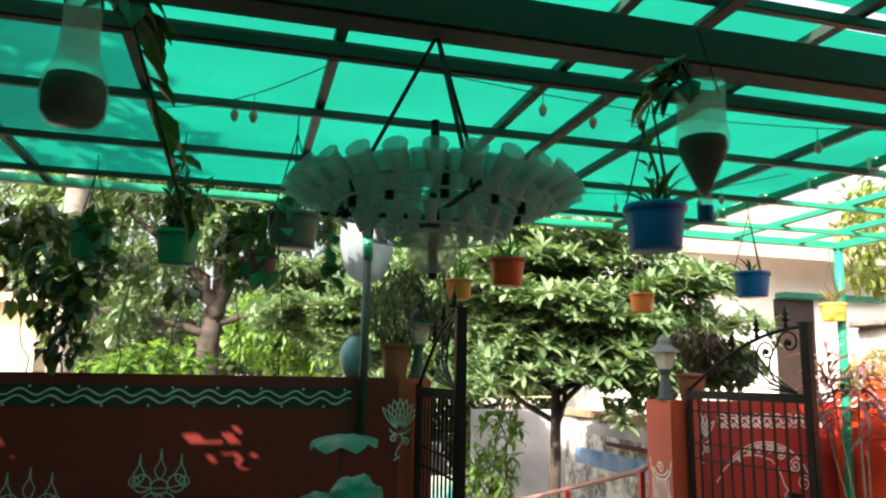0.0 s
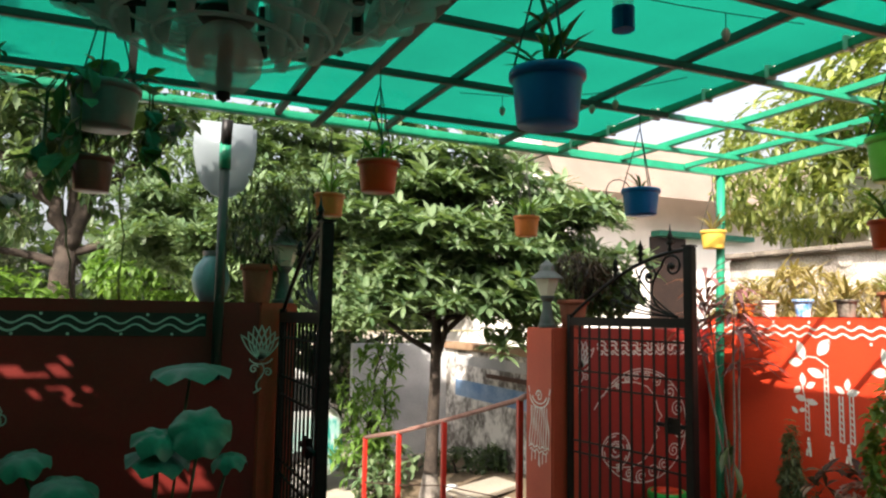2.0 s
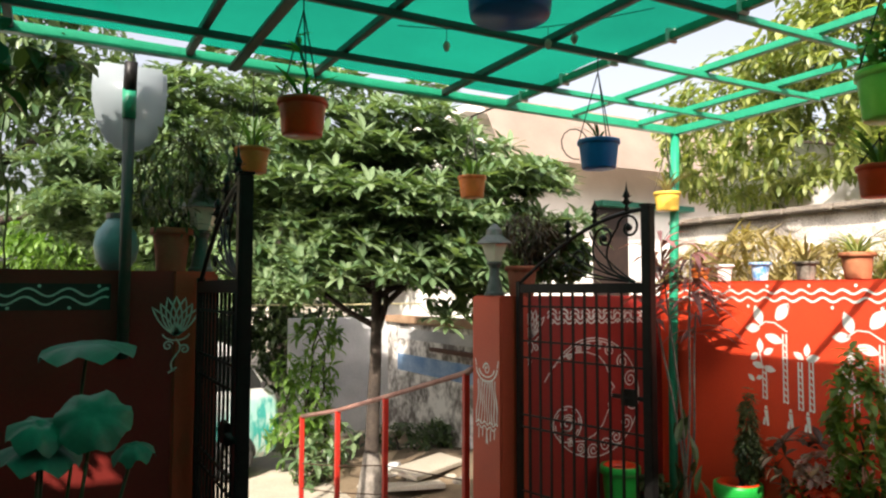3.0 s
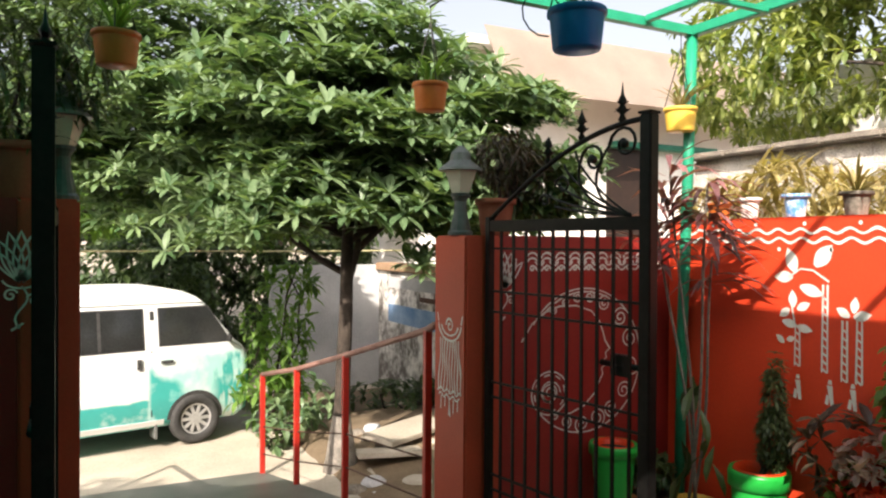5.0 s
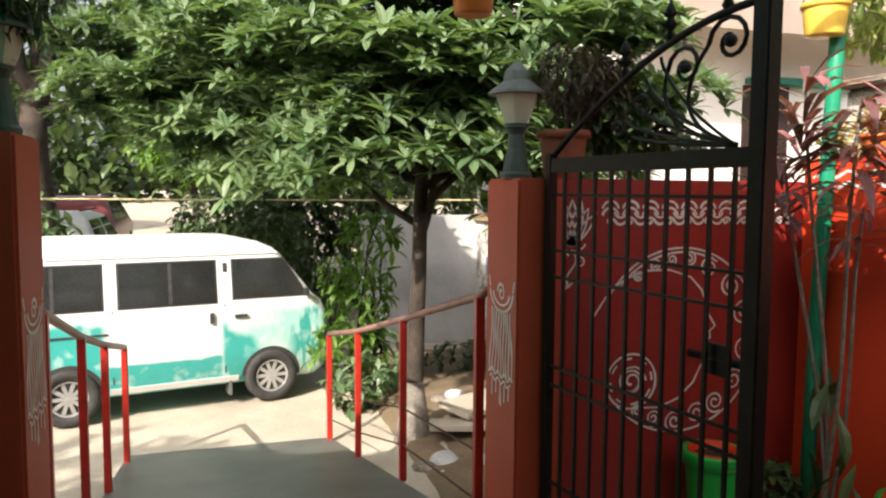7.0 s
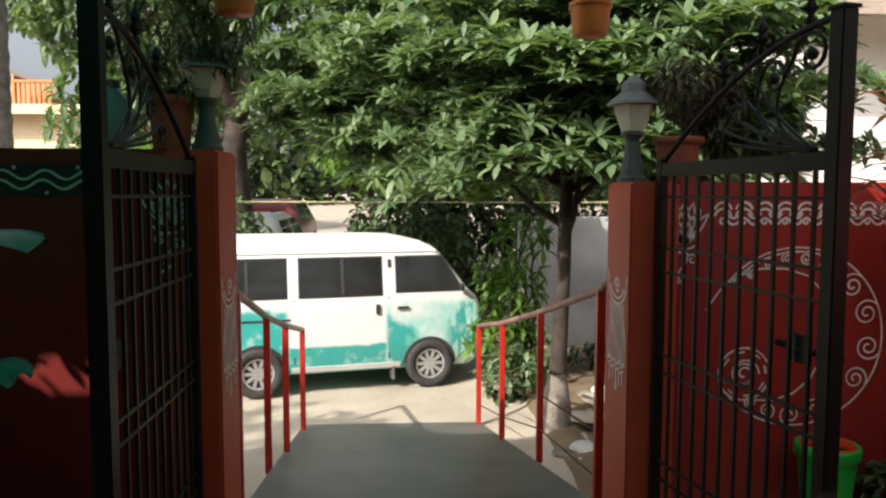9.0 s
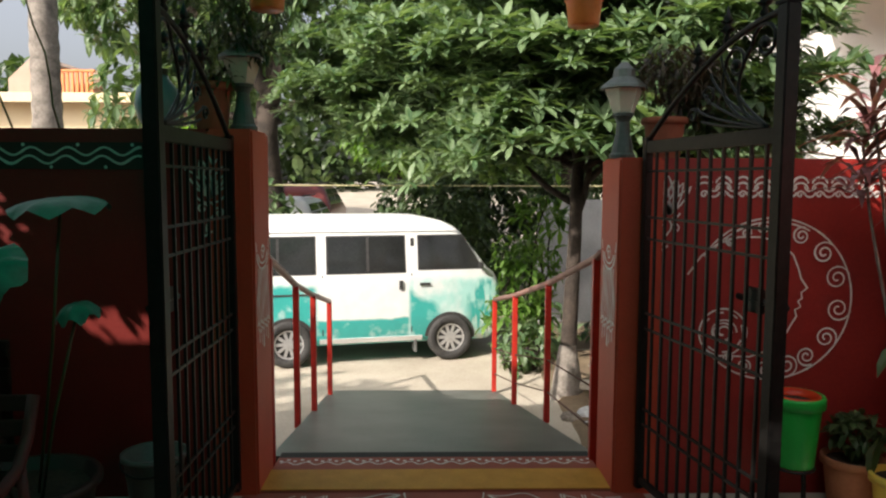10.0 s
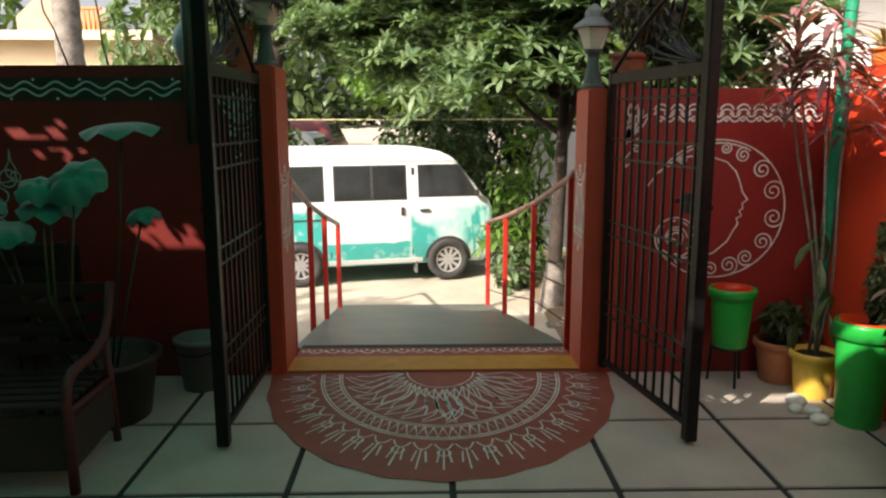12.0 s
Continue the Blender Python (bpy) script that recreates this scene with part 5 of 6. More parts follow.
# ---- strings and small hangings under the canopy ----
def build_string(label, a, b, drops, seed):
    rng = random.Random(seed)
    s = thing("hanging_string", label, "string", a, "canopy strings")
    d = Vector(b) - Vector(a)
    line = [d * (i / 10) + Vector((0, 0, -0.05 * math.sin(math.pi * i / 10))) for i in range(11)]
    part("thread", tube(line, 0.002, 5), TWINE, s)
    for i in range(drops):
        p = line[rng.randrange(1, 10)]
        q = p + Vector((0, 0, -rng.uniform(0.03, 0.07)))
        part("drop_thread", tube([p, q], 0.0015, 4), TWINE, s)
        part("shell", lathe([(0.0, -0.045), (0.010, -0.035), (0.016, -0.015), (0.008, 0.0), (0.0, 0.002)], 8, tuple(q)), PETAL_PINK, s, "pale dangling shell", True)


build_string("thin string with pale dangling shells under the net", (-1.62, -2.70, 2.93), (0.30, -2.70, 2.93), 5, 1)
build_string("thin string with a few shells under the net", (-2.6, -2.05, 2.93), (-1.95, -2.70, 2.93), 3, 2)
build_string("thin string hung between the purlins", (0.34, -2.05, 2.93), (-0.48, -1.38, 2.93), 3, 3)


# ---- the dark corner by the left wall ----
def build_lotus():
    rng = random.Random(61)
    t = thing("lotus_tub", "potted lotus with broad teal-green leaves", "potted plant", (-1.80, -0.62, 0.0))
    part("tub", lathe([(0, 0), (0.24, 0), (0.29, 0.31), (0.315, 0.32), (0.315, 0.35), (0.285, 0.35), (0.27, 0.26), (0, 0.24)], 28), WOOD_DARK, t, "dark round tub", True)
    part("mud", lathe([(0, 0.25), (0.262, 0.25), (0.27, 0.29), (0, 0.29)], 20), SOIL, t)
    for cx, cy, z, r, tx, ty in ((0.20, 0.02, 1.555, 0.195, 4, -3), (0.20, -0.53, 1.335, 0.135, 46, -6), (0.03, -0.50, 1.30, 0.105, 24, 10), (0.04, -0.46, 1.215, 0.135, 12, 6), (0.37, -0.23, 1.145, 0.085, 10, -8), (-0.32, -0.20, 1.06, 0.14, 14, 8), (-0.52, -0.05, 1.16, 0.12, 20, -5)):
        bm = bmesh.new()
        rings = [[bm.verts.new((0, 0, 0.005))]]
        for k in range(1, 6):
            q = k / 5
            ring = []
            for j in range(28):
                a = 2 * math.pi * j / 28
                w = 1 + (0.03 * math.sin(5 * a + cx * 9) + 0.015 * math.sin(9 * a)) * q * q
                ring.append(bm.verts.new((r * q * w * math.cos(a), r * q * w * math.sin(a), 0.02 - 0.055 * q ** 3 + 0.020 * q ** 3 * math.sin(7 * a + z * 5))))
            rings.append(ring)
        for j in range(28):
            bm.faces.new((rings[0][0], rings[1][j], rings[1][(j + 1) % 28]))
        for a, b in zip(rings[1:], rings[2:]):
            for j in range(28):
                bm.faces.new((a[j], b[j], b[(j + 1) % 28], a[(j + 1) % 28]))
        ob = part("leaf", bm, LOTUS_TEAL, t, "round wavy-edged lotus leaf", True)
        ob.matrix_local = pose(cx, cy, z, tx, ty, 0)
        part("stem", tube([(cx * 0.3, cy * 0.3, 0.28), (cx * 0.7, cy, z * 0.6), (cx, cy, z - 0.02)], 0.007, 6), LEAF_DARK, t, "", True)
    return t


build_lotus()


def build_bucket():
    b = thing("bucket", "grey plastic bucket by the dark wall", "bucket", (-1.395, -0.195, 0.0))
    part("shell", lathe([(0, 0), (0.11, 0), (0.145, 0.29), (0.158, 0.29), (0.158, 0.315), (0.14, 0.315), (0.105, 0.02), (0, 0.02)], 24), GREY_PLASTIC, b, "", True)
    part("handle", tube(arc3(0.15, 0.30, -0.06), 0.005, 6), IRON, b)


def arc3(r, z, drop):
    return [(r * math.cos(math.pi * i / 12), -0.02 - 0.14 * math.sin(math.pi * i / 12), z + drop * math.sin(math.pi * i / 12)) for i in range(13)]


build_bucket()


def build_bench():
    b = thing("garden_bench", "dark wooden slatted bench against the wall", "bench", (-2.75, -0.62, 0.0))
    for k in range(4):
        part("seat_slat", box(-0.75, -0.22 + 0.12 * k, 0.42, 0.75, -0.12 + 0.12 * k, 0.45, 0.005), WOOD_DARK, b)
    for k in range(3):
        part("back_slat", box(-0.75, 0.28, 0.56 + 0.13 * k, 0.75, 0.305, 0.64 + 0.13 * k, 0.005), WOOD_DARK, b)
    # dark sheets added to fill the shade behind and under the bench
    part("back_shade_fill", box(-0.74, 0.306, 0.12, 0.74, 0.318, 0.90, 0.004), WOOD_DARK, b, "added dark sheet for the shade behind the slats")
    part("seat_shade_fill", box(-0.64, -0.20, 0.10, 0.64, -0.18, 0.419, 0.004), WOOD_DARK, b, "added dark sheet for the shade under the seat")
    for x in (-0.68, 0.68):
        part("front_leg", box(x - 0.03, -0.21, 0.0, x + 0.03, -0.15, 0.62, 0.005), WOOD_DARK, b)
        part("back_leg", box(x - 0.03, 0.22, 0.0, x + 0.03, 0.279, 0.92, 0.005), WOOD_DARK, b)
        part("armrest", box(x - 0.035, -0.23, 0.62, x + 0.035, 0.22, 0.65, 0.005), WOOD_DARK, b)


build_bench()


def build_chair():
    mat = material("dull_maroon_painted_frame", (0.055, 0.008, 0.007), (0.10, 0.014, 0.011), 0.55, scale=8)
    c = thing("armchair", "dull maroon bent-tube garden armchair with dark slats", "chair", (-1.87, -1.22, 0.0))
    c.rotation_euler = (0, 0, radians(4))
    for x in (-0.29, 0.29):
        part("side_frame", tube([(x, -0.27, 0.0), (x, -0.275, 0.42), (x, -0.255, 0.49), (x, -0.20, 0.52), (x, 0.05, 0.525), (x, 0.18, 0.56), (x, 0.27, 0.66), (x, 0.33, 0.80)], 0.024, 8), mat, c, "bent tube leg and armrest", True)
        part("back_leg", tube([(x, 0.20, 0.55), (x, 0.26, 0.0)], 0.020, 8), mat, c, "", True)
        part("seat_rail", tube([(x, -0.27, 0.36), (x, 0.25, 0.34)], 0.016, 8), mat, c, "", True)
        # dark sheets added at sides and front stand for shade below the seat
        part("side_shade_fill", box(x - 0.008, -0.24, 0.10, x + 0.008, 0.22, 0.335, 0.004), WOOD_DARK, c, "added dark sheet for the shade at the chair's side")
    part("front_shade_fill", box(-0.265, -0.262, 0.10, 0.265, -0.246, 0.355, 0.004), WOOD_DARK, c, "added dark sheet for the shade below the chair's front")
    for k in range(6):
        y = -0.25 + 0.085 * k
        part("seat_slat", box(-0.275, y, 0.372, 0.275, y + 0.065, 0.39, 0.004), WOOD_DARK, c)
    for k in range(4):
        z = 0.46 + 0.09 * k
        part("back_slat", box(-0.275, 0.245 + 0.035 * k, z, 0.275, 0.262 + 0.035 * k, z + 0.065, 0.004), WOOD_DARK, c)


build_chair()


# creeper hanging from the canopy's far left
def build_creeper(label, at, lobes, count, seed, mat, size=0.10):
    rng = random.Random(seed)
    b = thing("creeper", label, "creeper", at)
    for c, r in lobes:
        part("vine", limb(rng, (c[0] * 0.8, 0.02, 0), c, 0.006, 0.003, 0.02), LEAF_DARK, b, "", True)
    spots = []
    for p, u in crown_points(rng, lobes, count):
        spots += [(p, unit(rng) + Vector((0, 0, -0.6)), rng.uniform(0.7, 1.4)) for _ in range(3)]
    v, f = leaf_cloud(spots, size, size * 0.55, 0.25, 0.3)
    raw("leaves", v, f, mat, b, "", "stuff")


build_creeper("dark leafy creeper climbing from the wall to the canopy", (-3.2, 0.12, WALL_L), [((-0.35, -0.15, 0.62), (0.55, 0.22, 0.45)), ((0.3, -0.2, 0.88), (0.45, 0.2, 0.24)), ((0.65, -0.2, 0.72), (0.16, 0.15, 0.3)), ((-0.1, -0.2, 0.35), (0.25, 0.15, 0.3))], 620, 71, LEAF_DARK)
build_creeper("dark creeper hanging among the pots", (-1.83, 0.12, WALL_L), [((-0.15, -0.35, 0.98), (0.35, 0.12, 0.10)), ((-0.45, -0.33, 0.80), (0.12, 0.1, 0.22))], 80, 72, LEAF_DARK)


# ---- van and car in the lane ----
def interp(rows, z, k):
    for a, b in zip(rows, rows[1:]):
        if a[0] <= z <= b[0]:
            s = (z - a[0]) / (b[0] - a[0])
            return a[k] + s * (b[k] - a[k])
    return rows[0][k] if z < rows[0][0] else rows[-1][k]


def body_mesh(rows, width, corner=0.10, n=5):
    """Rings (z, front, rear, inset) lofted into a rounded body."""
    bm = bmesh.new()
    rings = []
    for z, sf, sr, inset in rows:
        pts = []
        for cx, cy, a0 in ((sf - corner, inset + corner, -90), (sf - corner, width - inset - corner, 0), (sr + corner, width - inset - corner, 90), (sr + corner, inset + corner, 180)):
            pts += [(cx + corner * math.cos(radians(a0 + 90 * i / n)), cy + corner * math.sin(radians(a0 + 90 * i / n)), z) for i in range(n + 1)]
        rings.append([bm.verts.new(p) for p in pts])
    for a, b in zip(rings, rings[1:]):
        k = len(a)
        for j in range(k):
            bm.faces.new((a[j], a[(j + 1) % k], b[(j + 1) % k], b[j]))
    bm.faces.new(rings[0][::-1])
    bm.faces.new(rings[-1])
    return bm


def livery():
    """White paint with a worn teal lower band that swings up at both ends."""
    m = bpy.data.materials.new("white_and_teal_car_paint")
    m.use_nodes = True
    n, l = m.node_tree.nodes, m.node_tree.links
    b = n["Principled BSDF"]
    co, sep, noi = n.new("ShaderNodeTexCoord"), n.new("ShaderNodeSeparateXYZ"), n.new("ShaderNodeTexNoise")
    l.new(co.outputs["Object"], sep.inputs[0])
    l.new(co.outputs["Object"], noi.inputs["Vector"])
    noi.inputs["Scale"].default_value, noi.inputs["Detail"].default_value = 3.2, 4

    def math_node(op, a, c, clamp=False):
        q = n.new("ShaderNodeMath")
        q.operation, q.use_clamp = op, clamp
        for i, val in enumerate((a, c)):
            if isinstance(val, (int, float)):
                q.inputs[i].default_value = val
            else:
                l.new(val, q.inputs[i])
        return q.outputs[0]

    x, z = sep.outputs[0], sep.outputs[2]
    rough_edge = math_node("MULTIPLY", math_node("SUBTRACT", noi.outputs["Fac"], 0.5), 0.30)
    ahead = math_node("MULTIPLY", math_node("ADD", x, 0.50), 22.0, True)
    behind = math_node("SUBTRACT", 1.0, ahead)
    low = math_node("MULTIPLY", math_node("SUBTRACT", math_node("ADD", 0.53, math_node("MULTIPLY", rough_edge, 0.35)), z), 40.0, True)
    corner = math_node("MULTIPLY", math_node("SUBTRACT", math_node("ADD", math_node("SUBTRACT", 0.54, math_node("MULTIPLY", x, 0.75)), rough_edge), z), 10.0, True)
    streak = n.new("ShaderNodeTexNoise")
    streak.inputs["Scale"].default_value, streak.inputs["Detail"].default_value = 3.0, 3
    stretch = n.new("ShaderNodeMapping")
    stretch.inputs["Scale"].default_value = (2.6, 1.0, 0.8)
    stretch.inputs["Rotation"].default_value = (0.0, 0.35, 0.0)
    l.new(co.outputs["Object"], stretch.inputs["Vector"])
    l.new(stretch.outputs[0], streak.inputs["Vector"])
    nose = math_node("MULTIPLY", math_node("MULTIPLY", math_node("SUBTRACT", x, 0.16), 9.0, True), math_node("MULTIPLY", math_node("SUBTRACT", 0.96, z), 14.0, True))
    swoosh = math_node("MULTIPLY", nose, math_node("MULTIPLY", math_node("SUBTRACT", streak.outputs["Fac"], 0.46), 14.0, True))
    rear = math_node("MULTIPLY", math_node("MULTIPLY", math_node("ADD", math_node("MULTIPLY", x, -1.0), -1.50), 14.0, True), math_node("MULTIPLY", math_node("SUBTRACT", math_node("ADD", 0.95, rough_edge), z), 12.0, True))
    strong = math_node("MAXIMUM", math_node("MAXIMUM", math_node("MULTIPLY", behind, low), math_node("MULTIPLY", ahead, corner)), math_node("MAXIMUM", swoosh, rear))
    worn = n.new("ShaderNodeTexNoise")
    worn.inputs["Scale"].default_value, worn.inputs["Detail"].default_value = 5.0, 5
    l.new(co.outputs["Object"], worn.inputs["Vector"])
    patchy = math_node("MULTIPLY", math_node("SUBTRACT", worn.outputs["Fac"], 0.24), 4.5, True)
    wash = math_node("MULTIPLY", math_node("MULTIPLY", ahead, math_node("MULTIPLY", math_node("SUBTRACT", 1.0, z), 12.0, True)), math_node("MULTIPLY", math_node("SUBTRACT", noi.outputs["Fac"], 0.36), 5.0, True))
    pale, mix = n.new("ShaderNodeMixRGB"), n.new("ShaderNodeMixRGB")
    pale.inputs[1].default_value, pale.inputs[2].default_value = (0.78, 0.80, 0.78, 1), (0.40, 0.70, 0.65, 1)
    mix.inputs[2].default_value = (0.045, 0.40, 0.36, 1)
    l.new(wash, pale.inputs[0])
    l.new(pale.outputs[0], mix.inputs[1])
    l.new(math_node("MULTIPLY", strong, patchy), mix.inputs[0])
    dirt, mul = n.new("ShaderNodeTexNoise"), n.new("ShaderNodeMixRGB")
    dirt.inputs["Scale"].default_value, dirt.inputs["Detail"].default_value = 7.0, 6
    l.new(co.outputs["Object"], dirt.inputs["Vector"])
    mul.blend_type, mul.inputs[0].default_value = "MULTIPLY", 0.25
    l.new(mix.outputs[0], mul.inputs[1])
    l.new(dirt.outputs["Fac"], mul.inputs[2])
    l.new(mul.outputs[0], b.inputs["Base Color"])
    b.inputs["Roughness"].default_value = 0.35
    return m


CAR_GLASS = material("dark_car_glass", (0.010, 0.011, 0.011), (0.035, 0.037, 0.036), 0.06, scale=2, bump=0, spec=0.35)
RUBBER = material("black_rubber", (0.018, 0.018, 0.018), (0.05, 0.048, 0.045), 0.8, scale=20, bump=0.2)
ALLOY = material("silver_hubcap", (0.42, 0.42, 0.42), (0.62, 0.62, 0.61), 0.35, 0.6, scale=20, bump=0.05)
CHROME = material("worn_chrome", (0.5, 0.5, 0.5), (0.7, 0.7, 0.7), 0.2, 0.9, scale=20, bump=0)
CAR_MAROON = material("dark_red_car_paint", (0.10, 0.022, 0.020), (0.16, 0.036, 0.032), 0.3, scale=3, bump=0.02)
CAR_WHITE = material("white_car_paint", (0.68, 0.69, 0.68), (0.80, 0.80, 0.79), 0.3, scale=3, bump=0.02)


def wheel(parent, s, y, r):
    """A wheel on the near side; its axle runs along y."""
    def turn(ob):
        ob.matrix_local = pose(s, y, r, 90, 0, 0)
        return ob
    tyre = turn(part("wheel", lathe([(r * 0.62, -0.075), (r * 0.9, -0.08), (r, -0.06), (r, 0.06), (r * 0.9, 0.08), (r * 0.62, 0.075), (r * 0.6, 0.0), (r * 0.62, -0.075)], 36), RUBBER, parent, "black rubber tyre", True))
    part("rim", lathe([(0.0, 0.052), (r * 0.18, 0.055), (r * 0.2, 0.040), (r * 0.50, 0.038), (r * 0.56, 0.066), (r * 0.64, 0.070), (r * 0.64, -0.05), (0.0, -0.05)], 32), RUBBER, tyre, "dark recessed rim", True)
    part("hub", lathe([(0, 0.062), (r * 0.17, 0.060), (r * 0.18, 0.045), (0, 0.044)], 20), ALLOY, tyre, "silver hub")
    part("trim_ring", lathe([(r * 0.54, 0.05), (r * 0.56, 0.068), (r * 0.63, 0.072), (r * 0.63, 0.05), (r * 0.54, 0.05)], 32), ALLOY, tyre, "silver trim ring")
    first = None
    for i in range(10):
        if first is None:
            ob = part("spoke", box(r * 0.16, -r * 0.065, 0.040, r * 0.58, r * 0.065, 0.060, 0.004), ALLOY, tyre, "silver spoke")
            first = ob.data
        else:
            ob = tagged(new("spoke", first), "silver spoke")
            ob.parent = tyre
        ob.rotation_euler = (0, 0, 2 * math.pi * i / 10)


def panel(rows, corners, lift):
    """A side panel from (s, z) corners on the body's near side, standing proud of it."""
    bm = bmesh.new()
    a = [bm.verts.new((s, interp(rows, z, 3) - lift, z)) for s, z in corners]
    b = [bm.verts.new((s, interp(rows, z, 3) + 0.03, z)) for s, z in corners]
    k = len(a)
    bm.faces.new(a)
    bm.faces.new(b[::-1])
    for i in range(k):
        bm.faces.new((a[i], b[i], b[(i + 1) % k], a[(i + 1) % k]))
    return bm


def build_van():
    at = Vector((0.22, 4.66, YARD + 0.01))
    v = thing("van", "white and teal minivan with worn paint parked in the lane", "van", at)
    v.rotation_euler = (0, 0, math.atan2(0.40, 1.78))
    rows = [(0.22, 0.50, -2.72, 0.05), (0.30, 0.60, -2.77, 0.012), (0.55, 0.635, -2.79, 0.0), (0.88, 0.61, -2.79, 0.0), (1.00, 0.55, -2.78, 0.004), (1.06, 0.47, -2.78, 0.012), (1.30, 0.29, -2.74, 0.05), (1.48, 0.15, -2.70, 0.085), (1.55, 0.07, -2.66, 0.11), (1.61, -0.06, -2.58, 0.17), (1.65, -0.25, -2.45, 0.28), (1.665, -0.5, -2.2, 0.42)]
    part("body", body_mesh(rows, 1.42), livery(), v, "white body with worn teal band", True)
    frames = {"front_window": [(-0.38, 1.055), (0.40, 1.055), (0.155, 1.455), (-0.38, 1.455)], "sliding_window": [(-1.42, 1.03), (-0.52, 1.03), (-0.52, 1.455), (-1.42, 1.455)], "rear_window": [(-2.42, 1.03), (-1.53, 1.03), (-1.53, 1.455), (-2.36, 1.455)]}
    for name, c in frames.items():
        cx, cz = sum(p[0] for p in c) / 4, sum(p[1] for p in c) / 4
        f = part(name, panel(rows, c, 0.004), RUBBER, v, "black window seal")
        part("glass", panel(rows, [(cx + (s - cx) * 0.955, cz + (z - cz) * 0.93) for s, z in c], 0.008), CAR_GLASS, f, "dark window glass")
        if name != "front_window":
            part("divider", panel(rows, [(cx + 0.0, cz - 0.19), (cx + 0.03, cz - 0.19), (cx + 0.03, cz + 0.19), (cx, cz + 0.19)], 0.011), RUBBER, f)
    for s in (-0.46, -1.47, -2.50):
        part("door_gap", panel(rows, [(s, 0.34), (s + 0.012, 0.34), (s + 0.012, 1.02), (s, 1.02)], 0.003), RUBBER, v)
    part("door_handle", panel(rows, [(-0.36, 0.88), (-0.24, 0.88), (-0.24, 0.91), (-0.36, 0.91)], 0.02), RUBBER, v, "black door handle")
    part("door_handle", panel(rows, [(-0.60, 0.84), (-0.56, 0.84), (-0.56, 0.94), (-0.60, 0.94)], 0.02), RUBBER, v, "black door handle")
    part("slide_rail", panel(rows, [(-2.45, 0.80), (-1.50, 0.80), (-1.50, 0.82), (-2.45, 0.82)], 0.006), RUBBER, v)
    part("sill", panel(rows, [(-1.5, 0.24), (-0.33, 0.24), (-0.33, 0.30), (-1.5, 0.30)], 0.014), CAR_WHITE, v, "white sill strip")
    part("gutter", panel(rows, [(-2.6, 1.50), (0.10, 1.50), (0.08, 1.52), (-2.6, 1.52)], 0.016), CAR_WHITE, v, "white roof gutter")
    part("vent", panel(rows, [(-0.46, 1.33), (-0.42, 1.33), (-0.42, 1.42), (-0.46, 1.42)], 0.006), RUBBER, v, "black vent slot")
    part("bumper", box(0.56, 0.05, 0.24, 0.70, 1.37, 0.40, 0.03), GREY_PLASTIC, v, "grey front bumper")
    part("headlight", box(0.60, 0.10, 0.58, 0.645, 0.36, 0.74, 0.015), CHROME, v)
    part("headlight", box(0.60, 1.06, 0.58, 0.645, 1.32, 0.74, 0.015), CHROME, v)
    bm = bmesh.new()
    q = [bm.verts.new(p) for p in ((0.485, 0.10, 1.05), (0.485, 1.32, 1.05), (0.165, 1.26, 1.47), (0.165, 0.16, 1.47))]
    bm.faces.new(q)
    bmesh.ops.solidify(bm, geom=list(bm.faces), thickness=0.02)
    part("windscreen", bm, CAR_GLASS, v, "dark windscreen")
    part("mirror", box(0.33, -0.08, 1.06, 0.38, -0.01, 1.14, 0.015), RUBBER, v, "black door mirror")
    for s in (0.0, -1.84):
        # dark half disc stands for the shade inside an uncut wheel well
        well = [(s + 0.300 * math.cos(radians(a)), 0.262 + 0.300 * math.sin(radians(a))) for a in range(-4, 185, 9)]
        part("wheel_well_shade", panel(rows, well, 0.006), RUBBER, v, "dark disc for the shaded wheel well")
        wheel(v, s, 0.055, 0.262)
        wheel(v, s, 1.36, 0.262)
        flap = part("mud_flap", box(s - 0.42, 0.02, 0.10, s - 0.39, 0.20, 0.34, 0.006), GREY_PLASTIC, v, "grey mud flap")


build_van()


def build_car(label, at, paint):
    c = thing("car", label, "car", at, "cars up the lane")
    c.rotation_euler = (0, 0, radians(91))
    c.scale = (1.1, 1.1, 0.97)
    rows = [(0.22, 0.75, -2.9, 0.05), (0.35, 0.82, -2.98, 0.0), (0.80, 0.78, -2.98, 0.0), (0.95, 0.30, -2.90, 0.02), (1.25, -0.05, -2.75, 0.12), (1.45, -0.45, -2.6, 0.2), (1.52, -0.8, -2.3, 0.35)]
    part("body", body_mesh(rows, 1.6), paint, c, "", True)
    for name, q in (("front_window", [(-1.2, 1.0), (0.1, 1.0), (-0.35, 1.40), (-1.2, 1.40)]), ("rear_window", [(-2.6, 1.0), (-1.3, 1.0), (-1.3, 1.40), (-2.4, 1.40)])):
        part(name, panel(rows, q, 0.006), CAR_GLASS, c, "dark window glass")
    for s in (0.1, -2.2):
        wheel(c, s, 0.06, 0.30)
        wheel(c, s, 1.54, 0.30)
    part("roof_rail", tube([(-2.3, 0.30, 1.56), (-0.7, 0.30, 1.56)], 0.02, 6), RUBBER, c)


build_car("white car parked farther up the lane", (-2.2, 13.2, YARD + 0.27), CAR_WHITE)
build_car("dark red car parked behind the white one", (-2.45, 17.4, YARD + 0.52), CAR_MAROON)

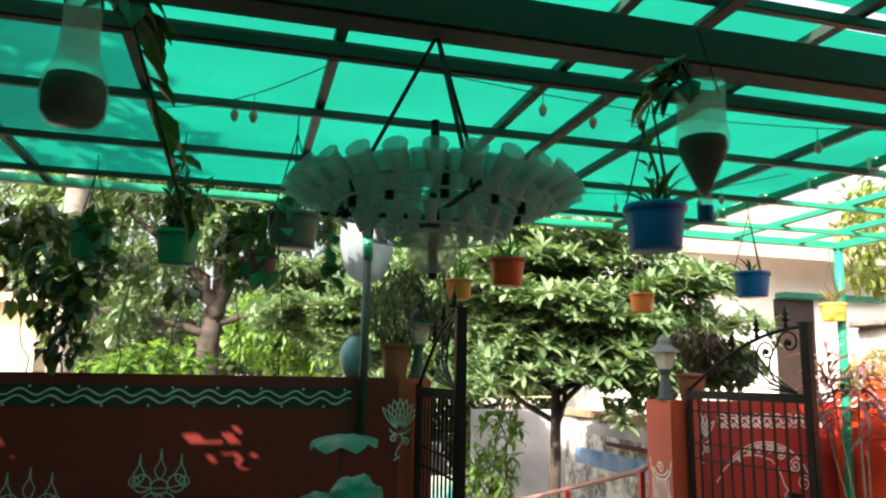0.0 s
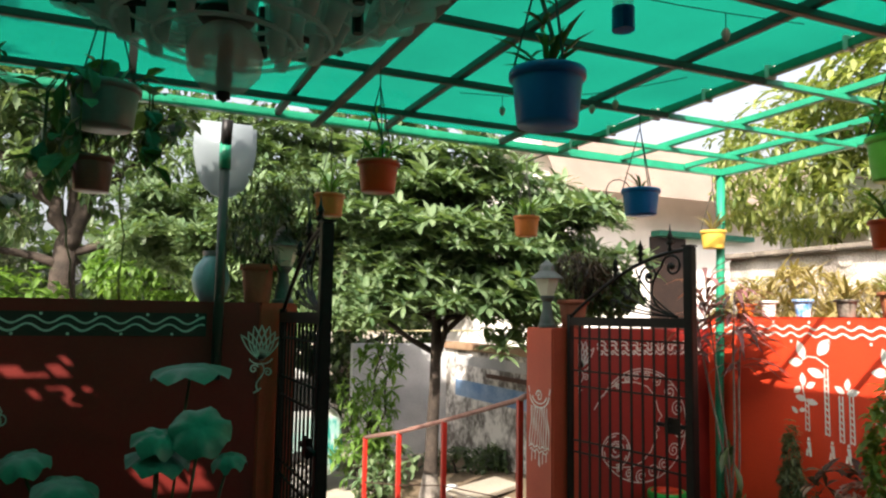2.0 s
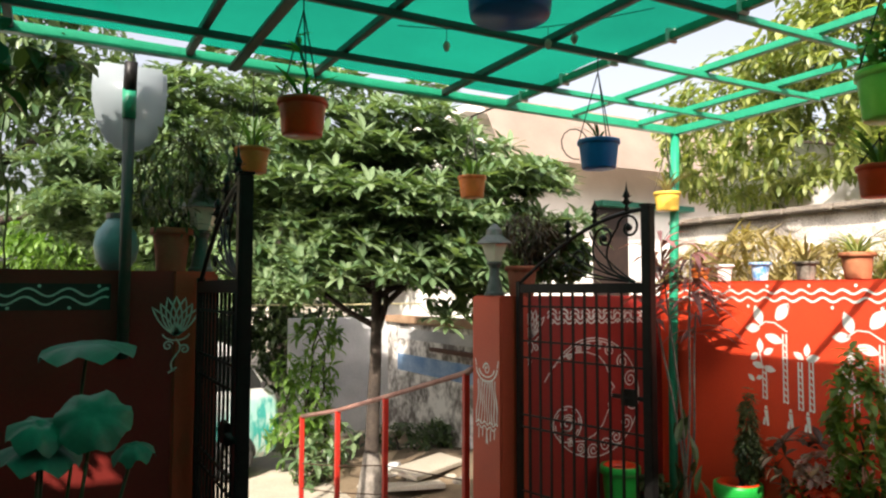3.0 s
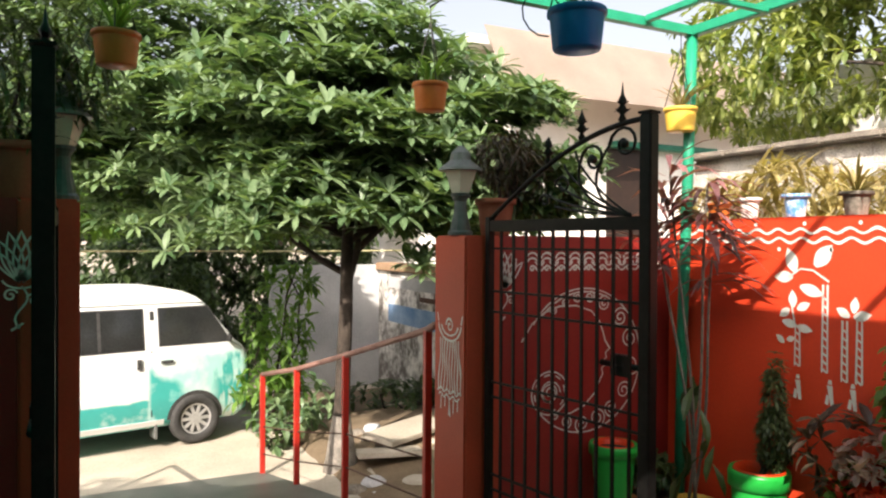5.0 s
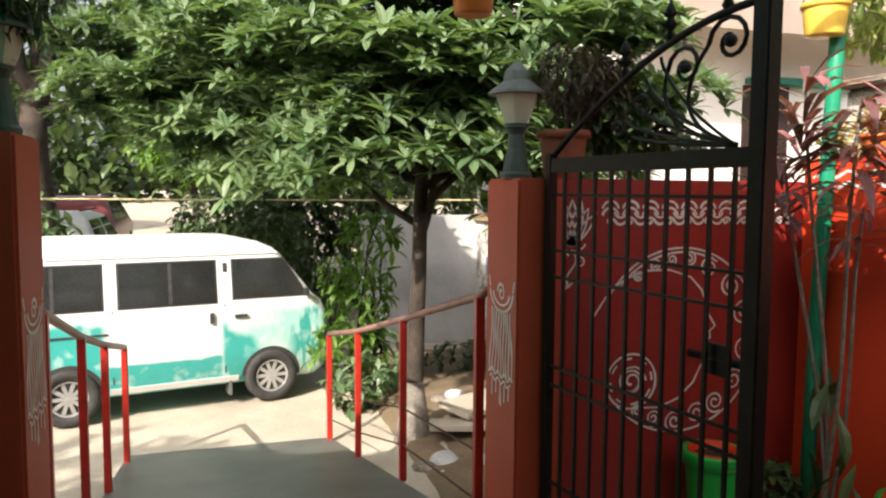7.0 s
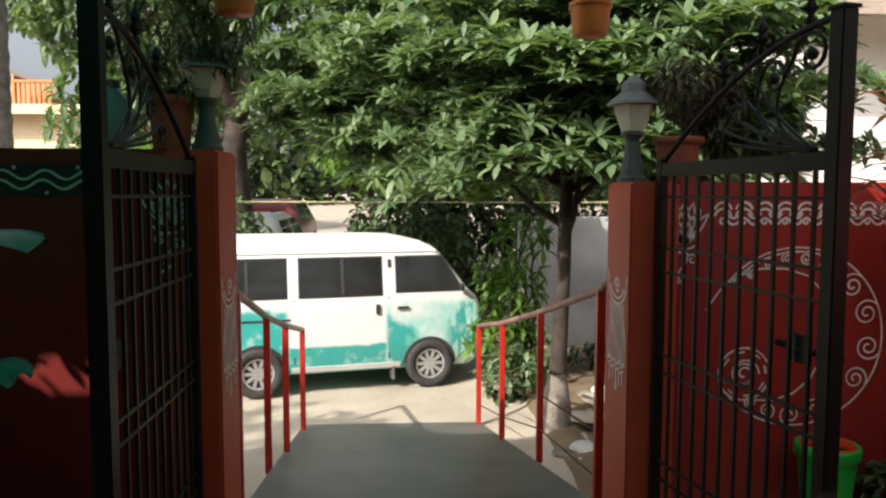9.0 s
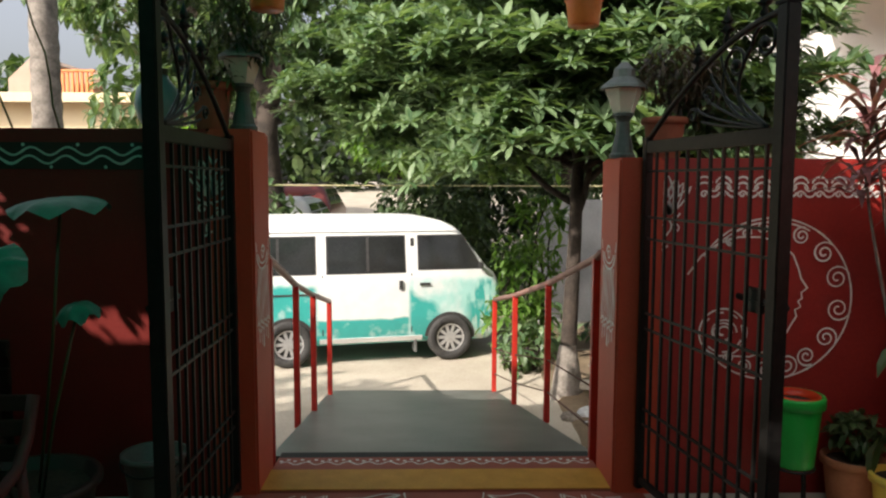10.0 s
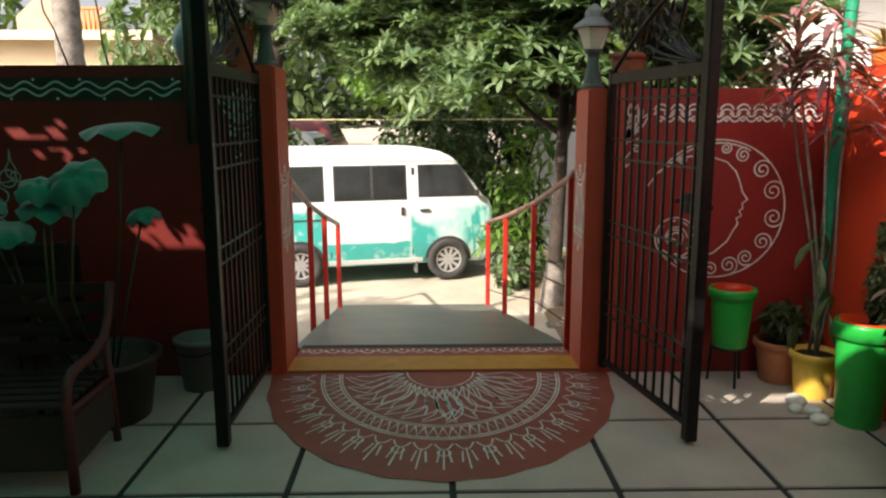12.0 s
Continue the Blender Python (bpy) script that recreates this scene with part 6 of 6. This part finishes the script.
# ---- bed beside the ramp, shrubs, rubble ----
build_bush("shrub", "tall airy fresh green shrub behind the handrail", (1.18, 4.75, YARD), [((0.0, 0.0, 0.9), (0.34, 0.30, 0.45)), ((-0.15, -0.1, 0.45), (0.42, 0.35, 0.38)), ((0.1, 0.0, 1.55), (0.30, 0.28, 0.40)), ((0.22, 0.1, 2.05), (0.16, 0.16, 0.22)), ((-0.28, 0.0, 1.25), (0.20, 0.2, 0.22))], 210, LEAF_LIME, 0.16, 0.055, 81, leaves=5)
build_bush("shrub", "low leafy plant at the foot of the handrail", (1.0, 4.1, YARD), [((0.0, 0.0, 0.30), (0.34, 0.28, 0.24)), ((0.35, 0.3, 0.42), (0.28, 0.25, 0.3)), ((-0.2, -0.15, 0.2), (0.18, 0.16, 0.2))], 60, LEAF_MAIN, 0.15, 0.06, 82, leaves=5)
build_bush("shrub", "dark undergrowth beneath the tree", (2.6, 4.9, YARD), [((0.0, 0.0, 0.22), (0.8, 0.4, 0.22)), ((1.3, 0.3, 0.3), (0.7, 0.4, 0.32))], 300, LEAF_DARK, 0.13, 0.05, 83)
build_bush("shrub", "dark green shrub behind the van", (0.9, 7.6, YARD), [((-0.6, 0.2, 1.1), (0.7, 0.5, 0.95)), ((0.1, 0.0, 0.6), (0.5, 0.4, 0.5))], 420, LEAF_DARK, 0.15, 0.055, 84)
xs, ys = [0.95 + 0.25 * i for i in range(26)], [0.5 + 0.25 * i for i in range(26)]
verts = [(x, y, ground_height(x, y) + 0.02 + 0.05 * noise.noise((x * 2.1, y * 2.1, 5)) + 0.02 * noise.noise((x * 7, y * 7, 5)) - (0.2 if i in (0, 25) or j in (0, 25) else 0)) for j, y in enumerate(ys) for i, x in enumerate(xs)]
tagged(raw("earth_bed", verts, [(j * 26 + i, j * 26 + i + 1, (j + 1) * 26 + i + 1, (j + 1) * 26 + i) for j in range(25) for i in range(25)], EARTH, smooth=True), "bare brown earth bed beside the ramp", "earth", "", "structure")
rng = random.Random(91)
for i in range(22):
    x, y = rng.uniform(1.05, 2.7), rng.uniform(2.0, 4.0)
    s = rng.uniform(0.04, 0.11)
    bm = bmesh.new()
    bmesh.ops.create_icosphere(bm, subdivisions=2, radius=s)
    off = Vector((x * 3, y * 3, 0))
    for v in bm.verts:
        v.co *= 1 + 0.5 * noise.noise(v.co * 7 + off)
        v.co.z *= 0.55
    ob = part("rubble_stone", bm, rng.choice((STONE, GREY_PLASTER, GROUND)))
    ob.location = (x, y, ground_height(x, y) + s * 0.25)
    tagged(ob, "rough pale stone in the planted bed", "stone", "rubble stones")
for x, y, w, d, tilt, turn in ((2.0, 3.1, 0.95, 0.36, 7, 28), (1.65, 2.75, 0.6, 0.3, -6, -15)):
    s = part("broken_slab", box(-w / 2, -d / 2, -0.025, w / 2, d / 2, 0.025, 0.008), GROUND)
    s.matrix_world = pose(x, y, ground_height(x, y) + 0.10, tilt, 0, turn)
    tagged(s, "broken pale slab lying in the bed", "slab", "broken slabs")

# ---- beyond the lane ----
far_wall = part("boundary_wall", box(1.6, 7.0, YARD - 0.2, 3.35, 7.18, 1.38, 0.01), GREY_PLASTER)
tagged(far_wall, "weathered grey-white plaster wall across the lane", "wall", "", "structure")
lane_wall = part("boundary_wall", box(3.25, 2.4, YARD - 0.2, 3.43, 6.995, 1.30, 0.01), DAPPLED_PLASTER)
tagged(lane_wall, "sun-dappled plaster wall with tan coping and faded blue band", "wall", "", "structure")
part("coping", box(3.19, 2.4, 1.301, 3.47, 6.99, 1.42, 0.015), RUSTY_TAN, lane_wall, "rusty tan coping")
part("blue_band", box(3.244, 2.5, 0.56, 3.249, 6.6, 0.82), FADED_BLUE, lane_wall, "faded blue painted band")
part("brown_ledge", box(3.19, 2.5, 0.93, 3.249, 5.4, 0.99, 0.006), RUST, lane_wall, "brown iron ledge")
part("grey_band", box(3.244, 2.5, 1.06, 3.249, 6.6, 1.22), GREY_PLASTER, lane_wall, "grey-blue painted band")
rope = thing("washing_line", "pale yellow rope strung across the lane", "rope", (0, 0, 0))
part("line", tube([(-9, 8.05, 1.62), (-4, 8.05, 1.58), (-1, 8.05, 1.575), (2.5, 7.6, 1.58), (4.0, 7.2, 1.6)], 0.012, 6), ROPE, rope, "", True)


def build_house(name, label, x0, y0, x1, y1, z1, wall, roof, windows, trim=None):
    h = thing(name, label, "house", ((x0 + x1) / 2, (y0 + y1) / 2, YARD))
    w, d, t = (x1 - x0) / 2, (y1 - y0) / 2, z1 - YARD
    part("wall", box(-w, -d, -0.3, w, d, t, 0.01), wall, h)
    part("roof", box(-w - 0.4, -d - 0.4, t, w + 0.4, d + 0.4, t + 0.16, 0.01), roof, h, "flat overhanging roof slab")
    for u, z, ww, hh in windows:
        win = part("window", box(u - ww / 2 - 0.06, -d - 0.04, z - 0.06, u + ww / 2 + 0.06, -d + 0.02, z + hh + 0.06, 0.005), trim or PLASTER, h, "painted window frame")
        part("pane", box(u - ww / 2, -d - 0.048, z, u + ww / 2, -d - 0.04, z + hh), CAR_GLASS, win, "dark window pane")
    return h


hl = build_house("house", "cream house with a small orange balcony", -15.0, 13.0, -6.6, 19.0, 3.36, CREAM, TAN_ROOF, ((-2.0, 1.0, 1.2, 1.3), (1.5, 1.0, 1.2, 1.3)))
ORANGE_TRIM = material("orange_paint", (0.62, 0.20, 0.06), (0.74, 0.28, 0.09), 0.6, scale=4)
part("edge_band", box(-4.65, -3.46, 3.76, 4.65, -3.41, 3.97, 0.01), CREAM, hl, "cream painted slab edge")
upper = part("upper_storey", prism([(1.45, 3.951), (2.55, 3.951), (2.55, 4.62), (2.05, 4.86), (1.45, 4.32)], 2.4), TAN_ROOF, hl, "tan gabled upper room")
upper.location = (0, -3.0, 0)
part("balcony_wall", box(2.56, -2.9, 3.951, 3.45, -2.8, 4.52, 0.01), TAN_ROOF, hl, "tan balcony wall")
for k in range(8):
    part("baluster", box(2.60 + 0.105 * k, -3.2, 3.951, 2.655 + 0.105 * k, -3.15, 4.44), ORANGE_TRIM, hl, "orange balcony baluster")
part("balcony_rail", box(2.56, -3.22, 4.44, 3.45, -3.13, 4.50, 0.01), ORANGE_TRIM, hl, "orange balcony rail")
hr = build_house("house", "white house with a tan sloping awning", 6.1, 9.0, 14.5, 15.0, 5.5, PLASTER, PLASTER, ((3.0, 2.2, 1.0, 1.3),))
bm = bmesh.new()
q = [bm.verts.new(p) for p in ((-4.3, -4.3, 4.9), (4.5, -4.3, 4.9), (4.5, -3.42, 6.3), (-4.3, -3.42, 6.3))]
bm.faces.new(q)
bmesh.ops.solidify(bm, geom=list(bm.faces), thickness=0.08)
part("awning", bm, PALE_TAN, hr, "tan sloping awning")
door = part("door", box(-1.0, -3.05, 0.9, 0.05, -2.97, 4.2, 0.01), WOOD_DARK, hr, "dark brown upper door")
part("door_canopy", box(-0.95, -3.3, 4.22, 2.0, -2.98, 4.34, 0.01), LOTUS_TEAL, hr, "teal canopy over the door")
# retaining wall and hillside trees beyond the side wall
rubble = part("retaining_wall", box(4.6, -4.0, YARD, 5.0, 1.95, 2.55, 0.02), PALE_RUBBLE)
tagged(rubble, "pale weathered plaster retaining wall behind the courtyard", "wall", "", "structure")
for k in range(12):
    y0 = -4.05 + 0.5 * k
    dz = 0.04 * noise.noise((k * 0.7, 0, 0))
    part("coping_stone", box(4.46 + dz, y0 + 0.01, 2.551, 5.05, y0 + 0.49, 2.61 + dz * 0.4, 0.015), STONE, rubble)
rng = random.Random(95)
verts, faces = [], []
bm = bmesh.new()
bmesh.ops.create_icosphere(bm, subdivisions=2, radius=1.0)
bm.verts.index_update()
ball = [v.co.copy() for v in bm.verts]
ball_faces = [tuple(v.index for v in f.verts) for f in bm.faces]
bm.free()
for i in range(90):
    y0, z0, s = rng.uniform(-4.0, 1.8), rng.uniform(YARD + 1.2, 2.5), rng.uniform(0.05, 0.16)
    base = len(verts)
    for c in ball:
        q = c * (1 + 0.35 * noise.noise(c * 1.7 + Vector((y0, z0, 0))))
        verts.append((4.62 + q.x * s * 0.4, y0 + q.y * s * 1.2, z0 + q.z * s * 0.8))
    faces += [tuple(base + k for k in f) for f in ball_faces]
raw("stones", verts, faces, PALE_RUBBLE, rubble, "rough pale stones", "stuff")
back_wall = part("boundary_wall", box(7.3, -4.5, YARD, 7.5, 3.6, 3.9, 0.02), PLASTER)
tagged(back_wall, "whitewashed wall behind the hillside shrubs", "wall", "", "structure")
build_bush("shrub", "yellow-green leafy shrub hanging over the retaining wall", (5.3, -1.6, YARD), [((0.0, 0.0, 3.9), (0.6, 0.9, 0.5)), ((-0.4, 1.3, 3.5), (0.4, 0.6, 0.35)), ((0.0, -1.4, 3.6), (0.5, 0.7, 0.5))], 240, LEAF_YELLOW, 0.17, 0.065, 161)


build_bush("shrub", "dry straw-coloured shrub in front of the pale wall", (3.5, -0.7, YARD), [((0.0, 0.0, 2.30), (0.35, 0.5, 0.26)), ((0.1, 0.8, 2.48), (0.3, 0.35, 0.28)), ((0.2, 1.5, 2.36), (0.3, 0.3, 0.3))], 330, LEAF_DRY, 0.20, 0.030, 141)
build_bush("shrub", "dry grassy shrub in front of the pale wall", (3.6, -2.2, YARD), [((0.0, 0.0, 2.45), (0.35, 0.5, 0.34)), ((0.0, 0.9, 2.25), (0.3, 0.3, 0.3))], 300, LEAF_YELLOW, 0.20, 0.04, 142)


def build_tree(label, at, height, lobes, count, mat, seed, radius=0.14, length=0.2, width=0.09, bark=BARK, leaves=7):
    rng = random.Random(seed)
    t = thing("tree", label, "tree", at)
    line = [(0.06 * math.sin(k), 0.05 * math.cos(1.7 * k), height * k / 6 - (0.2 if k == 0 else 0)) for k in range(7)]
    part("trunk", tube(line, radius, 12, taper=0.6), bark, t, "", True)
    for k, (c, r) in enumerate(lobes):
        part("limb", limb(rng, Vector(line[6]) - Vector((0, 0, 0.12 * k)), c, radius * (0.58 if k < 2 else 0.34), radius * 0.12, 0.10, 9, 0.22), bark, t, "", True)
    pts = crown_points(rng, lobes, count)
    v, f = leaf_cloud(whorls(rng, [(p, u + Vector((0, 0, 0.4)), rng.uniform(0.7, 1.3)) for p, u in pts], leaves, 0.3, 0.4), length, width)
    raw("crown", v, f, mat, t, "", "stuff")
    return t


build_tree("thick-trunked forking tree behind the courtyard wall", (-2.75, 9.0, YARD), 3.4, [((-1.6, 0.0, 5.2), (1.8, 1.5, 1.3)), ((1.2, 0.3, 5.0), (1.6, 1.4, 1.2)), ((0.0, 0.5, 6.4), (2.2, 1.6, 1.3)), ((1.6, -0.5, 3.6), (1.0, 0.9, 0.6)), ((-1.9, -0.2, 3.4), (1.0, 0.8, 0.9))], 1900, LEAF_MAIN, 101, 0.30, 0.26, 0.09)
build_tree("large leafy tree at the end of the lane", (3.0, 12.5, YARD + 0.15), 3.6, [((0.0, 0.0, 4.2), (3.0, 1.8, 1.9)), ((-2.0, 0.0, 3.2), (1.6, 1.4, 1.4)), ((2.5, 0.0, 3.6), (2.0, 1.5, 1.7)), ((0.0, 0.0, 6.4), (2.6, 1.7, 1.5))], 1500, LEAF_DARK, 102, 0.25, 0.30, 0.11)
build_tree("tall dark tree beside the far lane", (-5.6, 13.0, YARD + 0.18), 3.8, [((0.8, 0.0, 4.8), (1.6, 1.5, 1.6)), ((-1.9, 0.0, 6.2), (1.6, 1.2, 0.7)), ((0.6, 0.0, 6.9), (2.2, 1.5, 1.2))], 800, LEAF_MAIN, 103, 0.2, 0.30, 0.11)
build_tree("sunlit yellow-green tree above the pale wall", (6.6, 0.5, 2.0), 1.6, [((0.0, 0.0, 2.4), (1.4, 1.9, 1.3)), ((0.0, -1.9, 2.0), (1.3, 1.6, 1.2)), ((0.0, 2.0, 2.0), (1.3, 1.5, 1.1)), ((-0.6, -0.8, 1.7), (0.9, 1.6, 0.6)), ((-0.9, 0.6, 1.5), (0.8, 1.0, 0.5)), ((0.4, -0.6, 3.8), (1.4, 2.2, 0.9))], 4200, LEAF_YELLOW, 104, 0.12, 0.16, 0.055)
build_tree("sunlit yellow-green tree on the higher bank", (7.6, -3.0, 2.0), 2.2, [((0.0, 0.0, 3.2), (1.8, 2.0, 1.7)), ((-0.6, 1.2, 4.4), (1.7, 1.8, 1.2)), ((-0.8, -0.6, 1.8), (1.0, 1.6, 0.9)), ((-1.6, 1.6, 1.4), (0.8, 1.4, 0.8))], 3200, LEAF_YELLOW, 105, 0.13, 0.17, 0.06)
bank = part("bank", box(5.0, -6.0, YARD, 30.0, 1.95, 2.0, 0.05), EARTH)
tagged(bank, "raised earth bank behind the pale wall", "bank", "", "structure")
for k, (x, y, mat, sc) in enumerate(((-9.6, 6.2, LEAF_LIME, 1.0), (-3.75, 6.6, LEAF_LIME, 1.1), (-2.9, 6.4, LEAF_MAIN, 0.8), (-14.0, 10.5, LEAF_MAIN, 1.1), (-4.4, 9.8, LEAF_DARK, 1.3), (1.2, 9.8, LEAF_DARK, 0.9), (2.8, 9.2, LEAF_DARK, 1.2), (-11.5, 8.5, LEAF_MAIN, 1.0), (0.35, 9.3, LEAF_DARK, 0.95), (-0.25, 10.6, LEAF_MAIN, 0.9))):
    build_bush("shrub", ("fresh green", "dense green", "bushy green", "leafy green", "dark green", "shaded dark green", "dark green", "tall green", "shaded dark green", "dense green")[k] + " shrub growing along the lane", (x, y, YARD), [((0.0, 0.0, 1.3 * sc), (1.0 * sc, 0.6, 1.2 * sc)), ((-0.6, 0.1, 0.9 * sc), (0.7, 0.5, 0.8 * sc)), ((0.6, 0.0, 1.9 * sc), (0.6 * sc, 0.5, 0.7 * sc))], 560, mat, 0.19, 0.075, 110 + k)


def build_overhang():
    """An unseen crown added to shade the canopy's far side; a clear lane stays open in it towards the net's holes."""
    rng = random.Random(151)
    t = thing("tree", "unseen loose-crowned tree added to shade the canopy", "tree", (-6.1, -2.6, YARD))
    part("trunk", tube([(0, 0, -0.2), (0.05, 0.02, 1.5), (0.15, 0.05, 3.0), (0.5, 0.1, 4.4)], 0.16, 12, taper=0.6), BARK, t, "", True)
    for c in ((1.0, 0.2, 5.0), (1.9, -0.4, 4.9), (0.9, -1.2, 5.1), (-0.3, 0.4, 5.6)):
        part("limb", limb(rng, (0.45, 0.1, 4.2), c, 0.07, 0.02, 0.1), BARK, t, "", True)
    lobes = [((1.0, 0.2, 5.0), (1.1, 0.9, 0.6)), ((0.9, -1.2, 5.1), (1.0, 1.0, 0.6)), ((-0.3, 0.4, 5.5), (1.0, 1.2, 0.6)), ((1.9, -0.4, 4.9), (0.6, 0.7, 0.4))]
    pts = []
    for p, u in crown_points(rng, lobes, 360):
        q = p + Vector((-6.1, -2.6, YARD))
        clear = True
        for hole in (Vector((-3.76, -1.43, ROOF_Z)), Vector((-3.62, -1.97, ROOF_Z))):
            d = (q - hole) - SUN_WAY * (q - hole).dot(SUN_WAY)
            clear = clear and d.length > 0.34
        if clear:
            pts.append((p, u))
    v, f = leaf_cloud(whorls(rng, [(p, u, rng.uniform(0.7, 1.2)) for p, u in pts], 6, 0.3, 0.4), 0.19, 0.08)
    raw("crown", v, f, LEAF_DARK, t, "", "stuff")


build_overhang()


def build_palm():
    rng = random.Random(120)
    p = thing("palm_tree", "tall palm with a pale ringed trunk", "palm tree", (-4.24, 4.54, YARD))
    prof = []
    for k in range(60):
        z = 6.4 * k / 59
        prof.append((0.17 - 0.05 * z / 6.4 + 0.012 * (k % 2), z - 0.05))
    part("trunk", lathe(prof, 14), PALE_BARK, p, "pale ringed trunk", True)
    for k in range(14):
        a = 2 * math.pi * k / 14 + rng.uniform(-0.2, 0.2)
        line = [Vector((math.cos(a) * 2.0 * s, math.sin(a) * 2.0 * s, 6.35 + 0.9 * s - 2.0 * s * s)) for s in [i / 9 for i in range(10)]]
        spots = [(q, Vector((-math.sin(a), math.cos(a), -0.5)) * sd + Vector((math.cos(a), math.sin(a), 0)) * 0.6, 1.0) for q in line[1:] for sd in (1, -1)]
        fr = part("frond", tube(line, 0.018, 5, taper=0.3), LEAF_LIME, p)
        v, f = leaf_cloud(spots, 0.55, 0.05)
        raw("leaflets", v, f, LEAF_MAIN, fr, "", "stuff")


build_palm()


build_tree("rounded green tree far up the lane", (-1.0, 22.0, YARD + 0.72), 2.4, [((0.0, 0.0, 3.2), (2.0, 1.5, 1.6)), ((1.6, 0.0, 2.4), (1.2, 1.0, 1.2))], 500, LEAF_LIME, 106, 0.16, 0.34, 0.13)
build_tree("rounded green tree by the bend of the lane", (-7.5, 21.0, YARD + 0.66), 2.4, [((0.0, 0.0, 3.4), (2.2, 1.5, 1.8)), ((-1.6, 0.0, 2.6), (1.3, 1.0, 1.3))], 500, LEAF_MAIN, 107, 0.16, 0.34, 0.13)


def tree_line():
    """A far belt of woods closing the view all round, one mesh of leaf clumps."""
    rng = random.Random(130)
    spots = []
    for _ in range(22000):
        a = rng.uniform(-0.15, math.pi + 0.15)
        d = rng.uniform(34, 44)
        h = 5.5 + 3.0 * noise.noise((a * 6, 0, 0)) + 1.5 * noise.noise((a * 21, 3, 0))
        spots.append(((d * math.cos(a), d * math.sin(a), YARD + 1.4 + rng.uniform(0, 1) * h), unit(rng) + Vector((0, 0, 0.4)), rng.uniform(0.7, 1.5)))
    v, f = leaf_cloud(spots, 0.75, 0.42)
    tagged(raw("distant_woods", v, f, LEAF_DARK), "distant green woods beyond the lane", "woods", "", "stuff")


tree_line()

# ---- floor slabs ----
PX, PY, GAP = 0.72, 0.749, 0.030
shared = {}
for i in range(-7, 4):
    for j in range(0, 10):
        x0, x1 = 0.07 + PX * i + GAP / 2, 0.07 + PX * (i + 1) - GAP / 2
        x0, x1 = max(x0, -4.99), min(x1, SIDE_X - 0.004)
        y1, y0 = -PY * j - (GAP / 2 if j else 0.004), -PY * (j + 1) + GAP / 2
        y0 = max(y0, -6.99)
        w, d = round(x1 - x0, 4), round(y1 - y0, 4)
        if w < 0.05 or d < 0.05:
            continue
        if (w, d) not in shared:
            ob = part("slab", box(-w / 2, -d / 2, -0.03, w / 2, d / 2, 0.0, 0.003), SLAB, joints)
            shared[(w, d)] = ob.data
        else:
            ob = new("slab", shared[(w, d)])
            ob.parent = joints
        ob.location = ((x0 + x1) / 2, (y0 + y1) / 2, 0.0005 * ((i * 7 + j * 3) % 4))
